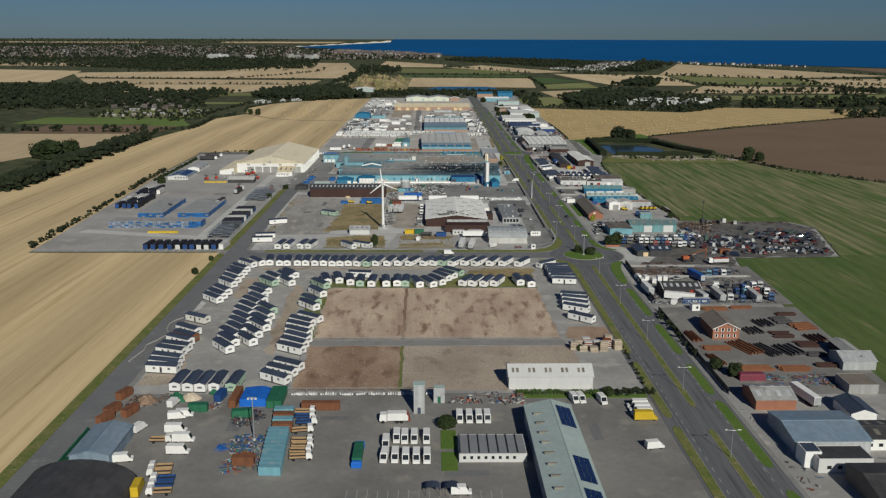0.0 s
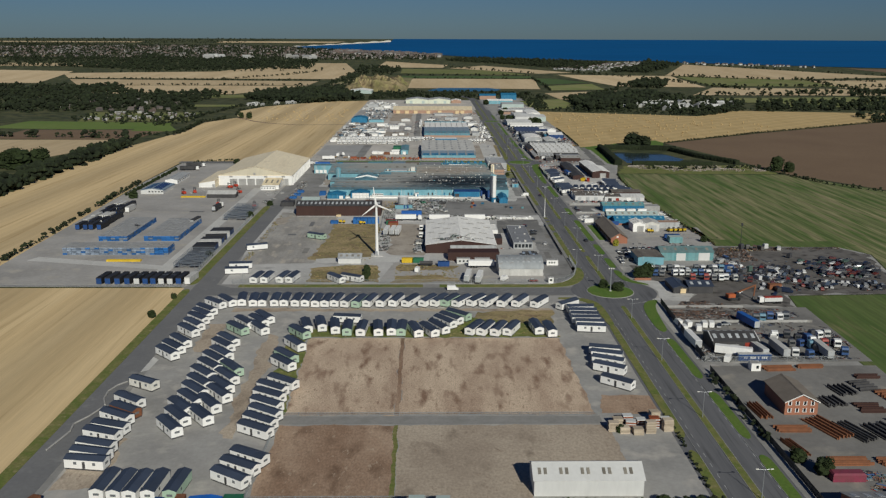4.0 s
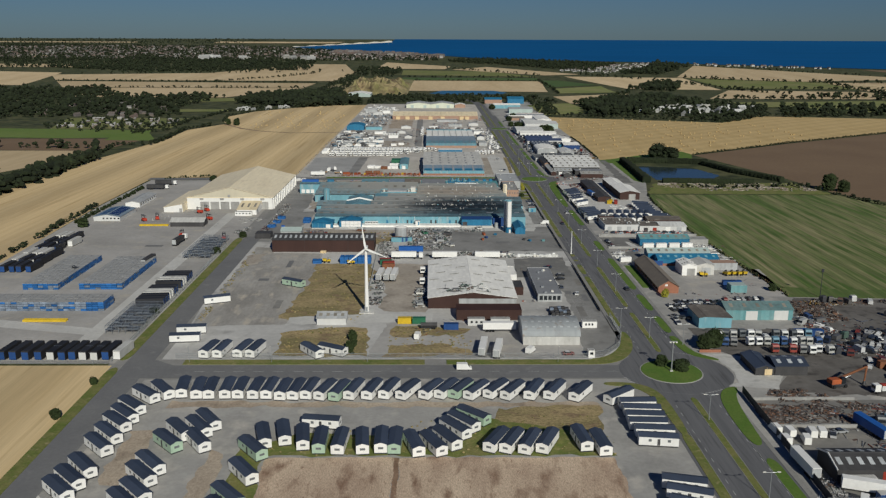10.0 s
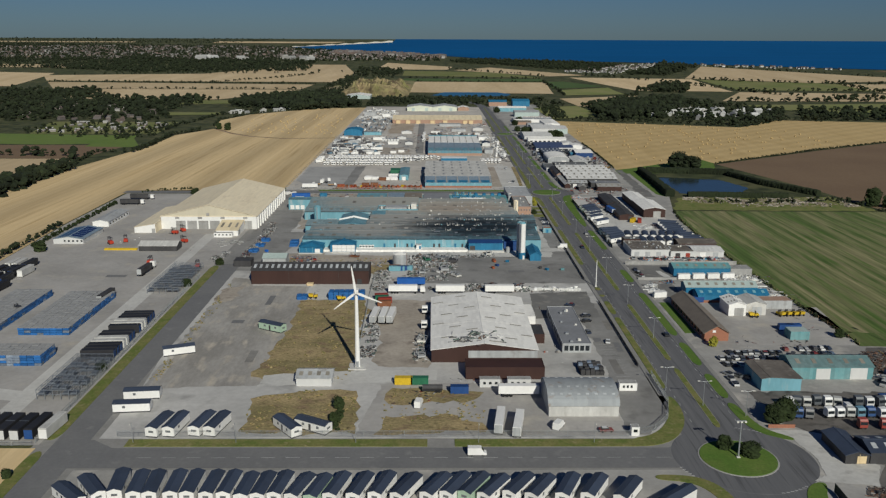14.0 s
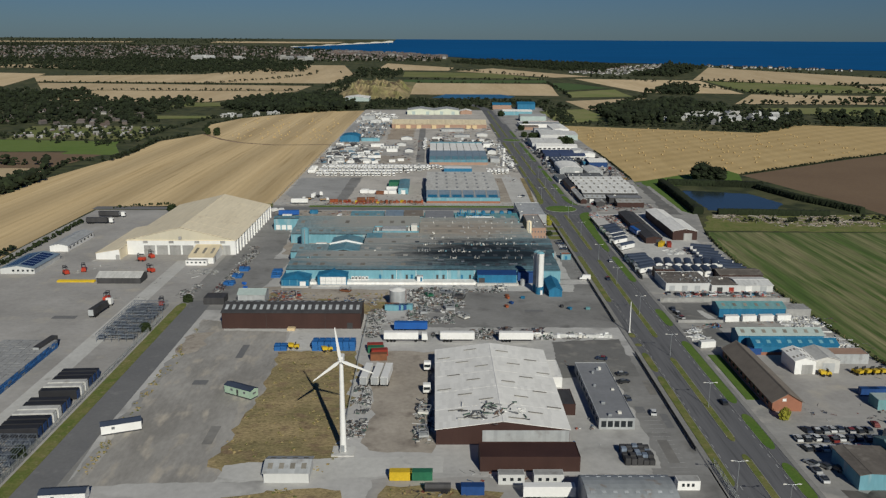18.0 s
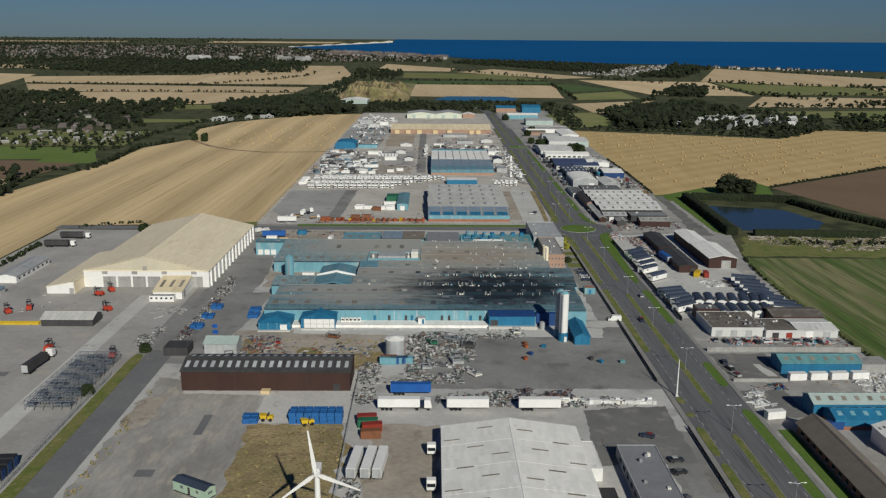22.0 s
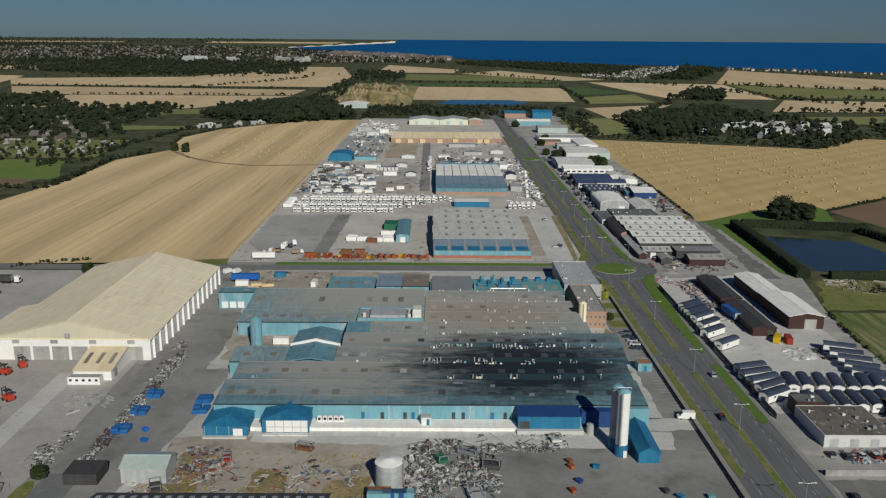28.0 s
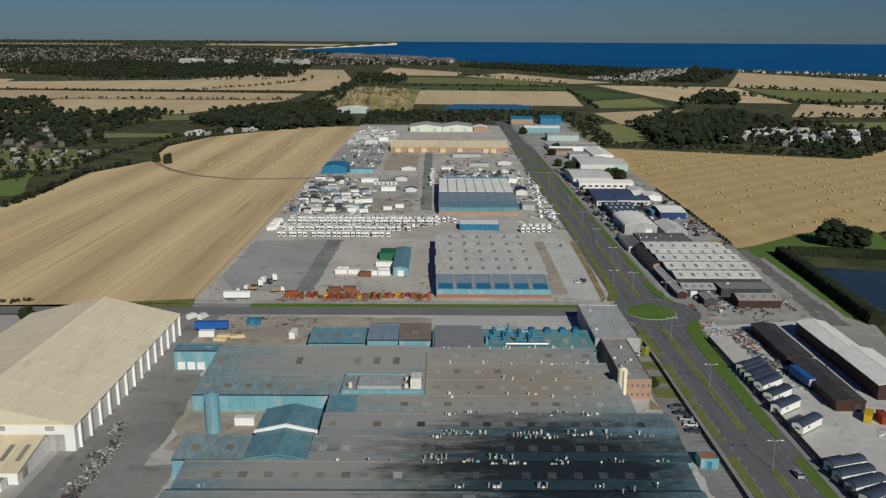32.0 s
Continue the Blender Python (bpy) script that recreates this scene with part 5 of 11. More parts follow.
def sea_end(x):
    return min(5000.0, 4229 + (x + 662) * 1.02) if x < -212 else 5000.0


s = Shape()
_xs = [-650, -560, -480, -400, -300, -215, -208] + list(range(-180, 6001, 60))
for x in _xs:
    a, b = shore(x), sea_end(x)
    s.v += [(x, a + (b - a) * j / 30, rise(a + (b - a) * j / 30) + 1.2) for j in range(31)]
for i in range(len(_xs) - 1):
    s.f += [(i * 31 + j, (i + 1) * 31 + j, (i + 1) * 31 + j + 1, i * 31 + j + 1) for j in range(30)]
setting("water", s, "sea", "deep blue sea with a sharp horizon", "sea")
s = Shape()
for i in range(24):
    x0, x1 = -660 + 18.7 * i, -660 + 18.7 * (i + 1)
    y0, y1 = 4229 + (x0 + 662) * 1.02, 4229 + (x1 + 662) * 1.02
    h0, h1 = 3 + 5.5 * i / 24 + 2 * math.sin(i * 1.7), 3 + 5.5 * (i + 1) / 24 + 2 * math.sin((i + 1) * 1.7)
    s.quad((x0, y0, rise(y0)), (x1, y1, rise(y1)), (x1, y1 + 8, rise(y1) + h1), (x0, y0 + 8, rise(y0) + h0))
setting("cliff", s, "cliff", "low pale chalk cliff along the headland", "cliff")


# ---- hedges, woods and the town, too many to count ----
def wood(name, pts, count, size, label, category="wood", seed=1, margin=0.0):
    """Trees scattered over a patch given by its corners."""
    rnd = random.Random(seed)
    xs, ys = [p[0] for p in pts], [p[1] for p in pts]
    rows = []
    while len(rows) < count:
        x, y = rnd.uniform(min(xs), max(xs)), rnd.uniform(min(ys), max(ys))
        inside = False
        for (x1, y1), (x2, y2) in zip(pts, pts[1:] + pts[:1]):
            if (y1 > y) != (y2 > y) and x < (x2 - x1) * (y - y1) / (y2 - y1) + x1:
                inside = not inside
        if inside:
            h = size * rnd.uniform(0.65, 1.25)
            rows.append((rnd.randrange(5), x, y, rise(y) - 0.15 * h, rnd.uniform(0, 6.28), h * 1.05, h * 1.05, h))
    ob = new(name, joined(name, CROWNS_FAR, rows, "leaf_far"))
    return tagged(ob, label, category, kind="stuff")


def hedge(pts, size, label, gap=0.8, width=0.0, seed=1, skip=0.0, name="hedge", mat="leaf_far"):
    rnd = random.Random(seed)
    rows = []
    for (x0, y0), (x1, y1) in zip(pts, pts[1:]):
        n = max(1, int(math.hypot(x1 - x0, y1 - y0) / (size * gap)))
        for i in range(n):
            if rnd.random() < skip:
                continue
            u = (i + rnd.random()) / n
            h = size * rnd.uniform(0.6, 1.3)
            x, y = x0 + (x1 - x0) * u + rnd.uniform(-width, width), y0 + (y1 - y0) * u + rnd.uniform(-width, width)
            rows.append((rnd.randrange(5), x, y, rise(y) - 0.12 * h, rnd.uniform(0, 6.28), h * 1.1, h * 1.1, h))
    ob = new(name, joined(name, CROWNS_FAR, rows, mat))
    return tagged(ob, label, "hedge", kind="stuff")


wood("tree_belt", [(-338, 640), (-322, 650), (-326, 1000), (-344, 1005), (-352, 830)], 330, 10, "dense dark belt of trees beside the stubble", seed=3)
wood("wood", [(-356, 1714), (-228, 1640), (-128, 1728), (-128, 1760), (-218, 2096), (-316, 1983), (-372, 1887)], 800, 13, "dense dark wood beyond the stubble", seed=4)
wood("wood", [(-900, 1350), (-520, 1470), (-378, 1457), (-433, 1600), (-420, 1900), (-620, 1900), (-760, 2180), (-900, 2150)], 1100, 12, "dark wooded village edge", seed=5)
wood("wood", [(-1500, 1500), (-900, 1400), (-900, 2150), (-1600, 2200)], 700, 13, "dark woods far off", seed=6)
wood("wood", [(-350, 1200), (-520, 1290), (-520, 1440), (-360, 1420), (-330, 1330)], 140, 6, "garden trees round the allotments", seed=7)
wood("wood", [(-1248, 2972), (-857, 2783), (-385, 2873), (-420, 3330), (-1131, 3480)], 2000, 11, "long dark wood before the town", seed=8)
wood("wood", [(-2400, 2950), (-1250, 2960), (-1200, 3450), (-2400, 3500)], 1100, 11, "dark woods before the town", seed=9)
wood("wood", [(-230, 2650), (-92, 2620), (-100, 2960), (-240, 3000)], 130, 11, "wood on the hill", seed=10)
wood("wood", [(-270, 2160), (-190, 2080), (-200, 2640), (-250, 2660)], 170, 8, "scrubby hillside wood", seed=11)
wood("wood", [(-120, 1735), (100, 1800), (180, 1830), (180, 1940), (-30, 1960), (-120, 1960)], 360, 8, "trees round the end of the estate", seed=12)
wood("wood", [(245, 1485), (337, 1515), (455, 1782), (482, 1943), (330, 1800), (270, 1727)], 520, 15, "dense dark wood beside the stubble", seed=13)
wood("wood", [(337, 1500), (422, 1400), (510, 1470), (590, 1680), (470, 1930), (455, 1782)], 260, 10, "trees round the holiday park", seed=14)
wood("wood", [(540, 1480), (900, 1500), (1000, 1680), (620, 1700)], 330, 11, "dark wood behind the holiday park", seed=15)
wood("wood", [(470, 2210), (574, 2409), (640, 2390), (560, 2150)], 170, 13, "small dark wood", seed=16)
wood("wood", [(560, 2770), (677, 2740), (880, 3120), (800, 3290), (700, 3000)], 230, 14, "dark wood by the coast", seed=17)
wood("wood", [(34, 3340), (481, 2900), (640, 3200), (500, 3330), (179, 3480)], 1200, 10, "coastal woods", seed=18)
wood("wood", [(760, 1950), (1300, 1900), (1300, 2040), (800, 2030)], 160, 10, "copse far off", seed=19)
wood("wood", [(640, 1290), (720, 1310), (860, 1400), (800, 1460), (660, 1400)], 120, 9, "trees at the field's corner", seed=20)
wood("wood", [(170, 1500), (200, 1510), (215, 1760), (180, 1800)], 90, 7, "bushes behind the works", seed=21)
wood("town_trees", [(-2400, 3350), (-420, 3330), (30, 3380), (34, 3650), (-770, 4280), (-2400, 4500)], 7400, 8.5, "trees among the houses of the town", seed=22)
wood("skyline_trees", [(-2600, 4500), (-1000, 4500), (-800, 4960), (-2600, 4960)], 900, 7, "dark trees along the skyline", seed=23)
for i, (pts, size, skip) in enumerate([
    ([(-560, 1096), (-362, 1080), (-335, 1010)], 9, 0.3), ([(-334, 1005), (-352, 1110), (-314, 1112), (-312, 1165), (-322, 1270), (-300, 1330)], 5, 0.1),
    ([(-374, 1227), (-350, 1340), (-345, 1405), (-334, 1548), (-286, 1635)], 5, 0.2), ([(-299, 1385), (-312, 1471), (-290, 1567), (-200, 1700)], 4, 0.35),
    ([(-225, 466), (-228, 560), (-232, 614), (-238, 760)], 3.6, 0.25), ([(-761, 2230), (-307, 2232)], 6, 0.45), ([(-985, 2445), (-300, 2400)], 6, 0.45),
    ([(-1098, 2675), (-234, 2835)], 9, 0.75), ([(-570, 2440), (-420, 2620), (-350, 2760)], 7, 0.35), ([(-603, 1895), (-417, 1890)], 8, 0.5),
    ([(268, 1038), (414, 1146), (673, 1314), (1000, 1440)], 2.2, 0.1), ([(309, 812), (327, 754), (378, 692), (700, 545)], 3, 0.15),
    ([(440, 2732), (610, 2529), (682, 2345), (777, 2028)], 9, 0.35), ([(710, 2617), (826, 2541), (1004, 2475), (1500, 2350)], 10, 0.35),
    ([(171, 1506), (238, 1474), (318, 1460), (370, 1423), (424, 1400)], 8, 0.1), ([(424, 1400), (520, 1500), (640, 1560)], 8, 0.2),
    ([(276, 2058), (289, 2240), (284, 2500)], 7, 0.5), ([(256, 1735), (300, 1824), (433, 2069), (470, 2225)], 8, 0.4), ([(180, 1830), (200, 1925), (231, 1772)], 8, 0.3),
    ([(560, 1895), (1000, 1895), (1500, 1980)], 9, 0.4), ([(720, 2240), (1150, 2235), (1700, 2090)], 9, 0.5), ([(640, 1555), (1100, 1610), (1500, 1700)], 9, 0.4),
    ([(163.5, 545), (160.2, 605), (158.4, 668), (158, 740), (160.4, 780), (164, 806)], 1.5, 0.45), ([(-84, 2610), (290, 2610)], 7, 0.6), ([(-50, 2500), (290, 2490)], 6, 0.6), ([(36, 3000), (330, 2690)], 8, 0.6),
    ([(860, 1560), (900, 1900)], 9, 0.4), ([(1000, 1900), (1020, 2150), (1050, 2460)], 9, 0.4), ([(1400, 2600), (900, 3150)], 8, 0.6),
]):
    hedge(pts, size, "uneven dark hedge with gaps along a field", seed=40 + i, skip=skip)


def clipped(pts, wide, high, label, seed):
    """A clipped hedge: a thick uneven wall of leaf along a line."""
    rnd, sh = random.Random(seed), Shape()
    for (x0, y0), (x1, y1) in zip(pts, pts[1:]):
        d = math.hypot(x1 - x0, y1 - y0)
        n, ux, uy = int(d / 1.1), (x1 - x0) / d, (y1 - y0) / d
        ring = [(-0.5, 0), (-0.52, 0.3), (-0.5, 0.62), (-0.4, 0.92), (-0.1, 1.0), (0.2, 1.0), (0.42, 0.9), (0.5, 0.6), (0.52, 0.3), (0.5, 0)]
        k = len(sh.v)
        for i in range(n + 1):
            for c, z in ring:
                j = rnd.gauss(0, 0.05)
                sh.v.append((x0 + ux * d * i / n - uy * wide * (c + j), y0 + uy * d * i / n + ux * wide * (c + j), max(0, high * (z + rnd.gauss(0, 0.035) * (z > 0)))))
        m = len(ring)
        sh.f += [(k + m * i + j, k + m * i + j + 1, k + m * (i + 1) + j + 1, k + m * (i + 1) + j) for i in range(n) for j in range(m - 1)]
        sh.f += [tuple(range(k, k + m)), tuple(range(k + m * n + m - 1, k + m * n - 1, -1))]
    ob = setting("hedge", sh, "leaf_far", label, "hedge")
    put_normals(ob.data)


clipped([(177, 864), (181, 930), (183, 984)], 6.5, 5.2, "thick clipped hedge along the pond", 90)
clipped([(188, 985), (225, 980), (262, 972)], 6, 5, "thick clipped hedge beyond the pond", 91)
clipped([(190, 863), (264, 858)], 4.5, 4.2, "clipped hedge before the pond", 92)
clipped([(256, 966), (268, 918), (292, 868)], 5, 4.6, "clipped hedge beside the pond", 93)
hedge([(200, 842), (240, 838), (300, 846), (310, 820)], 3.5, "straggling bushes on the spoil bank", 0.6, 4, 93, 0.3)
hedge([(28.5, 262.8), (57, 262.8)], 1.7, "low clipped green hedge beside the white shed", 0.3, 0.3, 97, mat="hedge_green")
hedge([(73, 268), (74, 300), (73.5, 318)], 1.2, "low dark straggling hedge beside the road", 0.8, 0.4, 100, 0.5)
hedge([(57, 262.6), (75, 262.6)], 2.2, "clipped green hedge beside the white shed", 0.35, 0.5, 94)
hedge([(163.6, 1006), (165.4, 1064), (166.6, 1108), (167.2, 1200)], 1.8, "dark low hedge along the field's edge", 0.7, 0.4, 131, 0.15)
hedge([(-228.4, 700), (-228, 726), (-228.6, 776), (-229, 832)], 2.6, "uneven green hedge at the yard's edge", 0.55, 0.5, 141, 0.08, mat="leaf")
hedge([(-226, 877), (-212, 886), (-190, 893)], 1.7, "weeds and low bushes behind the warehouse lane", 0.6, 1.6, 142, 0.2, mat="leaf")
hedge([(-31.4, 484), (-31.6, 467)], 2.2, "dark bushes along the yard fence", 0.6, 0.4, 143, 0.1, mat="leaf")
hedge([(99.0, 296), (98.6, 328), (98.4, 346)], 2.6, "straggling yellow-green bushes along the fence", 0.9, 0.6, 95, 0.3)

GABLE = (np.array([(-0.5, -0.5, 0), (0.5, -0.5, 0), (0.5, 0.5, 0), (-0.5, 0.5, 0), (-0.5, 0, 1), (0.5, 0, 1), (-0.5, 0, 1), (0.5, 0, 1)], float), np.array([(0, 1, 5, 4), (2, 3, 6, 7), (3, 0, 4, 6), (1, 2, 7, 5)]))


def houses(name, pts, count, size, label, seed, wall="house", roof="house_roof"):
    rnd = random.Random(seed)
    xs, ys = [p[0] for p in pts], [p[1] for p in pts]
    w, r = [], []
    while len(w) < count:
        x, y = rnd.uniform(min(xs), max(xs)), rnd.uniform(min(ys), max(ys))
        inside = False
        for (x1, y1), (x2, y2) in zip(pts, pts[1:] + pts[:1]):
            if (y1 > y) != (y2 > y) and x < (x2 - x1) * (y - y1) / (y2 - y1) + x1:
                inside = not inside
        if inside:
            a, b, h, t = size * rnd.uniform(0.8, 2.2), size * rnd.uniform(0.6, 0.9), size * rnd.uniform(0.45, 0.7), rnd.choice((0.1, 0.5, 1.7, 1.2))
            w.append((0, x, y, rise(y), t, a, b, h)), r.append((0, x, y, rise(y) + h, t, a * 1.05, b * 1.1, h * 0.6))
    tagged(new(name + "_walls", joined(name, [BOX], w, wall)), label + ", walls", "houses", kind="stuff")
    tagged(new(name + "_roofs", joined(name, [GABLE], r, roof)), label + ", roofs", "houses", kind="stuff")


houses("town_houses", [(-2000, 3420), (-420, 3380), (34, 3420), (34, 3640), (-400, 3900), (-770, 4280), (-1500, 4300), (-2200, 4100)], 1500, 7.0, "red-roofed brick houses of a seaside town", 1)
houses("seafront", [(-420, 3700), (-179, 3640), (36, 3520), (36, 3655), (-179, 3770), (-410, 3930)], 300, 12, "brick and pale buildings along the seafront", 2, "house", "house_roof")
houses("village_houses", [(-640, 1500), (-420, 1420), (-430, 1600), (-640, 1800)], 56, 5.6, "brick houses among trees", 3)
houses("allotment_sheds", [(-500, 1300), (-360, 1300), (-350, 1420), (-500, 1430)], 60, 3.4, "sheds and glasshouses on allotments", 4, "house", "grey_roof")
houses("holiday_park", [(322, 1532), (386, 1508), (474, 1512), (560, 1640), (477, 1690), (405, 1660)], 60, 8, "pale holiday homes among trees", 5, "pale_far", "pale_far")
houses("coast_caravans", [(387, 2880), (531, 2800), (830, 3250), (811, 3320), (621, 3180)], 210, 4.8, "pale caravans of a coastal park", 6, "pale_far", "house_roof")
houses("roadside_works", [(-330, 1570), (-280, 1600), (-200, 1690), (-230, 1690), (-310, 1620)], 16, 5, "pale sheds beside the wood", 7, "pale_far", "pale_far")
houses("coast_houses", [(900, 3150), (1310, 3000), (1312, 3060), (925, 3230)], 44, 7.5, "pale houses along the shore", 8, "pale_far", "house_roof")
houses("town_works", [(-900, 3330), (-420, 3330), (-420, 3420), (-900, 3430)], 14, 18, "long pale works buildings before the town", 9, "pale_far", "pale_far")

# straw bales
_r = random.Random(77)
s = Shape()
for k in range(250):
    x, y = _r.uniform(178, 470), _r.uniform(1040, 1440)
    if y < 1470 - max(0, x - 240) * 0.5 and y > 1050 + max(0, x - 245) * 0.72:
        a = _r.uniform(0, 3.14)
        s.tube((x, y, 0.75), (x + 1.4 * math.cos(a), y + 1.4 * math.sin(a), 0.75), 0.75, n=8)
for k in range(80):
    x, y = _r.uniform(-265, -130), _r.uniform(1290, 1560)
    s.tube((x, y, 0.7), (x + 1.3, y + 0.3, 0.7), 0.8, n=8)
clutter("straw_bale", s, "straw", "round straw bales scattered on the stubble", "bale")


# tufts of weeds on the rough ground
def tufts(label, pts, count, size, seed):
    rnd = random.Random(seed)
    xs, ys = [p[0] for p in pts], [p[1] for p in pts]
    rows = []
    while len(rows) < count:
        x, y = rnd.uniform(min(xs), max(xs)), rnd.uniform(min(ys), max(ys))
        inside = False
        for (x1, y1), (x2, y2) in zip(pts, pts[1:] + pts[:1]):
            if (y1 > y) != (y2 > y) and x < (x2 - x1) * (y - y1) / (y2 - y1) + x1:
                inside = not inside
        if inside and noise.noise((x * 0.12, y * 0.12, seed)) > -0.12:
            h = size * rnd.uniform(0.4, 1.4)
            rows.append((rnd.randrange(5), x, y, -0.2 * h, rnd.uniform(0, 6.28), h * 2.2, h * 2.2, h))
    return tagged(new("weeds", joined("weeds", CROWNS_FAR, rows, "weed")), label, "weeds", kind="stuff")


tufts("yellow-green tufts of weeds below the turbine", [(-66, 512), (-58, 505), (-31, 508), (-31, 600), (-62, 600), (-60, 575)], 190, 0.5, 1)
tufts("dry tufts of weeds beside the fence", [(-60, 466), (-26, 466), (-27, 497), (-40, 500), (-62, 492)], 200, 0.5, 2)
tufts("dry tufts of weeds among the trailers", [(-19, 466), (14, 467), (14, 499), (-18, 499)], 130, 0.45, 3)
tufts("dry tufts of weeds behind the brown shed", [(-86, 645), (-26, 645), (-25, 676), (-84, 676)], 170, 0.5, 4)
tufts("weeds along the caravan plots", [(-57, 388), (52, 388), (54, 420), (14, 414), (-40, 403)], 150, 0.4, 5)
tufts("weeds along the lane fence", [(-101, 500), (-97.5, 500), (-97, 626), (-101, 626)], 120, 0.5, 6)


# repaired tarmac
for k, (x, y, w, l) in enumerate(((64, 520, 3, 14), (69, 540, 2.4, 10), (62.5, 548, 3, 5), (70, 566, 2.6, 12), (63, 585, 3.4, 6), (40, 650, 8, 3), (-70, 530, 3, 12), (-84, 570, 5, 4), (-76, 600, 2.6, 14), (-150, 660, 4, 16), (-160, 640, 10, 4), (10, 210, 12, 3), (-25, 230, 3, 14), (-30, 245, 9, 2.4), (50, 235, 3, 12), (55, 215, 10, 3), (-60, 240, 4, 8))):
    patch("tarmac_patch", [(x - w / 2, y - l / 2), (x + w / 2, y - l / 2), (x + w / 2, y + l / 2), (x - w / 2, y + l / 2)], "asphalt" if k % 3 else "yard_near", "darker square of repaired tarmac", "tarmac", 0.056 + 0.001 * k)


# ---- buildings ----
def facing(rot, side):
    """The local side that a side of the world becomes when a building's ridge is turned."""
    return {0: {"S": "S", "N": "N", "E": "E", "W": "W"}, 90: {"S": "W", "E": "S", "N": "E", "W": "N"}}[rot][side]


def on_wall(w, l, side, u, wide, z0, z1, out=0.06, depth=0.12):
    """A panel on a wall of a house w by l round its middle: u runs along the wall."""
    if side in "SN":
        y = -l / 2 if side == "S" else l / 2
        k = -1 if side == "S" else 1
        a, b = sorted((y + k * out, y - k * depth))
        return Shape().box(u - wide / 2, u + wide / 2, a, b, z0, z1)
    x = w / 2 if side == "E" else -w / 2
    k = 1 if side == "E" else -1
    a, b = sorted((x + k * out, x - k * depth))
    return Shape().box(a, b, u - wide / 2, u + wide / 2, z0, z1)


def shed(label, x0, x1, y0, y1, eave, ridge, walls, roof, rot=0, doors=(), windows=(), lights=(0, 0), light_mat="rooflight", category="warehouse", name="shed", gable=None, over=0.35, shift=0.0, plinth=None, sheets=0):
    """A pitched hall, ridge along world y (rot 0) or world x (rot 90). Doors and windows: side, place along it in the world, width, foot, head, material."""
    cx, cy = (x0 + x1) / 2, (y0 + y1) / 2
    w, l = (x1 - x0, y1 - y0) if rot == 0 else (y1 - y0, x1 - x0)
    t = thing(name, label, category, pose(cx, cy, 0, 0, 0, rot))
    hw, hl, rx = w / 2, l / 2, shift
    part("wall", Shape().prism([(-hw, 0), (hw, 0), (hw, eave), (rx, ridge), (-hw, eave)], -hl, hl), walls, t)
    if gable:
        for y in (-hl - 0.04, hl - 0.02):
            part("gable", Shape().prism([(-hw, eave), (hw, eave), (rx, ridge)], y, y + 0.06), gable, t)
    if plinth:
        part("plinth", Shape().box(-hw - 0.05, hw + 0.05, -hl - 0.05, hl + 0.05, 0, plinth[1]), plinth[0], t)
    th = 0.16
    for k, name_ in ((-1, "roof_slope"), (1, "roof_slope")):
        run = abs(k * hw - rx)
        drop = (ridge - eave) / run * over
        a, b = (k * (hw + over), eave - drop + 0.03), (rx, ridge + 0.03)
        n = max(1, sheets)
        for i in range(n):
            ya, yb = -hl - over + (l + 2 * over) * i / n, -hl - over + (l + 2 * over) * (i + 1) / n - (0.0 if n == 1 else 0.12)
            part(name_ if n == 1 else "roof_panel", Shape().prism([a, b, (b[0], b[1] + th), (a[0], a[1] + th)] if k < 0 else [b, a, (a[0], a[1] + th), (b[0], b[1] + th)], ya, yb), roof, t)
        rows, cols = lights
        for i in range(cols):
            for j in range(rows):
                y = -hl + l * (i + 0.5) / cols
                u0, u1 = (j + 0.28) / rows, (j + 0.72) / rows
                p0, p1 = (k * hw + (rx - k * hw) * u0, eave + (ridge - eave) * u0 + th + 0.04), (k * hw + (rx - k * hw) * u1, eave + (ridge - eave) * u1 + th + 0.04)
                d = min(0.7, l / cols * 0.22)
                part("rooflight", Shape().prism([p0, p1, (p1[0], p1[1] + 0.05), (p0[0], p0[1] + 0.05)], y - d, y + d), light_mat, t)
    part("ridge_cap", Shape().prism([(rx - 0.35, ridge + 0.1), (rx + 0.35, ridge + 0.1), (rx, ridge + 0.3)], -hl - over, hl + over), roof, t)
    for side, u, wide, z0, z1, mat in doors:
        s = facing(rot, side)
        v = u - (cx if side in "SN" else cy)
        v = -v if rot == 90 and side in "SN" else v
        part("roller_door", on_wall(w, l, s, v, wide, z0, z1), mat, t)
    for side, u, wide, z0, z1, mat in windows:
        s = facing(rot, side)
        v = u - (cx if side in "SN" else cy)
        v = -v if rot == 90 and side in "SN" else v
        win = part("window", on_wall(w, l, s, v, wide, z0, z1, 0.07), mat, t)
        part("window_frame", on_wall(w, l, s, v, wide + 0.2, z0 - 0.1, z0, 0.1), "white", win)
    return t


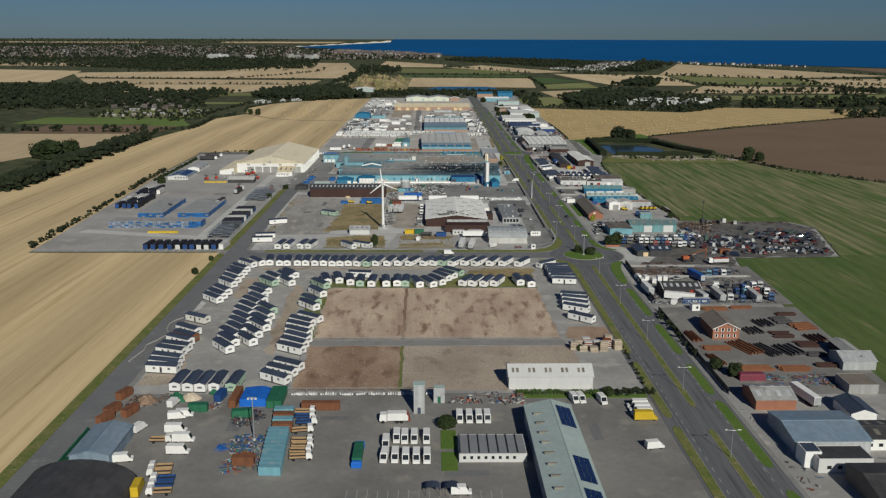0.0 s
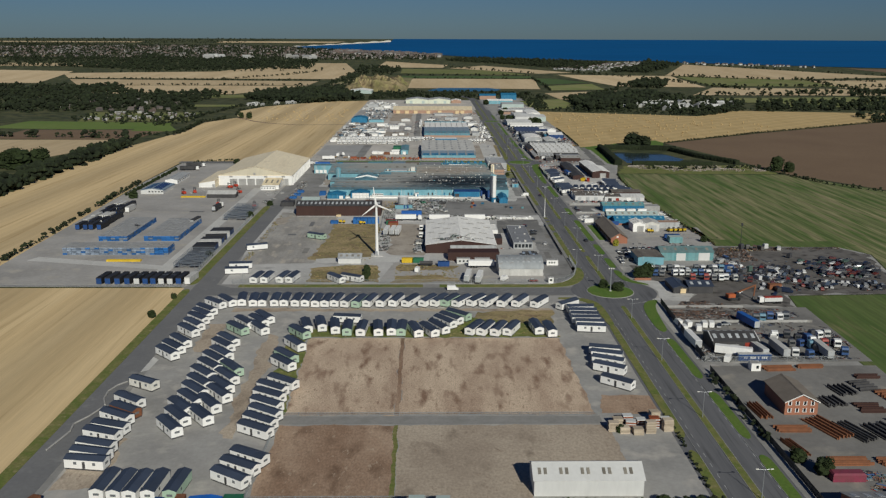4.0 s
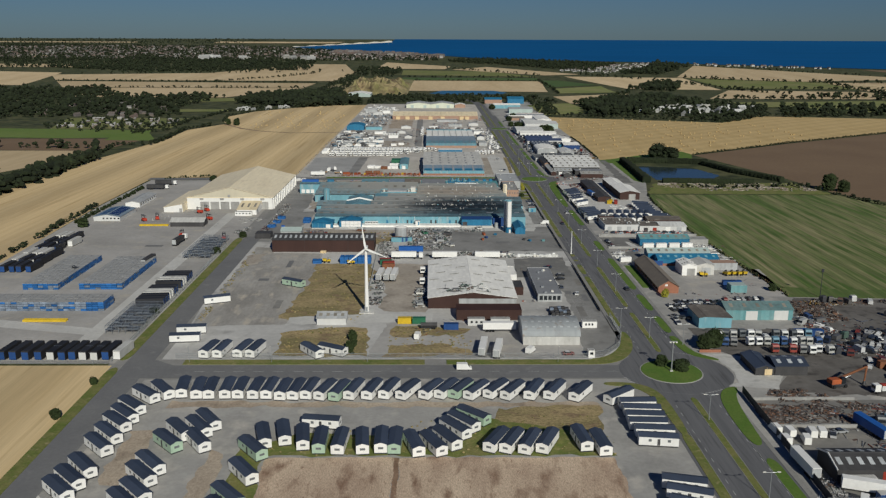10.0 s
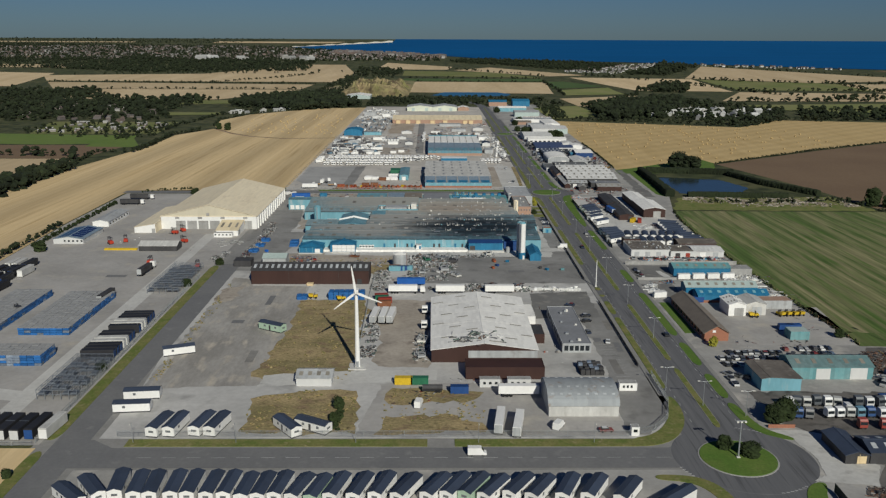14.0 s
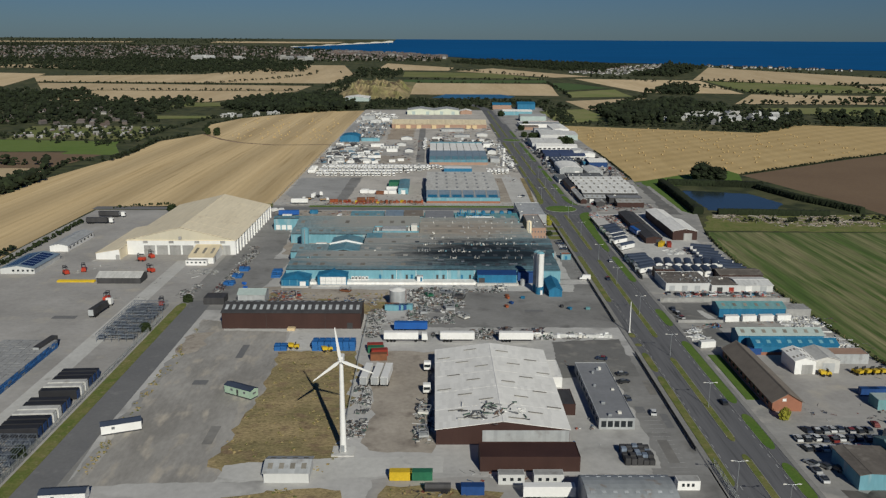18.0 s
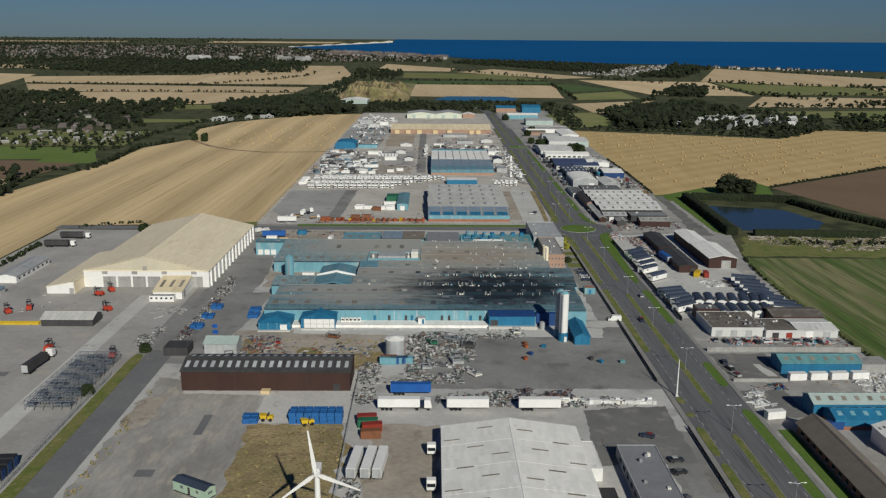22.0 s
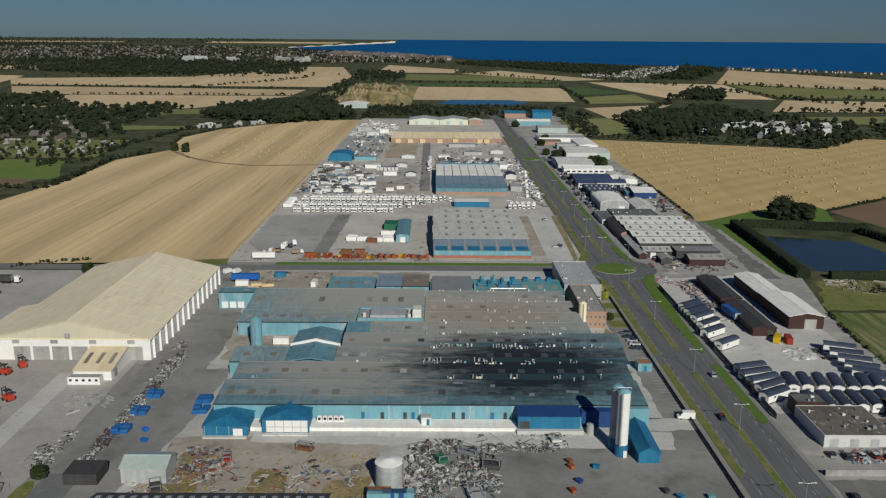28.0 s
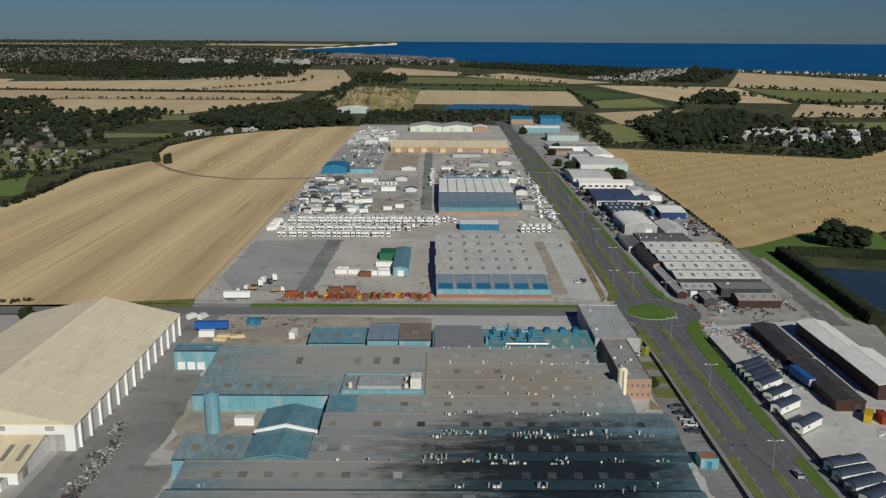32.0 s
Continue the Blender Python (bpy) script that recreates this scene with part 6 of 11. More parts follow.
def flat(label, x0, x1, y0, y1, h, walls, roof, parapet=0.4, doors=(), windows=(), category="building", name="building", roof_items=0, seed=1):
    """A flat-roofed building with a parapet."""
    cx, cy, w, l = (x0 + x1) / 2, (y0 + y1) / 2, x1 - x0, y1 - y0
    t = thing(name, label, category, pose(cx, cy, 0))
    part("wall", Shape().box(-w / 2, w / 2, -l / 2, l / 2, 0, h), walls, t)
    part("roof", Shape().box(-w / 2 + 0.15, w / 2 - 0.15, -l / 2 + 0.15, l / 2 - 0.15, h, h + 0.12), roof, t)
    for a in ((-w / 2, w / 2, -l / 2, -l / 2 + 0.2), (-w / 2, w / 2, l / 2 - 0.2, l / 2), (-w / 2, -w / 2 + 0.2, -l / 2 + 0.2, l / 2 - 0.2), (w / 2 - 0.2, w / 2, -l / 2 + 0.2, l / 2 - 0.2)):
        part("parapet", Shape().box(*a, h, h + parapet), walls, t)
    for side, u, wide, z0, z1, mat in doors:
        part("door", on_wall(w, l, side, u - (cx if side in "SN" else cy), wide, z0, z1), mat, t)
    for side, u, wide, z0, z1, mat in windows:
        part("window", on_wall(w, l, side, u - (cx if side in "SN" else cy), wide, z0, z1, 0.04), mat, t)
    rnd = random.Random(seed)
    for i in range(roof_items):
        x, y, d = rnd.uniform(-w / 2 + 1, w / 2 - 1), rnd.uniform(-l / 2 + 1, l / 2 - 1), rnd.uniform(0.25, 0.6)
        part("roof_vent", Shape().box(x - d, x + d, y - d, y + d, h + 0.1, h + rnd.uniform(0.5, 1.1), 0.08), "pale_mix" if i % 2 else "steel", t)
    return t


def arch_hall(label, x0, x1, y0, y1, eave, top, walls, roof, lights=0, doors=(), rot=0, name="arched_shed"):
    cx, cy = (x0 + x1) / 2, (y0 + y1) / 2
    w, l = (x1 - x0, y1 - y0) if rot == 0 else (y1 - y0, x1 - x0)
    t = thing(name, label, "warehouse", pose(cx, cy, 0, 0, 0, rot))
    n = 14
    arc = [(-w / 2 * math.cos(math.pi * i / n), eave + (top - eave) * math.sin(math.pi * i / n)) for i in range(n + 1)]
    part("wall", Shape().prism([(-w / 2, 0), (w / 2, 0)] + arc[::-1], -l / 2, l / 2), walls, t)
    outer = [(x * 1.015, z + 0.2) for x, z in arc]
    part("roof", Shape().prism(arc + outer[::-1], -l / 2 - 0.3, l / 2 + 0.3), roof, t)
    for i in range(lights):
        y = -l / 2 + l * (i + 0.5) / lights
        for k in (3, 5, 9, 11):
            a, b = outer[k], outer[k + 1]
            m = [(a[0] * 0.75 + b[0] * 0.25, a[1] * 0.75 + b[1] * 0.25), (a[0] * 0.35 + b[0] * 0.65, a[1] * 0.35 + b[1] * 0.65)]
            part("rooflight", Shape().prism([m[0], m[1], (m[1][0] * 1.004, m[1][1] + 0.06), (m[0][0] * 1.004, m[0][1] + 0.06)], y - 0.5, y + 0.5), "rooflight_pale", t)
    for side, u, wide, z0, z1, mat in doors:
        part("roller_door", on_wall(w, l, side, u - cx if rot == 0 else -(u - cx), wide, z0, z1), mat, t)
    return t


# cream distribution warehouse
_w = shed("large cream-roofed warehouse with white walls and grey roller doors", -171, -112, 748, 849, 8.2, 15.2, "white", "cream", gable="cream_dimmed",
          doors=[("S", x, 6, 0, 5.2, "grey_roof") for x in (-159, -152, -145, -138, -118)], windows=[("S", x, 2.6, 6.3, 7.7, "grey_roof") for x in (-161, -147, -133, -119)], over=0.6, sheets=6)
for k in range(14):
    part("pilaster", Shape().box(29.5, 30.3, -48 + 7.4 * k, -47.4 + 7.4 * k, 0, 8.0), "white", _w)
    if k < 13:
        part("side_panel", Shape().box(29.4, 29.62, -46.9 + 7.4 * k, -41.2 + 7.4 * k, 0.4, 6.6), "pale_mix" if k % 3 == 0 else "white", _w)
part("gable_vent", Shape().box(-1.2, 0.4, -51.3, -50.5, 8.6, 10.2, 0.1), "grey_roof", _w, "small grey vent box")
part("eave_band", Shape().box(-29.8, 29.8, -50.75, -50.55, 7.9, 8.3), "cream", _w)
shed("cream lean-to beside the warehouse", -184, -171.2, 737, 800, 3.4, 5.6, "white", "cream", shift=6.3, doors=[("S", -172.5, 2, 0, 2.6, "grey_roof")], category="lean-to", name="lean_to")
shed("cream-roofed loading porch of the warehouse", -132.5, -119.5, 729, 747.8, 3.4, 6.2, "white", "tan_roof", rot=90, shift=7, lights=(1, 3), doors=[("E", 733, 3, 0, 3, "grey_roof")], category="porch", name="porch")
flat("long white portable office beside the warehouse", -133, -122, 725, 728, 2.6, "white", "grey_roof", 0.1, windows=[("S", -132 + 2.2 * i, 0.9, 1.2, 2.0, "glass") for i in range(5)], category="cabin", name="portable_office")
shed("long white-roofed store with dark open side", -166, -145, 691, 701, 3, 4.6, "dark_sheet", "roof_pale", rot=90, category="shed")
shed("long white shed by the hedge", -216, -206, 754, 790, 3.2, 4.4, "white", "grey_sheet", windows=[("E", 757 + 5 * i, 2, 1.2, 2.2, "glass") for i in range(7)])
_o = shed("low white office with solar panels on its roof", -220.5, -203.5, 708, 738, 2.8, 4.2, "white_dull", "blue_grey", windows=[("S", -214 + 2.4 * i, 1.1, 1.2, 2.2, "glass") for i in range(5)], category="office", name="office")
for k in range(6):
    for a, b in ((0.6, 6.6), (-6.6, -0.6)):
        za, zb = 4.42 - abs(a) * 0.165, 4.42 - abs(b) * 0.165
        part("solar_panel", Shape().prism([(a, za), (b, zb), (b, zb + 0.1), (a, za + 0.1)], -12.4 + 4.2 * k, -9 + 4.2 * k), "solar", _o)
# brown long shed
shed("long dark brown steel shed with a black roof", -90, -33.5, 626, 642, 6.8, 8.8, "brown_sheet", "dark_sheet", rot=90, lights=(1, 20), light_mat="rooflight_pale", doors=[("S", -38, 2.2, 0, 2.6, "dark_sheet"), ("S", -72, 0.1, 0, 6.6, "dark_sheet"), ("S", -48, 0.1, 0, 6.6, "dark_sheet")])
shed("pale grey steel store shed", -91, -79, 659, 668, 4.4, 5.8, "grey_sheet", "pale_green", rot=90)
flat("dark green covered store", -106, -97, 658, 666, 3.0, "dark_sheet", "dark_sheet", 0.2, category="store", name="store")
# white-roofed recycling works
_w = shed("large white-roofed recycling works", -3, 36, 524, 589, 4.8, 7.4, "brown_sheet", "white_roof", sheets=5, doors=[("S", 22, 5, 0, 4.6, "grey_sheet")], name="recycling_works")
for i in range(22):
    k = -1 if i % 2 else 1
    y = -30 + 2.75 * i
    x = k * (4 + 3.2 * (i % 5))
    z = 7.4 - abs(x) / 19.5 * 2.6 + 0.3
    part("rooflight", Shape().prism([(x - 2.2, z + 0.12 * k * 2.2), (x + 2.2, z - 0.133 * 2.2 * k), (x + 2.2, z - 0.133 * 2.2 * k + 0.06), (x - 2.2, z + 0.133 * 2.2 * k + 0.06)], y, y + 0.55), "rooflight", _w)
part("front_panel", Shape().box(-6, 19.4, -32.66, -32.5, 0.2, 4.6), "grey_sheet", _w, "pale grey front sheeting")
flat("dark brown steel-clad front of the works", 9, 36.5, 508, 517, 4.2, "brown_sheet", "brown_sheet", 0.3, category="shed", name="shed")
flat("small brown side annexe of the works", 36.4, 41, 544, 556, 3.6, "brown_sheet", "dark_sheet", 0.2, category="annexe", name="annexe")
flat("white side annexe of the works", 36.4, 40, 566, 582, 3.6, "white", "white_roof", 0.2, category="annexe", name="annexe")
arch_hall("grey barrel-roofed steel store", 34, 56, 478, 497, 3.4, 7.6, "roof_pale", "steel_arch", lights=8, rot=90, doors=[("W", 52, 0, 0, 0.1, "grey_sheet")])
flat("long grey flat-roofed office building", 46.5, 57.5, 534, 580, 3.4, "grey_sheet", "office_roof", 0.3, windows=[("S", 48 + 2 * i, 1.5, 0.8, 2.8, "glass") for i in range(5)] + [("W", 538 + 4.5 * i, 2.5, 1.2, 2.6, "glass") for i in range(9)], category="office", name="office", roof_items=9, seed=3)
shed("small white steel store beside the lane", -49, -37, 502, 511, 2.9, 4.3, "white_dull", "grey_sheet", rot=90, lights=(1, 4))
flat("low white cabin by the gate", 60.5, 66.5, 498, 501, 2.6, "white", "grey_roof", 0.1, windows=[("S", 62 + 1.3 * i, 0.7, 1.1, 2.0, "glass") for i in range(3)], category="cabin", name="cabin")
for x0, x1, y0, y1 in ((13.5, 20.5, 501, 504), (23, 31, 501, 504)):
    flat("white portable cabin beside the brown shed", x0, x1, y0, y1, 2.8, "white_dull", "grey_roof", 0.1, windows=[("S", x0 + 1.6 + 2 * i, 0.9, 1.1, 2.0, "glass") for i in range(3)], category="cabin", name="cabin")
flat("small white security hut", 57, 59.4, 464.5, 467, 2.7, "white", "grey_roof", 0.1, windows=[("S", 58.2, 1.2, 1.2, 2.1, "glass")], category="hut", name="hut")

# the blue factory: one hall of many low spans
_worn, _soot = (0.31, 0.302, 0.28), (0.006, 0.01, 0.015)
_stain = ((22, 728, 7), (46, 34, 40))
M["factory_west"] = soot_roof("factory_roof_west", (0.135, 0.215, 0.245), _worn, _soot, ((-36, 724, 7), (46, 28, 60)), _stain, 0.95)
M["factory_mid"] = soot_roof("factory_roof_mid", (0.14, 0.195, 0.215), _worn, _soot, ((-14, 754, 7), (50, 26, 60)), _stain, 0.94)
M["factory_north"] = soot_roof("factory_roof_north", (0.23, 0.285, 0.295), (0.345, 0.315, 0.27), (0.26, 0.205, 0.16), ((8, 790, 7), (60, 34, 60)), ((16, 783, 7), (32, 18, 30)), 0.5)
M["factory_nw"] = soot_roof("factory_roof_nw", (0.2, 0.275, 0.295), (0.335, 0.325, 0.29), (0.28, 0.285, 0.27), ((-36, 806, 7), (44, 26, 60)), ((-56, 800, 7), (20, 8, 30)), 0.5)
M["factory_low"] = soot_roof("factory_roof_low", (0.125, 0.225, 0.265), (0.275, 0.28, 0.265), (0.012, 0.026, 0.038), ((-34, 732, 7), (44, 34, 60)), _stain, 0.9)
factory = thing("factory", "sprawling pale blue factory with grey soot-stained roofs", "factory", pose(0, 0, 0))
_spans = [(697, 717, -76, 58, "factory_west"), (717, 732, -75, 58, "factory_west"), (732, 747, -43, 60, "factory_mid"), (747, 762, -42, 61, "factory_mid"), (762, 775, -42, 52, "factory_north"), (775, 788, -12, 51, "factory_north"), (788, 803, -12, 50, "factory_north"), (803, 818, -12, 48, "factory_north")]
_r = random.Random(5)


def span(y0, y1, x0, x1, mat, eave=5.7, ridge=6.8):
    """One bay of the hall: a long slope to the south and a short one to the north."""
    m, t = y0 + (y1 - y0) * 0.84, 0.14
    part("wall", Shape().prism([(y0, 0), (y0, eave), (m, ridge), (y1, eave), (y1, 0)], x0, x1, "x"), "blue_pale", factory)
    n = max(2, int((x1 - x0) / 26))
    q, zq = y0 + (m - y0) * 0.34, eave + (ridge - eave) * 0.34
    slopes = [(y0 - 0.1, m, eave, ridge, mat), (m, y1 - 0.15, ridge, eave, mat)]
    if mat in ("factory_west", "factory_mid"):
        slopes = [(y0 - 0.1, q - 0.06, eave, zq, "factory_low"), (q, m, zq, ridge, mat), (m, y1 - 0.15, ridge, eave, mat)]
    for a, b, za, zb, sheet in slopes:
        for i in range(n):
            u0, u1 = x0 - 0.2 + (x1 - x0 + 0.4) * i / n, x0 - 0.2 + (x1 - x0 + 0.4) * (i + 1) / n - 0.05
            part("roof_panel", Shape().prism([(a, za + 0.02), (a, za + t), (b, zb + t), (b, zb + 0.02)], u0, u1, "x"), sheet, factory)
    part("gutter", Shape().box(x0, x1, y0 - 0.4, y0 - 0.05, eave - 0.05, eave + 0.18), "dark_steel", factory)
    part("ridge_cap", Shape().box(x0, x1, m - 0.3, m + 0.3, ridge + 0.08, ridge + 0.22), mat, factory)
    k = int((x1 - x0) / 6.4)
    for i in range(k):
        x = x0 + (i + 0.5) * (x1 - x0) / k
        if _r.random() < 0.12:
            continue
        a, b = y0 + (m - y0) * 0.38, y0 + (m - y0) * 0.60
        za, zb = eave + (ridge - eave) * 0.38 + t + 0.02, eave + (ridge - eave) * 0.60 + t + 0.02
        part("rooflight", Shape().prism([(a, za), (a, za + 0.03), (b, zb + 0.03), (b, zb)], x - 1.15, x + 1.15, "x"), "rooflight_dark" if x > -14 and y0 < 760 else ("rooflight_worn" if _r.random() < (0.7 if x > -12 else 0.25) else "rooflight"), factory)


for y0, y1, x0, x1, mat in _spans:
    span(y0, y1, x0, x1, mat)
span(732.3, 747, -79.5, -60.5, "factory_nw")
span(776, 790, -86.5, -12.5, "factory_nw", 5.4, 6.7)
span(790.1, 818, -86.5, -12.5, "factory_nw", 5.9, 8.2)
span(810, 817, -102.5, -87, "blue_roof", 7.4, 7.7)
span(818, 842, -10, 50, "teal", 4.8, 5.4)
span(826, 842, -57, -36, "blue_roof", 4.6, 6.2)
span(828, 848, -35, -23.5, "blue_grey", 5.2, 5.7)
span(828, 848, -23, -11, "tile_roof", 5.2, 5.5)
for y0, y1, e, r in ((732.5, 748.8, 6.0, 7.4), (748.9, 763.5, 6.4, 8.2)):
    for x0, x1, a, b in ((-60.2, -51.7, e, r), (-51.65, -43.2, r, e)):
        part("monitor_roof", Shape().prism([(x0, a - 0.5), (x1, b - 0.5), (x1, b), (x0, a)], y0, y1), "blue_roof", factory, "blue-grey raised roof")
    part("monitor_wall", Shape().box(-59.8, -43.6, y0 + 0.2, y1, 0, e - 0.4), "blue_pale", factory)
part("monitor_trim", Shape().prism([(-60.8, 5.7), (-51.7, 7.6), (-42.6, 5.7), (-42.6, 6.6), (-51.7, 8.6), (-60.8, 6.6)], 748.2, 748.85), "white", factory, "white gable trim")
part("flat_roof", Shape().box(-9.5, 9, 819, 844, 5.5, 5.75), "office_roof", factory, "dark felt flat roof")
for x0, x1, y0, y1 in ((-39, -38.5, 775.8, 790), (-38.5, -12.6, 789.4, 790), (-38.5, -12.6, 775.8, 776.4)):
    part("roof_well", Shape().box(x0, x1, y0, y1, 5.2, 7.3), "blue_pale", factory, "pale blue roof upstand")
part("roof_well_floor", Shape().box(-38.5, -12.6, 776.4, 789.4, 5.3, 6.8), "grey_roof", factory)
part("flat_roof", Shape().box(-34, -20, 777.4, 787, 6.7, 8.0, 0.1), "grey_sheet", factory, "pale grey flat roof box")
for x, y, h in ((-36.4, 779, 1.8), (-18.4, 779, 1.4), (-18.2, 784, 1.6), (-16.5, 787, 1.2)):
    part("roof_unit", Shape().tube((x, y, 6.7), (x, y, 6.8 + h), 0.7, n=8), "pale_mix", factory)
part("roof_sheet", Shape().prism([(762.1, 5.86), (762.1, 5.91), (772.8, 7.0), (772.8, 6.95)], -42, -33.2, "x"), "blue_roof", factory, "blue painted roof sheets")
part("lift_housing", Shape().box(-17, -13.5, 778, 784, 5.6, 10.2, 0.2), "pale_mix", factory, "pale plant housing on the roof")
part("loading_plinth", Shape().box(-66, 17, 690.5, 696.8, 0, 1.1), "white_roof", factory, "whitewashed loading plinth")
part("loading_plinth", Shape().box(17, 37, 688.5, 694.9, 0, 1.2), "concrete_pale", factory, "pale concrete loading plinth")
for x0, x1, y0, y1, e, r, front in ((-76.5, -63.5, 686.5, 699, 3.6, 5.0, "blue"), (-59.5, -45.6, 688.5, 699.5, 4.8, 6.0, "white")):
    t = thing("loading_porch", "bright blue low-roofed loading porch of the factory", "porch", pose((x0 + x1) / 2, y0, 0))
    w, l = (x1 - x0) / 2, y1 - y0
    part("wall", Shape().box(-w, w, 0, l, 0, e), "blue", t)
    part("roof", Shape().add([(-w - 0.4, -0.4, e), (w + 0.4, -0.4, e), (w + 0.4, l, e), (-w - 0.4, l, e), (0, l * 0.4, r), (0, l, r)], [(0, 1, 4), (1, 2, 5, 4), (3, 0, 4, 5), (3, 2, 1, 0), (2, 3, 5)]), "blue", t)
    if front == "white":
        part("front_panel", Shape().box(-w + 1.2, w - 0.3, -0.12, 0, 0.6, e - 0.5), "white", t, "white front panels")
        for k in range(5):
            part("front_post", Shape().box(-w + 1.2 + 2.6 * k, -w + 1.35 + 2.6 * k, -0.2, 0, 0, e - 0.4), "grey_sheet", t)
        part("mid_rail", Shape().box(-w + 1.2, w - 0.3, -0.18, -0.1, 2.2, 2.35), "grey_sheet", t)
    else:
        part("roller_door", Shape().box(w - 4.2, w - 1.4, -0.12, 0, 0.1, 2.6), "white", t, "white roller door")
        for k in range(3):
            part("front_post", Shape().box(-w + 0.3 + 3.6 * k, -w + 0.5 + 3.6 * k, -0.12, 0, 0, e - 0.1), "blue_pale", t)
    part("step", Shape().box(-w, w, -1.6, -0.25, 0, 0.5), "concrete_pale", t, "pale concrete step")
t = thing("loading_dock", "bright blue loading dock box with a doorway painted dark", "loading dock", pose(26.8, 690, 0))
part("wall", Shape().box(-9.4, 9.4, 0, 6.9, 0, 5.2), "blue", t), part("roof", Shape().prism([(-0.3, 5.2), (6.9, 5.7), (6.9, 5.85), (-0.3, 5.35)], -9.6, 9.6, "x"), "blue_dark", t)
# Dark panel on the solid wall, coloured for the shade of an opening.
part("doorway", Shape().box(-9.0, -6.0, -0.06, 0, 1.0, 3.6), "dark_sheet", t, "dark panel painted as the shade of a doorway"), part("corner_trim", Shape().box(9.2, 9.5, -0.1, 6.9, 0, 5.2), "blue_pale", t)
for i in range(5):
    t = thing("condenser", "white cooling condenser on the factory plinth", "condenser", pose(-43.2 + 1.7 * i, 695.2, 1.1), "condensers in a row")
    part("casing", Shape().box(-0.7, 0.7, -0.6, 0.6, 0, 1.7, 0.1), "white", t), part("fan_grille", Shape().tube((0, -0.62, 0.95), (0, -0.58, 0.95), 0.5, n=12), "dark_steel", t)
t = thing("kiosk", "small white kiosk with a blue door on the plinth", "kiosk", pose(-10.5, 693.6, 1.1))
part("wall", Shape().box(-1.4, 1.4, -1.2, 1.2, 0, 2.4), "white", t), part("roof", Shape().box(-1.6, 1.6, -1.4, 1.4, 2.4, 2.6), "grey_sheet", t), part("door", Shape().box(0.2, 1.1, -1.28, -1.2, 0, 2.0), "blue", t)
for i, x in enumerate((-30, -24, -17, -14.5, -2, 1, 10, 14)):
    part("wall_door", Shape().box(x - 0.5, x + 0.5, 696.75, 696.99, 1.1, 3.2), "blue" if i % 3 == 0 else "dark_sheet", factory)
    if i % 2:
        part("downpipe", Shape().tube((x + 2, 696.85, 1.1), (x + 2, 696.85, 5.7), 0.1, n=6), "white", factory)
part("end_wall", Shape().box(37, 47, 693.5, 697.5, 0, 5.2), "blue_dark", factory, "dark blue recessed end wall"), part("end_wall", Shape().box(47.2, 58, 694.8, 697.2, 0, 5.6), "blue_pale", factory)
t = thing("tank", "small grey cylindrical tank beside the dock", "tank", pose(39.2, 689.5, 0))
part("shell", Shape().tube((0, 0, 0), (0, 0, 3), 1.3, n=16), "grey_sheet", t), part("lid", Shape().tube((0, 0, 3), (0, 0, 3.3), 1.35, 0.4, n=16), "grey_sheet", t)
flat("small kiosk with a rust-red roof and blue walls", 65, 70, 739, 744, 2.8, "blue_pale", "brick", 0.2, category="kiosk", name="kiosk", doors=[("S", 67.5, 1.2, 0, 2.1, "blue")])
shed("blue steel annexe by the silos", 49.4, 55.4, 671, 690, 3.2, 4.8, "blue", "blue", category="annexe", name="annexe")
for i in range(3):
    part("dock_door", Shape().box(-101.3 + 3.5 * i, -98.6 + 3.5 * i, 809.7, 809.98, 0.4, 3.2), "white", factory)
for i in range(84):
    y0, y1, x0, x1, mat = _r.choice(_spans[1:4] if i % 3 else _spans)
    x, y = _r.uniform(max(x0, -12), x1 - 6) if i % 5 else _r.uniform(x0 + 2, x1 - 4), _r.choice((y0 + 0.9, y1 - 2.0, y1 - 2.6, y1 - 3.4))
    z = 5.7 if y < (y0 + y1) / 2 else 6.4
    for j in range(_r.choice((1, 1, 2, 3, 4)) if y0 < 760 else 1):
        px_, h = x + j * _r.uniform(0.9, 1.5), _r.uniform(0.7, 1.7)
        if _r.random() < 0.65:
            part("roof_vent", Shape().tube((px_, y, z), (px_, y, z + h), 0.2, n=6).tube((px_, y, z + h), (px_, y, z + h + 0.3), 0.4, 0.15, n=6), "pale_far" if _r.random() < 0.7 else "steel", factory)
        else:
            part("roof_vent", Shape().box(px_ - 0.4, px_ + 0.4, y - 0.35, y + 0.35, z, z + h * 0.7, 0.12), "pale_mix" if _r.random() < 0.7 else "blue_pale", factory)
for i in range(34):
    y0, y1, x0, x1, mat = _r.choice(_spans[3:])
    x, y, h = _r.uniform(max(x0, -10), x1 - 3), _r.choice((y0 + 1.0, y1 - 2.4, y1 - 3.0)), _r.uniform(0.6, 1.5)
    z = 5.7 if y < (y0 + y1) / 2 else 6.4
    part("roof_vent", Shape().tube((x, y, z), (x, y, z + h), 0.28, n=6).tube((x, y, z + h), (x, y, z + h + 0.35), 0.5, 0.2, n=6), "pale_mix", factory)
for x, y, w in ((-2, 711, 3.2), (34, 705, 4), (52, 705, 3), (10, 709, 1.6), (22, 703, 1.8), (16, 700.5, 1.2)):
    z = 5.7 + (y - 697) / 16.8 * 1.1 + 0.16
    part("bare_sheet", Shape().prism([(y, z), (y, z + 0.03), (y + 1.6, z + 0.135), (y + 1.6, z + 0.105)], x, x + w, "x"), "steel", factory, "bare replaced roof sheet")
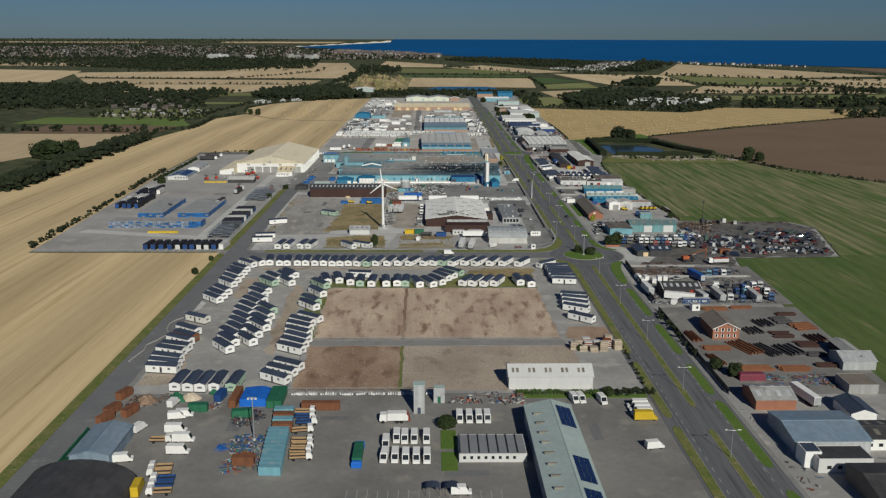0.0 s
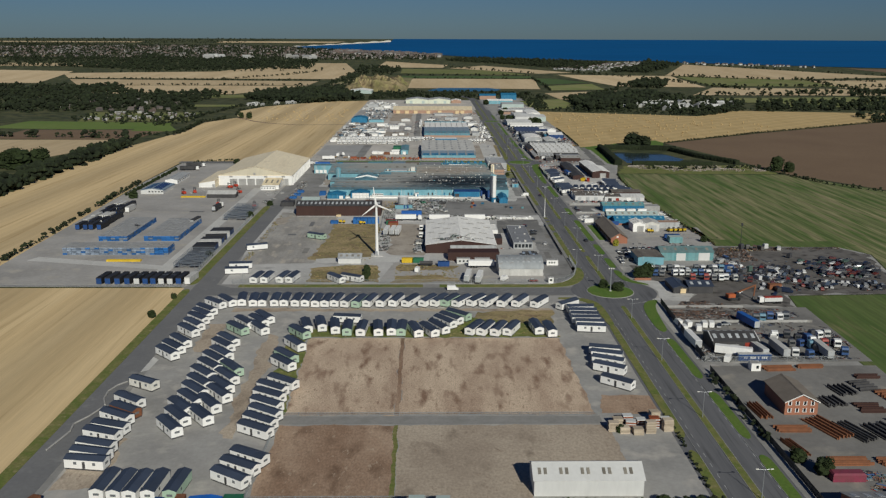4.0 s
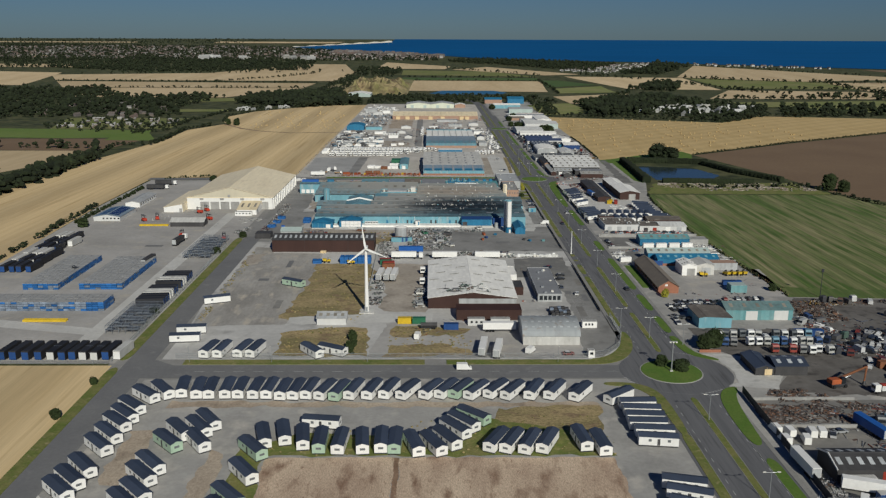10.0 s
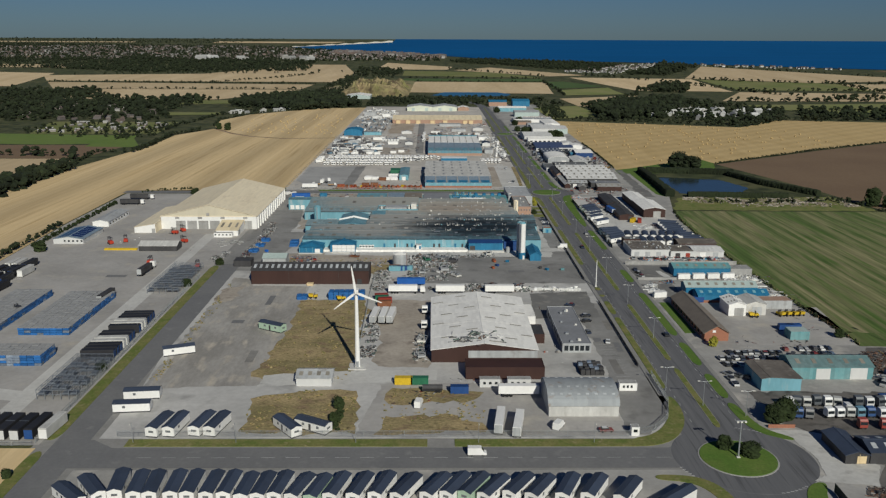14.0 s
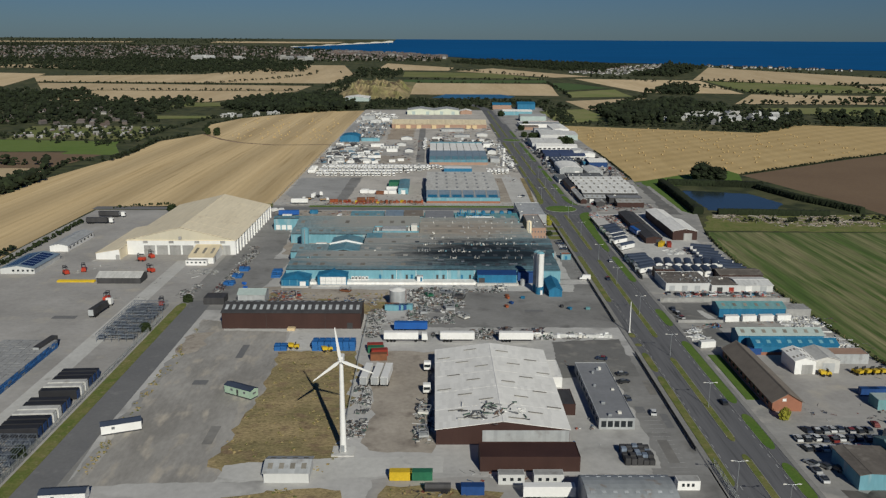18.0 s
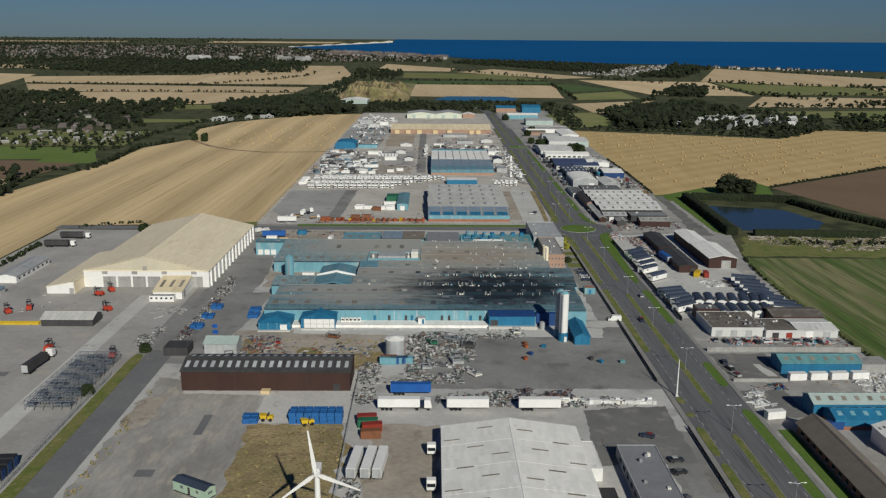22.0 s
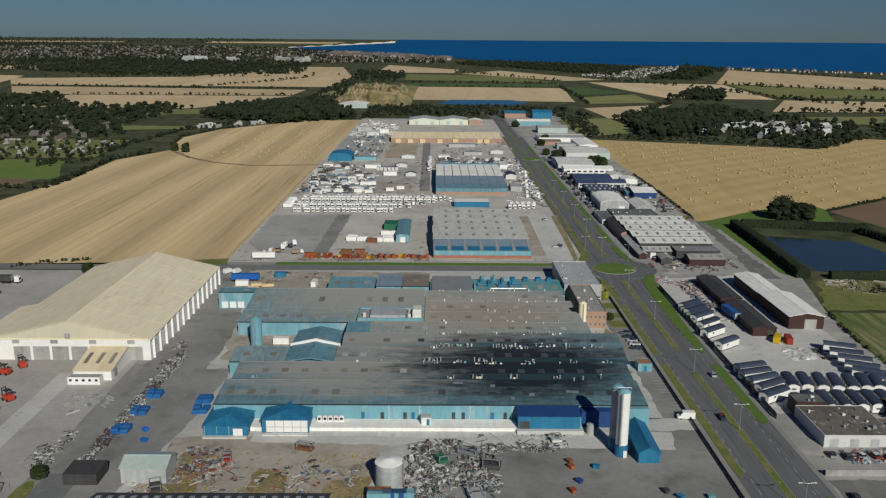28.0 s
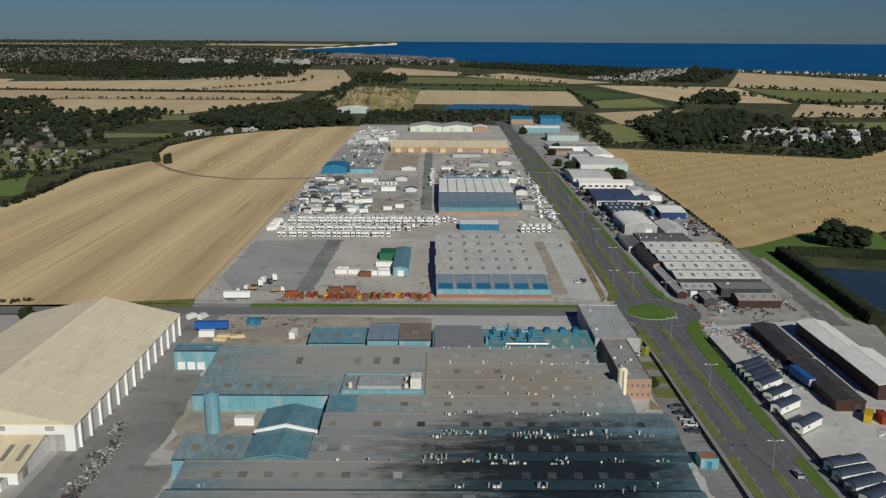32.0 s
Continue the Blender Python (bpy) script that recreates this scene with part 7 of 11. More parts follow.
for i in range(12):
    x, y = 10 + 1.6 * i, 824 + (i * 5) % 16
    part("duct", Shape().tube((x, y, 5.7), (x + (4.5 if i % 2 else 0.2), y + (0.2 if i % 2 else 7), 5.9), 0.5, n=8).tube((x, y, 5), (x, y, 7.6 + 0.5 * (i % 3)), 0.42, n=8), "blue" if i % 3 else "blue_pale", factory, "blue extract duct")
part("duct", Shape().tube((17, 822.5, 6.0), (33, 822.5, 6.0), 0.5, n=8), "steel", factory, "pale steel duct")
for i, x in enumerate((27, 33, 39, 44)):
    part("extract_unit", Shape().box(x, x + 2.6, 836, 840, 5.2, 6.9, 0.5), "blue", factory)
flat("grey flat-roofed office block of the factory", 51, 68, 826, 868, 6.6, "grey_sheet", "grey_sheet", 0.5, category="office", name="office", roof_items=5, seed=8)
flat("brown brick office block with rows of windows", 53, 62.5, 786, 825.6, 6.8, "brick_pale", "grey_roof", 0.4, windows=[("S", 54.4 + 1.8 * i, 0.7, z, z + 1.0, "window_grey") for i in range(5) for z in (1.2, 4.4)] + [("E", 789 + 3 * i, 1.6, z, z + 1.3, "glass") for i in range(11) for z in (1.2, 4.4)], category="office", name="office", roof_items=7, seed=9)

# silos, tank and turbine
silo = thing("silo", "tall white twin silo with blue cap and base", "silo", pose(45.5, 676, 0))
for k, (x, y) in enumerate(((0, 0), (-0.9, 4.2))):
    part("barrel", Shape().tube((x, y, 3.6), (x, y, 19.5 - k * 0.5), 1.75, n=24), "white" if k == 0 else "grey_sheet", silo)
    part("cap", Shape().tube((x, y, 19.5 - k * 0.5), (x, y, 20.3 - k * 0.5), 1.85, 0.9, n=24), "blue_pale", silo, "pale blue cap")
    part("base", Shape().tube((x, y, 0), (x, y, 3.6), 1.9, n=24), "blue", silo, "blue steel base")
part("door", Shape().box(0.2, 1.2, -2.12, -1.9, 0.1, 2.2), "white", silo)
part("ladder", Shape().box(-1.1, -0.7, -2.2, -1.7, 3.6, 19.5), "steel", silo)
part("top_rail", Shape().tube((-2, 0, 20.6), (2, 0, 20.6), 0.08, n=6).tube((-2, 0, 19.6), (-2, 0, 20.6), 0.08, n=6).tube((2, 0, 19.6), (2, 0, 20.6), 0.08, n=6), "steel", silo)
for x, y, r, h, mat, label in ((-76, 761, 2.2, 12, "blue_pale", "blue cylindrical silo beside the factory"), (52.2, 784, 1.6, 11.4, "cream", "cream cylindrical silo beside the offices")):
    s = thing("silo", label, "silo", pose(x, y, 0))
    part("barrel", Shape().tube((0, 0, 0), (0, 0, h), r, n=20), mat, s), part("cap", Shape().tube((0, 0, h), (0, 0, h + 0.7), r + 0.05, 0.5, n=20), mat, s)
    part("ladder", Shape().box(-0.25, 0.25, -r - 0.15, -r + 0.05, 0, h), "steel", s)
tank = thing("water_tank", "weathered white cylindrical water tank", "tank", pose(-19.8, 658, 0))
part("shell", Shape().tube((0, 0, 0), (0, 0, 7.2), 3.6, n=28), "grey_sheet", tank), part("roof", Shape().tube((0, 0, 7.2), (0, 0, 8.1), 3.75, 0.4, n=28), "white_roof", tank)
for z in (1.8, 3.6, 5.4):
    part("band", Shape().tube((0, 0, z), (0, 0, z + 0.12), 3.64, n=28), "steel", tank)
part("ladder", Shape().box(3.5, 3.75, -0.3, 0.3, 0, 7.4), "rust", tank)
turbine = thing("wind_turbine", "white three-bladed wind turbine at rest", "wind turbine", pose(-29.6, 519.5, 0))
part("foundation", Shape().box(-3.2, 3.2, -3.0, 3.2, 0, 0.35, 0.05), "concrete_pale", turbine)
part("tower", Shape().tube((0, 0, 0.3), (0, 0, 27.6), 0.95, 0.55, n=24), "white", turbine)
part("nacelle", Shape().box(-0.75, 0.75, -1.3, 2.2, 27.6, 29.3, 0.3), "white", turbine)
hub = part("hub", Shape().tube((0, -1.3, 28.5), (0, -2.3, 28.5), 0.75, 0.3, n=16), "white", turbine)
for ang in (98, 218, 338):
    c, q = math.cos(radians(ang)), math.sin(radians(ang))
    s = Shape()
    secs = [(0.4, 0.22, 0.22), (1.6, 0.45, 0.18), (3.0, 0.42, 0.12), (9.8, 0.14, 0.05)]
    for r, wd, tk in secs:
        px_, pz_ = c * r, 28.5 + q * r
        s.v += [(px_ - q * wd, -1.75 - tk, pz_ + c * wd), (px_ + q * wd, -1.75 - tk, pz_ - c * wd), (px_ + q * wd, -1.75 + tk, pz_ - c * wd), (px_ - q * wd, -1.75 + tk, pz_ + c * wd)]
    for j in range(3):
        s.f += [(4 * j + i, 4 * j + (i + 1) % 4, 4 * j + 4 + (i + 1) % 4, 4 * j + 4 + i) for i in range(4)]
    s.f += [(12, 13, 14, 15)]
    part("blade", s, "white", hub)
part("door", Shape().box(-0.45, 0.45, -1.02, -0.85, 0.4, 2.5), "steel", turbine)

# north works
_b = thing("works_hall", "grey-roofed works hall with a blue mansard front and brick plinth", "works hall", pose(17.5, 900, 0))
part("wall", Shape().box(-26.5, 26.5, 18, 103, 0, 6.6), "grey_sheet", _b)
for i in range(5):
    y = 17.6 + 17.1 * i
    part("roof_bay", Shape().prism([(y, 6.5), (y, 6.9), (y + 14.4, 7.8), (y + 17.1, 6.9), (y + 17.1, 6.5)], -27 - (i % 2) * 0.5, 27, "x"), "roof_pale", _b)
    for j in range(6):
        x = -19.2 + 7.7 * j
        part("rooflight", Shape().prism([(y + 6, 7.3), (y + 6, 7.38), (y + 10.4, 7.66), (y + 10.4, 7.58)], x - 0.85, x + 0.85, "x"), "office_roof", _b)
part("front_wall", Shape().box(-26.5, 26.5, 0, 17.9, 0, 4.4), "blue_pale", _b), part("plinth", Shape().box(-26.6, 26.6, -0.08, 17, 0, 1.7), "brick", _b)
part("front_slope", Shape().prism([(-0.3, 4.3), (17.6, 6.6), (17.6, 6.8), (-0.3, 4.5)], -26.8, 26.8, "x"), "blue_grey", _b)
for i in range(6):
    part("front_panel", Shape().box(-25.6 + 8.8 * i, -19.0 + 8.8 * i, -0.12, 0, 2.0, 4.0), "blue_pale", _b)
    part("slope_panel", Shape().prism([(-0.35, 4.52), (6.0, 5.33), (6.0, 5.38), (-0.35, 4.57)], -25.6 + 8.8 * i, -19.0 + 8.8 * i, "x"), "blue", _b)
    part("slope_strip", Shape().prism([(0, 4.58), (17.2, 6.8), (17.2, 6.85), (0, 4.63)], -18.6 + 8.8 * i, -17.7 + 8.8 * i, "x"), "grey_roof", _b)
_b = thing("works_hall", "blue-fronted works hall with white roof sheets and brick plinth", "works hall", pose(19.5, 1094, 0))
part("wall", Shape().box(-27.5, 27.5, 0, 115, 0, 5.4), "blue_roof", _b), part("plinth", Shape().box(-27.6, 27.6, -0.1, 60, 0, 2.4), "brick_pale", _b)
for i in range(8):
    part("front_slope", Shape().prism([(-0.3, 5.2), (47, 7.6), (47, 7.8), (-0.3, 5.4)], -27.7 + 6.93 * i, -27.7 + 6.93 * i + 6.8, "x"), "blue_grey", _b)
    part("front_panel", Shape().prism([(-0.4, 5.42), (15, 6.2), (15, 6.26), (-0.4, 5.48)], -27.2 + 6.93 * i, -27.2 + 6.93 * i + 5.8, "x"), "blue_roof", _b)
    part("roof_sheet", Shape().box(-27.5 + 6.93 * i, -27.5 + 6.93 * i + 6.4, 47.5, 114, 5.4, 7.9, 0.15), "white_roof", _b)
part("back_band", Shape().box(-27.5, 27.5, 108, 116, 5.4, 8.2), "blue_pale", _b)
flat("white-roofed blue stores between the halls", 5, 30, 1045, 1058, 3.8, "blue", "white", 0.1, category="shed", name="shed")
# Walls take the brown brick colour to stand for the shadow on them.
_t = shed("long tan-roofed warehouse with projecting doors", -60, 66, 1432, 1490, 5.2, 9, "brick_pale", "tan_roof", rot=90, sheets=16)
for x in (-52, -38, -24, -4, 14, 42, 50):
    part("door_porch", Shape().box(-31.4, -29.1, -x + 3 - 3, -x + 3 + 3, 0, 4.4, 0.3), "tan", _t)
shed("pale twin-gabled warehouse with green doors", -46, -4, 1645, 1690, 6.6, 9.4, "pale_cream", "grey_sheet", doors=[("S", x, 5, 0, 5, "pale_green") for x in (-36, -14)])
shed("pale twin-gabled warehouse with green doors", -3.6, 36, 1645, 1690, 6.6, 9.4, "pale_cream", "grey_sheet", doors=[("S", x, 5, 0, 5, "pale_green") for x in (8, 26)])
arch_hall("blue barrel-roofed steel shed at the yard's edge", -112, -90, 1275, 1302, 4.6, 8.0, "blue", "blue")
shed("pale green-roofed farm building", -176, -128, 1930, 1990, 6, 9, "pale_green", "white_roof")
shed("brick and white shed at the road's bend", 38, 56, 1655, 1680, 5, 7, "brick_pale", "white_roof")
shed("pale blue container store in the yard", -31, -23.5, 937, 980, 4.4, 5.0, "blue_pale", "blue_roof", doors=[("S", -27.2, 3, 0, 3, "white")])
flat("low pale blue store beside the arched shed", -88, -67, 1282, 1291, 3.4, "blue_pale", "blue_roof", 0.1, category="store", name="store")
for k in range(6):
    flat("small blue-topped kiosk unit in a row", -62 + 3.4 * k, -59.4 + 3.4 * k, 1217, 1222, 2.8, "white_dull", "blue_slate", 0.05, category="kiosk", name="kiosk")
flat("dark green container store in the yard", -40, -31, 968, 980, 4, "green_paint", "green_paint", 0.1, category="store", name="store")
for i, (x, y, w, l, h, a, b) in enumerate([(-70, 1112, 16, 8, 4, "white", "white_roof"), (-96, 1118, 14, 9, 4, "pale_mix", "grey_sheet"), (-48, 1190, 16, 7, 4, "white", "white_roof"), (-30, 1186, 12, 6, 4, "pale_mix", "grey_roof"), (-92, 1190, 18, 8, 4.5, "white", "grey_sheet"),
        (-66, 1232, 20, 7, 4, "white", "white_roof"), (-40, 1240, 14, 8, 4, "pale_mix", "grey_roof"), (-112, 1200, 10, 14, 4, "grey_sheet", "slate"), (-108, 1240, 12, 10, 4, "white", "white_roof"), (-36, 1300, 18, 6, 4, "tan", "tan"),
        (-100, 1560, 26, 16, 7, "white", "white_roof"), (-74, 1540, 16, 14, 6, "pale_mix", "white_roof"), (-86, 1510, 20, 8, 5, "white", "white_roof"), (30, 1330, 26, 9, 4, "white", "grey_roof"), (0, 1300, 16, 8, 4, "grey_sheet", "grey_roof"), (55, 1340, 18, 8, 4.5, "white", "white_roof"),
        (20, 1400, 40, 20, 4, "grey_roof", "tile_roof"), (54, 1240, 10, 26, 5, "white", "grey_sheet"), (56, 1180, 12, 20, 5, "tan", "tile_roof"), (55, 1120, 12, 22, 5, "white", "grey_roof")]):
    w, l, h, a, b = w * 0.72, l * 0.85, h * 0.7, ("white_dull", "grey_sheet", "white")[i % 3], ("grey_sheet", "grey_roof", "roof_light", "slate", "grey_sheet")[i % 5]
    (flat if i % 3 else shed)("small pale works building in the north yard", x - w / 2, x + w / 2, y - l / 2, y + l / 2, h, *(() if i % 3 else (h + 1.2,)), a, b, category="works building", name="works_building")

# small businesses east of the main road
shed("low brick workshop with a pale roof", 104, 117, 249.5, 262, 3.6, 5.4, "brick", "grey_roof", rot=90, lights=(1, 4), light_mat="rooflight_pale")
shed("blue-grey pitched steel workshop", 104, 126, 220, 240, 4.0, 5.6, "grey_sheet", "blue_grey", rot=90, windows=[("S", 108 + 3 * i, 1.4, 1.4, 2.4, "glass") for i in range(5)])
flat("white rendered flat-roofed workshop", 106, 121, 209, 217, 4.0, "white_dull", "dark_sheet", 0.3, windows=[("S", 109 + 3 * i, 1.2, 1.2, 2.2, "glass") for i in range(4)])
flat("small white rendered office block", 103.5, 108, 212, 218, 4.6, "white", "slate", 0.3)
shed("small white workshop with dark roof", 130, 138, 240, 252, 3.2, 4.6, "white", "slate")
shed("white workshop with dark roof", 124, 140, 222, 234, 3.6, 4.8, "white", "dark_sheet", rot=90, lights=(1, 4), windows=[("S", 127 + 3 * i, 1.2, 1.2, 2.2, "glass") for i in range(4)])
shed("large brown-grey pitched workshop", 112, 134, 188, 206, 4.4, 6.2, "tile_roof", "dark_sheet", rot=90)
shed("grey steel store with curved roof", 148, 160, 283, 294, 3.4, 5.2, "grey_sheet", "grey_sheet", rot=90)
shed("long dark store at the field's edge", 152.6, 158.6, 285, 305, 3.6, 4.4, "dark_sheet", "grey_roof")
flat("low brown-grey flat workshop", 140, 150, 262, 272, 3.2, "grey_roof", "tile_roof", 0.2)
_h = shed("two-storey red brick house with white trim", 111.5, 122, 315.5, 332, 4.6, 6.9, "brick", "tile_roof", windows=[("S", 113 + 2.4 * i, 0.75, z, z + 1.15, "glass") for i in range(4) for z in (1.0, 3.4)], category="house", name="brick_house", over=0.5)
for k in (-1, 1):
    for i in range(4):
        for z in (1.0, 3.4):
            x = 113 + 2.4 * i - 116.75
            part("window_surround", Shape().box(x + k * 0.5 - 0.12, x + k * 0.5 + 0.12, -8.33, -8.15, z - 0.1, z + 1.25), "white", _h)
    part("barge_board", Shape().prism([(k * 5.6, 4.2), (0, 6.9), (0, 7.15), (k * 5.6, 4.5)], -8.85, -8.6), "white", _h)
_w = shed("dark-roofed commercial vehicle workshop with white verges", 107, 124.5, 372, 384, 4.0, 5.8, "dark_sheet", "dark_sheet", rot=90, lights=(1, 6), light_mat="rooflight_pale", doors=[("S", 121, 3.4, 0, 3.4, "red")])
for k in (-1, 1):
    for e in (-8.95, 8.95):
        part("verge_trim", Shape().prism([(k * 6.3, 3.85), (0, 5.75), (0, 6.15), (k * 6.3, 4.25)], e - 0.16, e + 0.16), "white_dull", _w)
flat("white cabin beside the workshop", 108, 116.5, 369.2, 371.4, 2.8, "white", "roof_pale", 0.1, category="cabin", name="cabin")
flat("small white gatehouse by the yard gate", 114.4, 117.8, 351.8, 355, 2.8, "white", "grey_roof", 0.1, windows=[("S", 116.6, 0.9, 1.0, 2.1, "glass")], category="hut", name="gatehouse")
shed("dark navy steel workshop", 120, 131.5, 447, 457, 3.6, 5.0, "dark_sheet", "slate", rot=90, lights=(1, 3), light_mat="rooflight_pale", doors=[("S", 117, 0.1, 0, 3, "tan")])
shed("low navy lean-to with a tan end wall", 113, 119.7, 447, 462, 2.8, 3.8, "dark_sheet", "slate", doors=[("S", 117.6, 2.6, 0.2, 2.4, "tan")], category="lean-to", name="lean_to")
shed("pale blue fronted workshop with a brown-grey roof", 108.5, 122, 498, 514, 4.4, 4.9, "blue_pale", "brown_flat", shift=-4)
shed("teal-green steel hall with pale doors", 123, 151.5, 508, 520, 4.6, 6.4, "teal", "teal_dull", rot=90, lights=(1, 5), doors=[("S", 134, 5, 0, 4, "white_dull"), ("S", 146.5, 6, 0, 4.2, "white_dull")])
flat("teal container office with pale roof", 139, 146.5, 548, 554, 3.4, "teal", "pale_green", 0.1, category="cabin", name="cabin")
shed("long brick-ended offices with a brown tiled roof", 104.5, 114, 547, 595, 3.4, 6.2, "brick", "tile_roof", windows=[("S", 108.2, 1.2, 3.6, 4.4, "white")] + [("W", 551 + 4 * i, 1.6, 1.0, 2.2, "glass") for i in range(11)], category="office", name="offices", over=0.6)
shed("white steel workshop with grey door", 124.5, 132, 578, 590, 5, 6.2, "white", "white_roof", lights=(3, 2), doors=[("S", 129, 4, 0, 3.6, "grey_roof")])
shed("pale beige steel workshop with grey door", 132.2, 141, 579, 591, 5, 6.2, "concrete_pale", "roof_pale", doors=[("S", 137, 4.4, 0, 3.8, "grey_sheet")])
flat("long low reddish store with open front", 143, 156, 588, 595, 3.6, "grey_sheet", "brick_pale", 0.2, category="store", name="store")
shed("blue steel hall with pale rooflights", 117, 149, 597, 605.2, 3.8, 5.2, "blue", "blue", rot=90, lights=(1, 8), light_mat="blue_pale", plinth=("brick", 1.2))
shed("blue steel hall with a grey-green roof", 114, 147, 605.6, 614, 4.8, 6.4, "blue", "pale_green", rot=90, lights=(1, 8))
shed("pale blue steel workshop hall", 118.5, 147, 642, 652, 4, 5.4, "blue", "teal", rot=90, lights=(1, 6))
flat("grey flat store beside the blue hall", 147.2, 158, 642, 650, 3.4, "grey_roof", "grey_roof", 0.2)
setting("yard_wall", Shape().box(99, 158, 664, 664.3, 0, 1.9), "grey_roof", "grey concrete wall between the eastern yards", "wall")
setting("yard_wall", Shape().box(99, 118, 634.6, 634.9, 0, 1.2), "grey_roof", "low grey wall between the eastern yards", "wall")
flat("white-fronted workshops under a flat brown-grey roof", 106, 127, 681, 702, 3.6, "white_dull", "brown_flat", 0.25, doors=[("S", 109 + 6 * i, 2.6, 0, 2.6, "grey_sheet") for i in range(3)], roof_items=7, seed=41, category="workshop", name="workshop")
flat("dark raised roof house on the workshops", 106.5, 116, 702.2, 709, 4.6, "brown_sheet", "office_dark", 0.2, roof_items=3, seed=42, category="workshop", name="workshop")
flat("lower white-fronted workshop with a red door", 127.2, 140, 679, 694, 3.2, "white_dull", "brown_flat", 0.2, doors=[("S", 131, 2.6, 0, 2.4, "dark_sheet"), ("S", 136.5, 2.4, 0, 2.4, "red")], roof_items=4, seed=43, category="workshop", name="workshop")
shed("brown-roofed long workshop with dark side", 136, 157.2, 695, 707, 4.0, 5.0, "brown_sheet", "brown_flat", rot=90)
shed("pale corrugated lean-to of the workshops", 140.2, 156.5, 680, 694.6, 3.0, 3.8, "white_dull", "roof_light", rot=90, doors=[("S", 145, 3, 0, 2.6, "white"), ("S", 152, 3, 0, 2.6, "grey_sheet")], category="lean-to", name="lean_to")
for y0, y1 in ((777, 814), (817, 854)):
    shed("long brown store with a flat-pitched black roof", 120, 129.5, y0, y1, 3.4, 4.3, "brown_sheet", "dark_sheet", doors=[("S", 127, 2, 0, 2.6, "dark_sheet")])
shed("large white-roofed dark brown warehouse", 138, 152.5, 786, 820, 5.4, 6.8, "brown_sheet", "white_roof", sheets=2, doors=[("S", 147, 5, 0, 4.2, "grey_roof")])
shed("lower white-roofed dark brown warehouse", 138, 149.5, 820.6, 853, 5.0, 6.2, "brown_sheet", "white_roof", sheets=2)
_g = shed("grey multi-bay works with ribbed roof", 107, 148, 918, 935, 4.8, 6.0, "dark_sheet", "roof_light", rot=90, lights=(1, 7))
for y in (935.3, 952, 966):
    shed("grey multi-bay works with ribbed roof", 107, 150, y, y + (16.4 if y < 960 else 12), 4.8, 6.0, "dark_sheet", "roof_light", rot=90, lights=(1, 7))
shed("grey-roofed workshops with white doors", 106, 121, 903, 914, 3.8, 5, "dark_sheet", "grey_sheet", rot=90, lights=(1, 4), doors=[("S", 111, 3, 0, 3, "white"), ("S", 117, 3, 0, 3, "white")])
shed("brown brick and grey-roofed workshop", 126, 145, 886, 897, 3.8, 5.2, "brown_sheet", "grey_roof", rot=90, lights=(1, 4))
shed("small dark workshop by the road", 112, 118, 890, 899, 3, 4, "dark_sheet", "grey_roof")
shed("narrow brown lean-to along the multi-bay works", 102.5, 106.8, 900, 944, 3.0, 4.0, "brown_sheet", "roof_pale", category="lean-to", name="lean_to")
shed("dark brick workshop beside the multi-bay works", 102.5, 106.8, 946, 988, 4.2, 5.2, "brick_pale", "dark_sheet", category="workshop", name="workshop")
flat("dark flat-roofed store before the works", 124, 148, 904, 916, 3.6, "dark_sheet", "office_roof", 0.2, category="store", name="store", roof_items=3, seed=21)
arch_hall("white-roofed curved steel hall", 107, 127, 1036, 1074, 4.4, 7.2, "grey_sheet", "white_roof", doors=[("S", 122, 4, 0, 3.2, "white")])
shed("pale curved shed behind the hall", 129.5, 143, 1026, 1056, 4, 6.0, "grey_sheet", "roof_light")
flat("dark flat-roofed office building", 109, 139, 1000, 1023, 3.6, "dark_sheet", "office_dark", 0.3, windows=[("S", 112 + 4 * i, 2.4, 1, 2.4, "glass") for i in range(6)], roof_items=6, seed=12)
shed("grey multi-bay works with ribbed roof", 107, 150, 978.4, 996, 4.8, 6.0, "dark_sheet", "roof_light", rot=90, lights=(1, 7))
flat("small grey-green flat-roofed office", 99.6, 108, 990, 1020, 3.0, "white_dull", "office_dark", 0.2, windows=[("S", 101 + 2 * i, 1.4, 1, 2.2, "glass") for i in range(3)], category="office", name="office")
shed("dark blue workshop with white roof", 141, 158, 1083, 1110, 4.6, 6, "blue_dark", "white_roof", rot=90)
flat("blue cabin beside the workshop", 137, 141, 1092, 1102, 3.4, "blue", "blue_pale", 0.1, category="cabin", name="cabin")
shed("dark grey workshop with ribbed roof", 108.5, 128, 1083, 1096, 3.8, 5.2, "dark_sheet", "slate", rot=90, lights=(1, 5), light_mat="rooflight_pale")
shed("dark grey workshop with ribbed roof", 108.5, 128, 1096.4, 1109, 3.8, 5.2, "dark_sheet", "slate", rot=90, lights=(1, 5), light_mat="rooflight_pale")
shed("dark grey workshop with ribbed roof", 108.5, 128, 1109.4, 1123, 3.8, 5.2, "dark_sheet", "slate", rot=90, lights=(1, 5), light_mat="rooflight_pale")
shed("navy-roofed steel workshop hall", 107, 138, 1150, 1180, 3.8, 5.6, "dark_sheet", "blue_slate", rot=90)
shed("navy-roofed white office wing beside the hall", 107, 121, 1132, 1149, 3.4, 5.0, "white_dull", "blue_slate", rot=90, windows=[("S", 109 + 2.6 * i, 1.4, 1, 2.2, "glass") for i in range(5)], category="office", name="office")
shed("navy-roofed white office building", 122, 146, 1132, 1149, 3.8, 5.4, "white_dull", "blue_slate", rot=90, windows=[("S", 125 + 3 * i, 1.8, 1, 2.2, "glass") for i in range(7)])
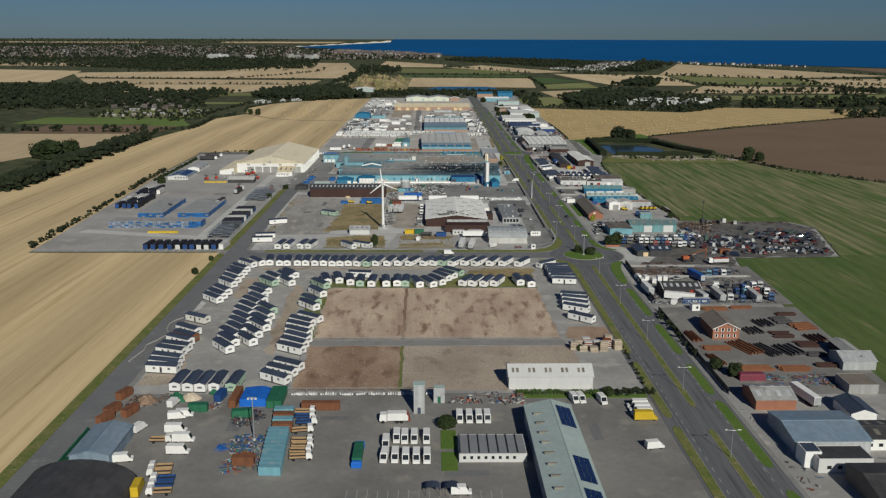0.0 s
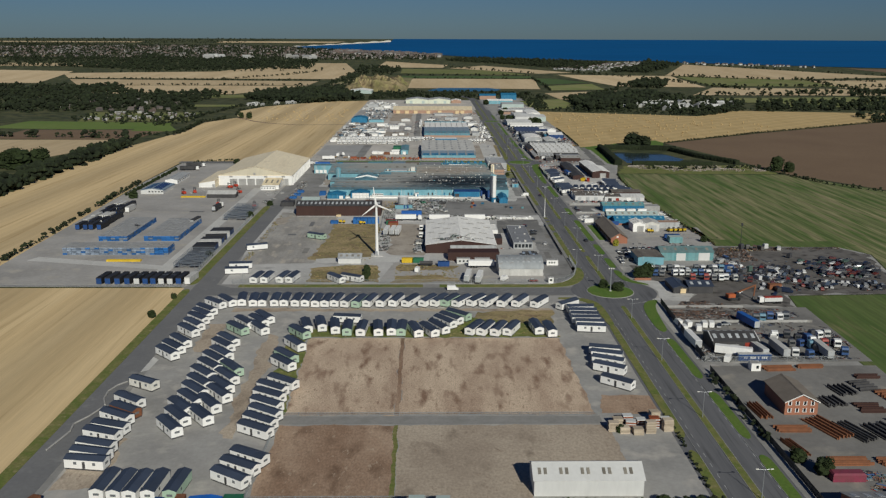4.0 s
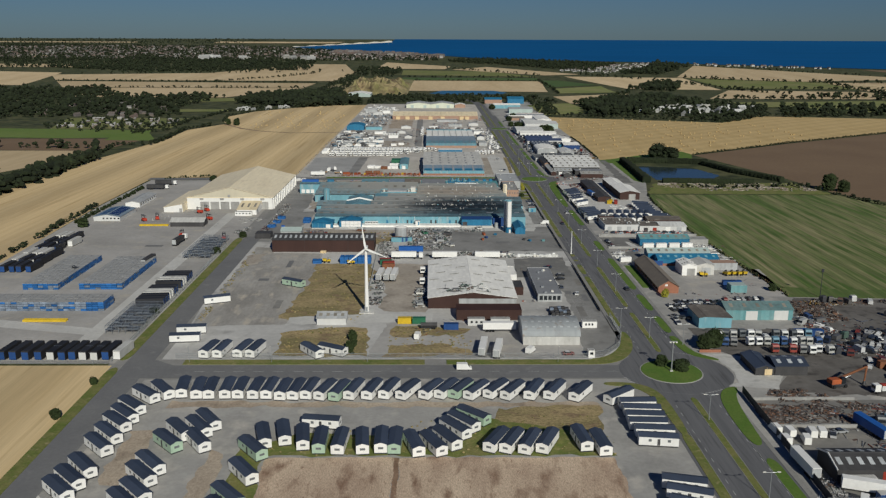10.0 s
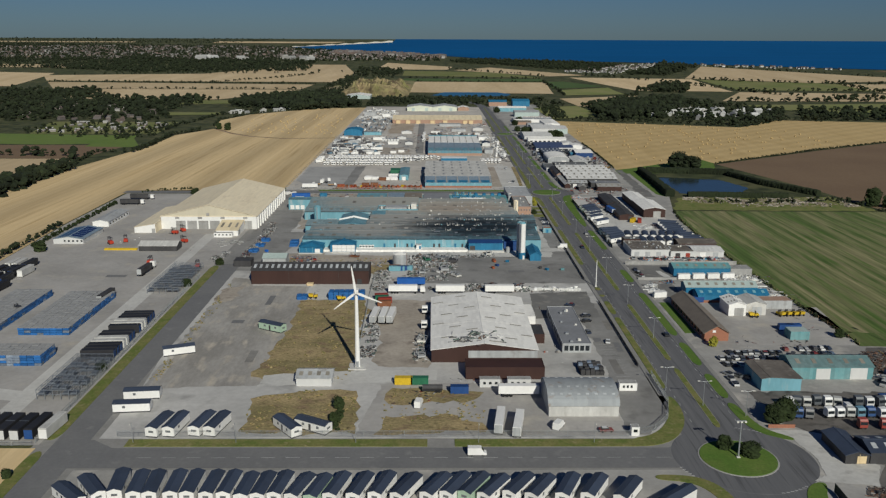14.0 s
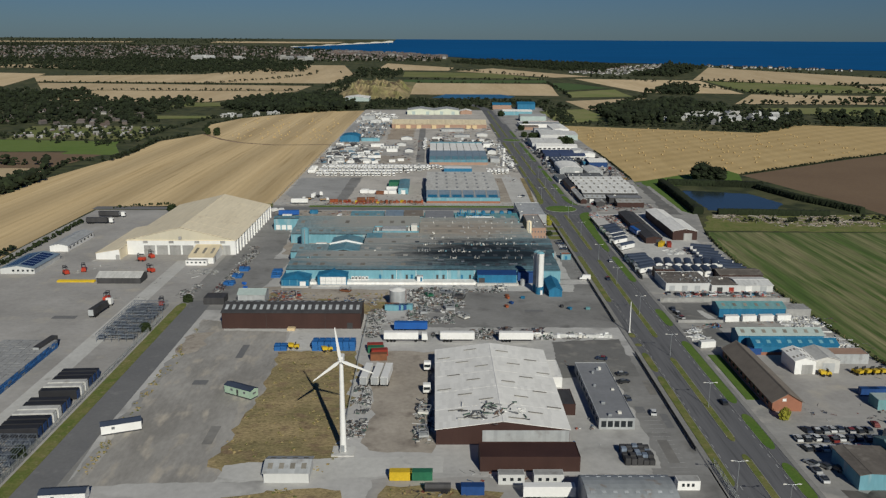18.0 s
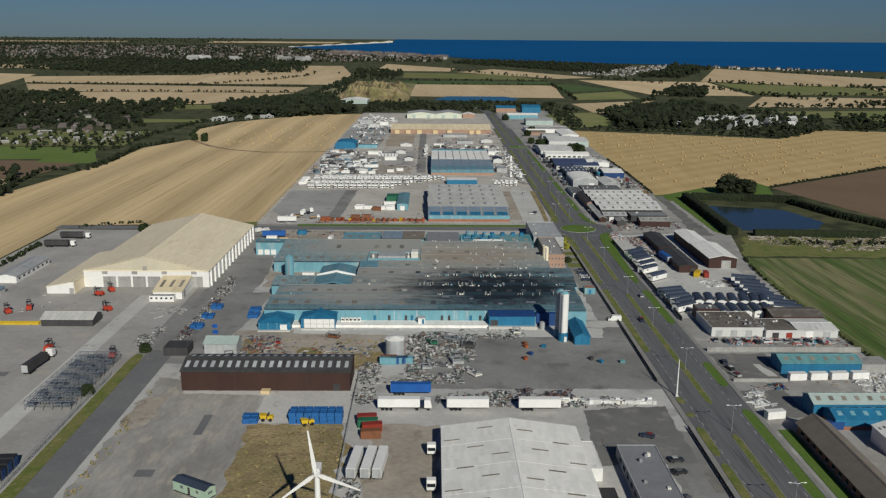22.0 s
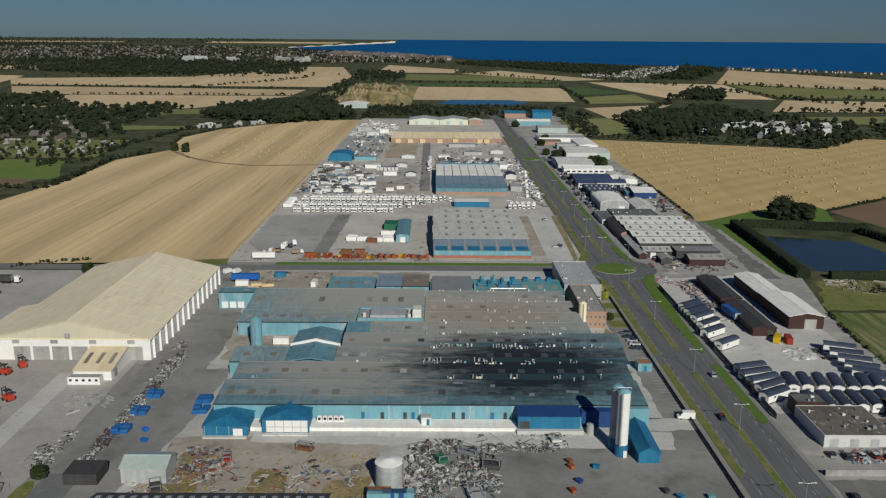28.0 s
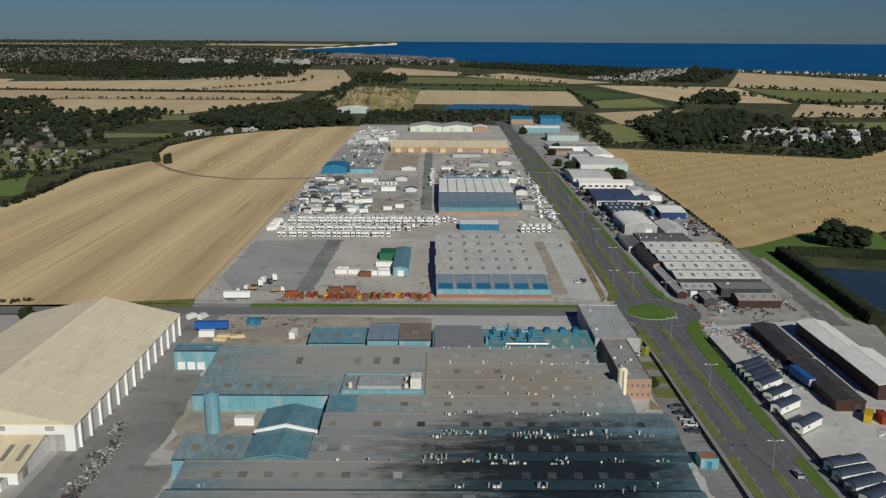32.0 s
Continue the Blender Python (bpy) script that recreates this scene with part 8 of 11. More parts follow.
shed("small white shed with grey roof", 147, 159, 1150, 1166, 3.6, 4.8, "white", "white_roof")
shed("small white shed with grey roof", 140, 152, 1172, 1190, 3.6, 4.8, "white_dull", "roof_light")
shed("long white showroom with windows", 106, 150, 1205, 1221, 4.6, 5.8, "white", "white_roof", rot=90, windows=[("S", 110 + 5 * i, 3, 1.2, 2.6, "glass") for i in range(8)])
shed("pale grey pitched-roof warehouse", 104, 137, 1226, 1276, 5.4, 7.4, "white_dull", "roof_light", rot=90)
shed("white warehouse with grey roof", 121, 151, 1292, 1346, 7.5, 9.4, "white_dull", "roof_light", rot=90)
shed("grey warehouse with a teal end", 151.2, 166, 1300, 1346, 6.4, 8, "pale_green", "roof_light", rot=90)
shed("white warehouse behind the showrooms", 146, 166, 1366, 1428, 6, 7.6, "white", "white_roof")
flat("low pale flat-roofed shop", 124, 150, 1380, 1396, 5, "grey_sheet", "grey_sheet", 0.3)
shed("low building with brown tiled roof", 112, 134, 1420, 1440, 3.6, 5, "brick_pale", "tile_roof", rot=90)
flat("long white canopy building", 112, 168, 1448, 1484, 4.6, "white", "grey_sheet", 0.4, roof_items=5, seed=31)
flat("long brick-red roofed arcade", 130, 170, 1486, 1498, 4.4, "white", "brick_pale", 0.2)
shed("pale green-grey steel hall", 122, 160, 1544, 1570, 7, 9, "pale_green", "grey_sheet", rot=90)
shed("blue and white showroom", 104, 150, 1640, 1660, 6, 8, "blue_pale", "white_roof", rot=90)
shed("bright blue steel hall", 138, 168, 1754, 1785, 9, 12, "blue", "blue", rot=90)
shed("blue hall with a brick end", 96, 128, 1760, 1785, 7, 10, "brick_pale", "blue", rot=90)

# near yard buildings
_w = shed("long white steel shed with paired rooflights", 26.5, 55, 267, 277, 4.6, 7.0, "white_dull", "white_dull", rot=90, category="shed")
for i in range(10):
    x = -11.6 + 5.6 * (i // 2) + 1.5 * (i % 2)
    part("rooflight", Shape().prism([(-3.6, 5.54), (-1.8, 6.4), (-1.8, 6.48), (-3.6, 5.62)], x, x + 0.8), "rooflight", _w)
_o = flat("grey ribbed-roof offices with pale walls", 8, 27, 216, 228, 2.5, "white_dull", "office_roof", 0.15, windows=[("S", 9.5 + 2 * i, 0.8, 1, 1.9, "glass") for i in range(8)], category="office", name="office")
for i in range(7):
    part("roof_rib", Shape().box(-9.3 + 2.7 * i, -9.05 + 2.7 * i, -5.7, 5.7, 2.8, 3.0), "dark_sheet", _o)
_s = shed("pale green-roofed depot with solar panels", 29, 43, 180, 242, 5.4, 7.2, "grey_sheet", "pale_green", category="depot", name="depot", shift=1)
for y0, y1 in ((14, 29), (-18, -4), (-30, -20)):
    for i in range(int((y1 - y0) / 1.7)):
        for j in range(3):
            x = 2.0 + 1.5 * j
            z = 7.2 - (x - 1) / 6 * 1.8 + 0.28
            part("solar_panel", Shape().prism([(x, z), (x + 1.35, z - 0.4), (x + 1.35, z - 0.34), (x, z + 0.06)], y0 + 1.7 * i, y0 + 1.7 * i + 1.55), "solar", _s)
for i in range(9):
    part("rooflight", Shape().box(-5.2, -2.6, -27 + 6.2 * i, -26.4 + 6.2 * i, 6.2, 6.75), "rooflight", _s)
shed("blue-grey steel store beside the lane", -99.5, -88.5, 214, 233, 3.6, 5.0, "blue_grey", "blue_grey")
arch_hall("dark rounded tent-like salt store", -105, -77.5, 174, 203, 2.2, 8.0, "dark_sheet", "dark_sheet", name="salt_store")
setting("wall_green", Shape().box(-102.2, -101.9, 212, 234, 0, 2.6), "green_paint", "green steel fence sheets beside the lane", "fence")
tower = thing("site_tower", "tall grey steel cabin tower at the yard fence", "tower", pose(-3.6, 249.5, 0))
part("wall", Shape().box(-1.7, 1.7, -1.6, 1.6, 0, 9.4, 0.1), "grey_sheet", tower), part("roof", Shape().box(-1.9, 1.9, -1.8, 1.8, 9.4, 9.7), "pale_green", tower), part("door", Shape().box(-0.5, 0.5, -1.68, -1.5, 0, 2.1), "slate", tower)
flat("small grey hut with a green door", 1, 4.6, 256, 259, 5, "grey_sheet", "pale_green", 0.1, doors=[("S", 2.8, 1, 0, 2.2, "green_paint")], category="hut", name="hut")


# ---- static caravans ----
def caravan(length, body, label, roof="slate", curved=False):
    t = thing("static_caravan", label, "caravan", pose(0, 0, 0), "static caravans on the park")
    L, w = length / 2, 1.85
    part("skirt", Shape().box(-w + 0.12, w - 0.12, -L + 0.12, L - 0.12, 0.0, 0.5), "dark_steel", t)
    part("body", Shape().prism([(-w, 0.42), (w, 0.42), (w, 3.0), (0, 3.6), (-w, 3.0)], -L, L), body, t)
    if curved:
        arc = [((w + 0.12) * math.cos(math.pi * i / 10), 2.9 + 1.0 * math.sin(math.pi * i / 10)) for i in range(11)]
        part("roof", Shape().prism(arc + [(x * 0.97, z - 0.12) for x, z in arc[::-1]], -L - 0.16, L + 0.16), roof, t, "curved dark roof")
    for k in (-1, 1) if not curved else ():
        a, b = (k * (w + 0.12), 2.98), (0, 3.62)
        part("roof_slope", Shape().prism([a, b, (0, 3.74), (a[0], a[1] + 0.1)] if k < 0 else [b, a, (a[0], a[1] + 0.1), (0, 3.74)], -L - 0.16, L + 0.16), roof, t)
    part("end_window", Shape().box(-0.75, 0.75, -L - 0.04, -L, 1.55, 2.2), "window_grey", t)
    for x, y in ((-w, -0.26), (-w, 0.22), (w, -0.2)):
        k = -1 if x < 0 else 1
        part("side_window", Shape().box(min(x, x + k * 0.04), max(x, x + k * 0.04), y * length - 0.45, y * length + 0.45, 1.6, 2.4), "window_grey", t)
    part("door", Shape().box(-w - 0.05, -w, -0.4, 0.4, 0.5, 2.5), "dark_sheet", t)
    return t


def row(made, places, z=0.05, turn=-90):
    """Copies of a thing at rows of x, y, angle of its length."""
    return [copy_thing(made, pose(x, y, z, 0, 0, a + turn)) for x, y, a in places]


WHITE_C = caravan(11.4, "white", "white static caravan with a dark pitched roof on stone ground")
GREEN_C = caravan(11.4, "mint", "pale green static caravan with a dark pitched roof")
CREAM_C = caravan(10.6, "pale_mix", "cream static caravan with a dark pitched roof on stone ground")
WHITE_C.matrix_world, GREEN_C.matrix_world, CREAM_C.matrix_world = pose(-95.1, 427.8, 0.05, 0, 0, 47), pose(-77.9, 394.2, 0.05, 0, 0, 43), pose(-97.2, 338.6, 0.05, 0, 0, 60)
row(WHITE_C, [(-90.7, 431.3, 128), (-84.4, 433.4, 98), (-79, 432.5, 95), (-74.9, 432.5, 94), (-69.4, 432.6, 92), (-65, 432.6, 90), (-59.8, 432.3, 87), (-55.3, 432.3, 86), (-50.6, 431.3, 85), (-46.3, 431.6, 83), (-41.9, 432, 81), (-36.7, 431.1, 73),
            (-27.2, 431.5, 75), (-21.2, 431.5, 74), (-15.5, 431.9, 72), (-9.2, 431.2, 64), (-1.5, 431.4, 62), (3.6, 431.8, 62), (13.5, 430.8, 57), (20.1, 431.8, 57), (25.6, 430.7, 58), (32.8, 431.1, 66), (39.7, 430.9, 61), (48.1, 429.5, 57), (60.1, 426.2, 40)])
row(GREEN_C, [(-32, 430.5, 75), (8.4, 431.8, 60)])
row(WHITE_C, [(-96.6, 418.7, 136), (-96.7, 412.5, 135), (-97, 406.8, 136), (-96.8, 399.2, 134), (-97, 392, 134), (-96.6, 379.5, 132), (-97.4, 373, 135), (-98, 367.2, 135), (-97.2, 324.4, 145), (-97, 312.2, 150), (-96.3, 305.1, 162), (-97, 300.4, 160), (-94.9, 283.3, 172), (-96, 293, 163), (-95.5, 288, 166)])
RED_C = caravan(10.6, "rust", "rust-red sided static caravan with a dark roof")
RED_C.matrix_world = pose(-96, 316.9, 0.05, 0, 0, 58)
row(WHITE_C, [(-78.6, 380.9, 132), (-79.2, 375, 133), (-77.7, 366.1, 133), (-79.1, 360.9, 133), (-79, 353.9, 134), (-79.5, 346.9, 134), (-70.5, 343.9, 130), (-78.6, 339, 134), (-70.6, 336.4, 131), (-78.5, 332.4, 134), (-69.7, 329.5, 130), (-78, 325.2, 132), (-71.1, 321.4, 128), (-79.3, 319.2, 132), (-78.4, 312.2, 130), (-71.6, 313, 129), (-78.8, 305.2, 129)])
row(GREEN_C, [(-70.6, 351.6, 128), (-52.4, 389.8, 128), (-53.4, 363.6, 131)])
row(WHITE_C, [(-76.6, 401.6, 129), (-71.4, 403.5, 128), (-69.7, 408.2, 126), (-69.4, 394.6, 126), (-50.8, 397.6, 105), (-45.2, 399.5, 103), (-52.2, 376.4, 126), (-53.3, 356.6, 132), (-50.4, 339.3, 145), (-53, 334, 146), (-53, 328, 148), (-52.6, 321.2, 147), (-51.8, 314.8, 146), (-52.3, 308.9, 147), (-52.6, 303, 149), (-50.8, 286.2, 150), (-52.3, 280.6, 150), (-53.5, 274.5, 147)])
row(WHITE_C, [(-39.1, 396.6, 98), (-27.9, 393.9, 87), (-21.5, 394, 95), (-16, 394.7, 91), (-6.5, 392.4, 106), (-0.9, 392.4, 116), (3.1, 395.8, 120), (5.7, 402.4, 126), (8.4, 406.8, 130), (-34.9, 407, 172), (17.5, 394.6, 63), (22, 394, 65), (27.2, 393.4, 67), (32.4, 393.9, 66), (42.6, 395.6, 97), (47.6, 392.8, 96)])
row(GREEN_C, [(-33.7, 394.5, 91), (-11.9, 394.2, 88), (11.6, 411.3, 136)])
row(WHITE_C, [(64.6, 420, 2), (64.9, 414.9, 176), (64.8, 410, 176), (64.4, 405.2, 178), (65.2, 400.2, 175), (64.9, 394.8, 173), (65.3, 369.7, 166), (65.2, 364.3, 161), (64.4, 358.1, 154), (63.6, 351.4, 148), (63.7, 338.7, 140)])
row(WHITE_C, [(-46.3, 468.2, 128), (-38.6, 469, 150), (-84.9, 469.2, 80), (-80.1, 469.4, 82), (-72.3, 469.8, 78), (-67.7, 469.6, 78), (-97.9, 492.7, 6), (-97.8, 482.7, 5), (-97.8, 533, 22)])
row(GREEN_C, [(-67.6, 559.6, 150), (-66.4, 270.5, 86)])
row(WHITE_C, [(-85.4, 271.2, 87), (-80.8, 270.6, 86), (-76.6, 270.3, 85), (-72.1, 270.5, 87)])
SALES = caravan(11.2, "white", "white static caravan for sale with a curved dark roof", curved=True)
SALES.matrix_world = pose(105.2, 764.2, 0.05, 0, 0, -52)
row(SALES, [(104.7, 812, 36), (104.8, 804, 36), (105.2, 796, 36), (105, 787, 38), (104, 777.7, 37), (104.8, 738.4, 18), (104.6, 732.9, 18), (105.3, 727.4, 22), (105.7, 721.6, 30), (104.6, 715, 33),
            (113.6, 724.6, 82), (118.6, 724.7, 80), (123.8, 724.2, 79), (128.8, 723.8, 78), (133.8, 723.5, 78), (138.6, 724, 78), (143, 724.1, 76),
            (146.7, 759.5, 158), (146, 752.5, 160), (146.1, 745.9, 158), (145.5, 739.2, 154), (145.3, 733, 150), (147.6, 727, 148), (149.5, 719, 152), (149.5, 713, 160), (114, 708.5, 86), (119, 708.7, 86), (124, 708.9, 86), (129, 709.1, 86), (134, 709.3, 86), (139, 709.6, 86)])
row(GREEN_C, [(104.9, 800.2, 36), (104.6, 808, 36)])


# ---- vehicles ----
def wheels(t, xs, ys, r=0.34, wd=0.22):
    for y in ys:
        for x in (-xs, xs):
            part("wheel", Shape().tube((x - wd / 2, y, r), (x + wd / 2, y, r), r, n=10), "rubber", t)


def car(label, paint="car_paint", rolling=True):
    t = thing("car", label, "car", pose(0, 0, 0), "parked cars")
    part("body", Shape().prism([(-2.1, 0.32), (2.1, 0.32), (2.15, 0.66), (1.95, 0.86), (0.95, 0.95), (-1.75, 0.98), (-2.1, 0.9), (-2.15, 0.6)], -0.87, 0.87, "x"), paint, t)
    part("window_band", Shape().prism([(-1.72, 0.96), (1.0, 0.94), (0.3, 1.4), (-1.35, 1.42)], -0.78, 0.78, "x"), "glass", t)
    part("roof", Shape().prism([(-1.35, 1.4), (0.3, 1.38), (0.22, 1.46), (-1.28, 1.48)], -0.72, 0.72, "x"), paint, t)
    for y in (-1.3, 1.35) if rolling else ():
        for x in (-0.78, 0.78):
            part("wheel", Shape().tube((x - 0.1, y, 0.32), (x + 0.1, y, 0.32), 0.32, n=10), "rubber", t)
    return t


def van(label, paint="white", length=5.4, high=2.5, group="parked vans"):
    t = thing("van", label, "van", pose(0, 0, 0), group)
    a = length / 2
    part("body", Shape().prism([(-a, 0.4), (a, 0.4), (a, 0.95), (a - 0.75, 1.2), (a - 1.5, high - 0.12), (a - 1.8, high), (-a + 0.08, high), (-a, high - 0.1)], -0.98, 0.98, "x"), paint, t)
    part("windscreen", Shape().prism([(a - 0.78, 1.24), (a - 0.72, 1.24), (a - 1.42, high - 0.2), (a - 1.5, high - 0.2)], -0.82, 0.82, "x"), "glass", t)
    wheels(t, 0.86, (-a + 1.1, a - 1.0))
    return t


def cab(label, paint="lorry_paint", rolling=True):
    t = thing("lorry_cab", label, "lorry", pose(0, 0, 0), "lorry tractor units")
    part("cab", Shape().prism([(0.2, 0.9), (2.5, 0.9), (2.55, 1.7), (2.35, 3.0), (2.0, 3.5), (0.3, 3.6), (0.2, 3.4)], -1.22, 1.22, "x"), paint, t)
    part("windscreen", Shape().prism([(2.5, 1.85), (2.58, 1.85), (2.42, 2.75), (2.34, 2.75)], -1.1, 1.1, "x"), "glass", t)
    part("chassis", Shape().box(-0.5, 0.5, -3.2, 2.4, 0.6, 0.95), "dark_steel", t)
    for y in (-2.1, 1.5) if rolling else (1.5,):
        for x in (-1.0, 1.0):
            part("wheel", Shape().tube((x - 0.15, y, 0.5), (x + 0.15, y, 0.5), 0.5, n=10), "rubber", t)
    return t


def trailer(label, body="white", length=13.4, group="lorry trailers"):
    t = thing("lorry_trailer", label, "trailer", pose(0, 0, 0), group)
    a = length / 2
    part("box", Shape().box(-1.25, 1.25, -a, a, 1.15, 3.95, 0.05), body, t)
    part("chassis", Shape().box(-0.6, 0.6, -a + 0.3, a - 0.6, 0.75, 1.15), "dark_steel", t)
    part("rear_door", Shape().box(-1.15, 1.15, -a - 0.06, -a, 1.2, 3.85), "grey_sheet", t)
    for y in (-a + 1.6, -a + 2.9, -a + 4.2):
        for x in (-1.05, 1.05):
            part("wheel", Shape().tube((x - 0.15, y, 0.5), (x + 0.15, y, 0.5), 0.5, n=10), "rubber", t)
    return t


def container(label, paint, length=6.1, group="steel containers", h=2.6):
    t = thing("container", label, "container", pose(0, 0, 0), group)
    a = length / 2
    n = max(4, int(length / 1.2))
    side = [(1.15 + (0.07 if i % 2 else 0.0), -a + 0.06 + (2 * a - 0.12) * (i + k * 0.6 + 0.2) / n) for i in range(n) for k in (0, 1)]
    ring = [(1.15, -a + 0.06)] + side + [(1.15, a - 0.06), (-1.15, a - 0.06)] + [(-x, y) for x, y in side[::-1]] + [(-1.15, -a + 0.06)]
    m = len(ring)
    part("body", Shape().add([(x, y, 0.1) for x, y in ring] + [(x, y, h - 0.06) for x, y in ring], [tuple(range(m - 1, -1, -1)), tuple(range(m, 2 * m))] + [(i, (i + 1) % m, m + (i + 1) % m, m + i) for i in range(m)]), paint, t)
    part("roof", Shape().box(-1.2, 1.2, -a, a, h - 0.06, h), paint, t)
    part("door", Shape().box(-1.1, 1.1, -a - 0.03, -a + 0.06, 0.15, h - 0.15), paint, t)
    return t


def motorhome(label):
    t = thing("motorhome", label, "motorhome", pose(0, 0, 0), "motorhomes in rows")
    part("body", Shape().prism([(-3.3, 0.5), (1.6, 0.5), (1.6, 1.6), (2.5, 2.2), (2.1, 3.0), (-3.2, 3.05), (-3.3, 2.9)], -1.12, 1.12, "x"), "white", t)
    part("cab", Shape().prism([(1.6, 0.5), (3.2, 0.5), (3.2, 1.0), (2.6, 1.2), (2.1, 1.95), (1.6, 1.95)], -0.98, 0.98, "x"), "white", t)
    part("windscreen", Shape().prism([(2.56, 1.24), (2.64, 1.24), (2.18, 1.92), (2.1, 1.92)], -0.85, 0.85, "x"), "glass", t)
    return t


def forklift(label):
    t = thing("forklift", label, "forklift", pose(0, 0, 0), "forklift trucks")
    part("body", Shape().box(-0.8, 0.8, -1.6, 0.9, 0.35, 1.5, 0.2), "red_bright", t)
    part("canopy", Shape().box(-0.75, 0.75, -0.9, 0.7, 2.5, 2.62), "dark_steel", t)
    for x in (-0.7, 0.62):
        for y in (-0.85, 0.6):
            part("post", Shape().box(x, x + 0.08, y, y + 0.08, 1.4, 2.5), "dark_steel", t)
    part("mast", Shape().box(-0.6, -0.45, 1.0, 1.2, 0.2, 3.0).box(0.45, 0.6, 1.0, 1.2, 0.2, 3.0).box(-0.6, 0.6, 1.0, 1.2, 2.8, 3.0), "dark_steel", t)
    part("fork", Shape().box(-0.5, -0.35, 1.2, 2.4, 0.15, 0.22).box(0.35, 0.5, 1.2, 2.4, 0.15, 0.22), "dark_steel", t)
    for y in (-1.0, 0.6):
        for x in (-0.75, 0.75):
            part("wheel", Shape().tube((x - 0.15, y, 0.38), (x + 0.15, y, 0.38), 0.38, n=8), "rubber", t)
    for ob in t.children:
        for v in ob.data.vertices:
            v.co *= 1.4
    return t


CAR = car("parked car in everyday colours on tarmac")
CAR.matrix_world = pose(66, 826, 0.05, 0, 0, 80)
FAR_CAR = car("parked car in everyday colours beside the works", rolling=False)
FAR_CAR.matrix_world = pose(64, 930, 0.1, 0, 0, 10)
VAN = van("white panel van parked on tarmac")
VAN.matrix_world = pose(10.2, 452.6, 0.09, 0, 0, -90)
CAB = cab("parked lorry tractor unit in a breaker's yard", rolling=False)
CAB_W = cab("white lorry tractor unit coupled to its trailer", "white")
CAB_W.matrix_world = pose(-8.6, 611.5, 0.05, 0, 0, -90)
CAB.matrix_world = pose(128, 480, 0.05, 0, 0, -90)
TRL = trailer("white box trailer standing on its wheels")
TRL.matrix_world = pose(-16.5, 611.5, 0.05, 0, 0, -90)
TRL_B = trailer("blue curtain-sided lorry trailer on tarmac", "blue_side")
TRL_B.matrix_world = pose(-13, 623.5, 0.05, 0, 0, -90)
TRL_K = trailer("black curtain-sided lorry trailer on concrete", "dark_sheet")
TRL_K.matrix_world = pose(-218, 827, 0.05, 0, 0, -90)
MH = motorhome("white motorhome parked in a sales row")
MH.matrix_world = pose(-100, 1042, 0.05)
FORK = forklift("red forklift truck on the warehouse apron")
FORK.matrix_world = pose(-188, 708, 0.05, 0, 0, 40)
BOXV = van("white box van parked in the depot", "white", 6.4, 2.8)
BOXV.matrix_world = pose(-76.5, 235.5, 0.05, 0, 0, -90)
MINI = van("white minibus parked in a row in the depot", "white", 6.2, 2.6, "minibuses in rows")
MINI.matrix_world = pose(9, 243, 0.05, 0, 0, 180)
MINI_ROW = [(12, 243, -90), (15, 243, -90), (17.6, 243, -90), (-10, 230, -90), (-7.6, 229.5, -90), (-4.8, 229.5, -90), (-1.2, 229.5, -90), (-13, 226, -90), (-13, 218, -95), (-10, 218, -90), (-7, 217.5, -90), (-4, 217.5, -90), (-1, 217.5, -90)]
row(MINI, MINI_ROW)
row(BOXV, [(-72.5, 229.5, 0), (-72, 222, 0), (66.5, 252, 180), (66.5, 249, 180), (66.5, 246, 180)])


def tipper(label, bed, cabin="white"):
    t = thing("tipper_truck", label, "truck", pose(0, 0, 0), "council trucks in the depot")
    part("cab", Shape().prism([(1.5, 0.6), (3.2, 0.6), (3.25, 1.4), (2.9, 2.4), (1.6, 2.5), (1.5, 2.3)], -1.0, 1.0, "x"), cabin, t)
    part("windscreen", Shape().prism([(3.18, 1.5), (3.26, 1.5), (2.98, 2.25), (2.9, 2.25)], -0.9, 0.9, "x"), "glass", t)
    part("bed_floor", Shape().box(-1.05, 1.05, -3.2, 1.4, 0.8, 0.95), "dark_steel", t)
    for q in ((-1.05, -0.97, -3.2, 1.4), (0.97, 1.05, -3.2, 1.4), (-0.97, 0.97, -3.2, -3.1), (-0.97, 0.97, 1.28, 1.4)):
        part("bed_side", Shape().box(*q, 0.95, 1.5), bed, t)
    wheels(t, 0.9, (-2.0, 2.4), 0.42, 0.26)
    return t


TIP_T = tipper("white tipper truck with a tan timber-sided bed", "timber")
TIP_T.matrix_world = pose(-74, 212.5, 0.05, 0, 0, 95)
TIP_B = tipper("white gritting truck with a blue bed", "blue_dark")
TIP_B.matrix_world = pose(-71.5, 206, 0.05, 0, 0, 95)
row(TIP_T, [(-73.5, 209.5, 185), (-70.5, 199.5, 185), (-39.5, 248, 0), (-38.5, 235, 10), (-37.5, 228, 0), (-37, 225, 0), (-36.5, 218, 5), (-37, 221.5, 0), (-79, 229, 0)])
row(TIP_B, [(-71, 202.7, 185), (-39, 244.5, 0), (-38, 240.5, 5)])
refuse = thing("refuse_lorry", "white refuse lorry standing in the depot", "lorry", pose(-11.5, 242, 0.05, 0, 0, 90))
part("body", Shape().prism([(-4.6, 1.0), (1.8, 0.9), (1.8, 3.3), (-3.6, 3.4), (-4.6, 2.6)], -1.25, 1.25, "x"), "white", refuse), part("hopper", Shape().prism([(-5.2, 0.8), (-4.6, 0.8), (-4.2, 3.0), (-4.6, 3.0)], -1.2, 1.2, "x"), "red", refuse)
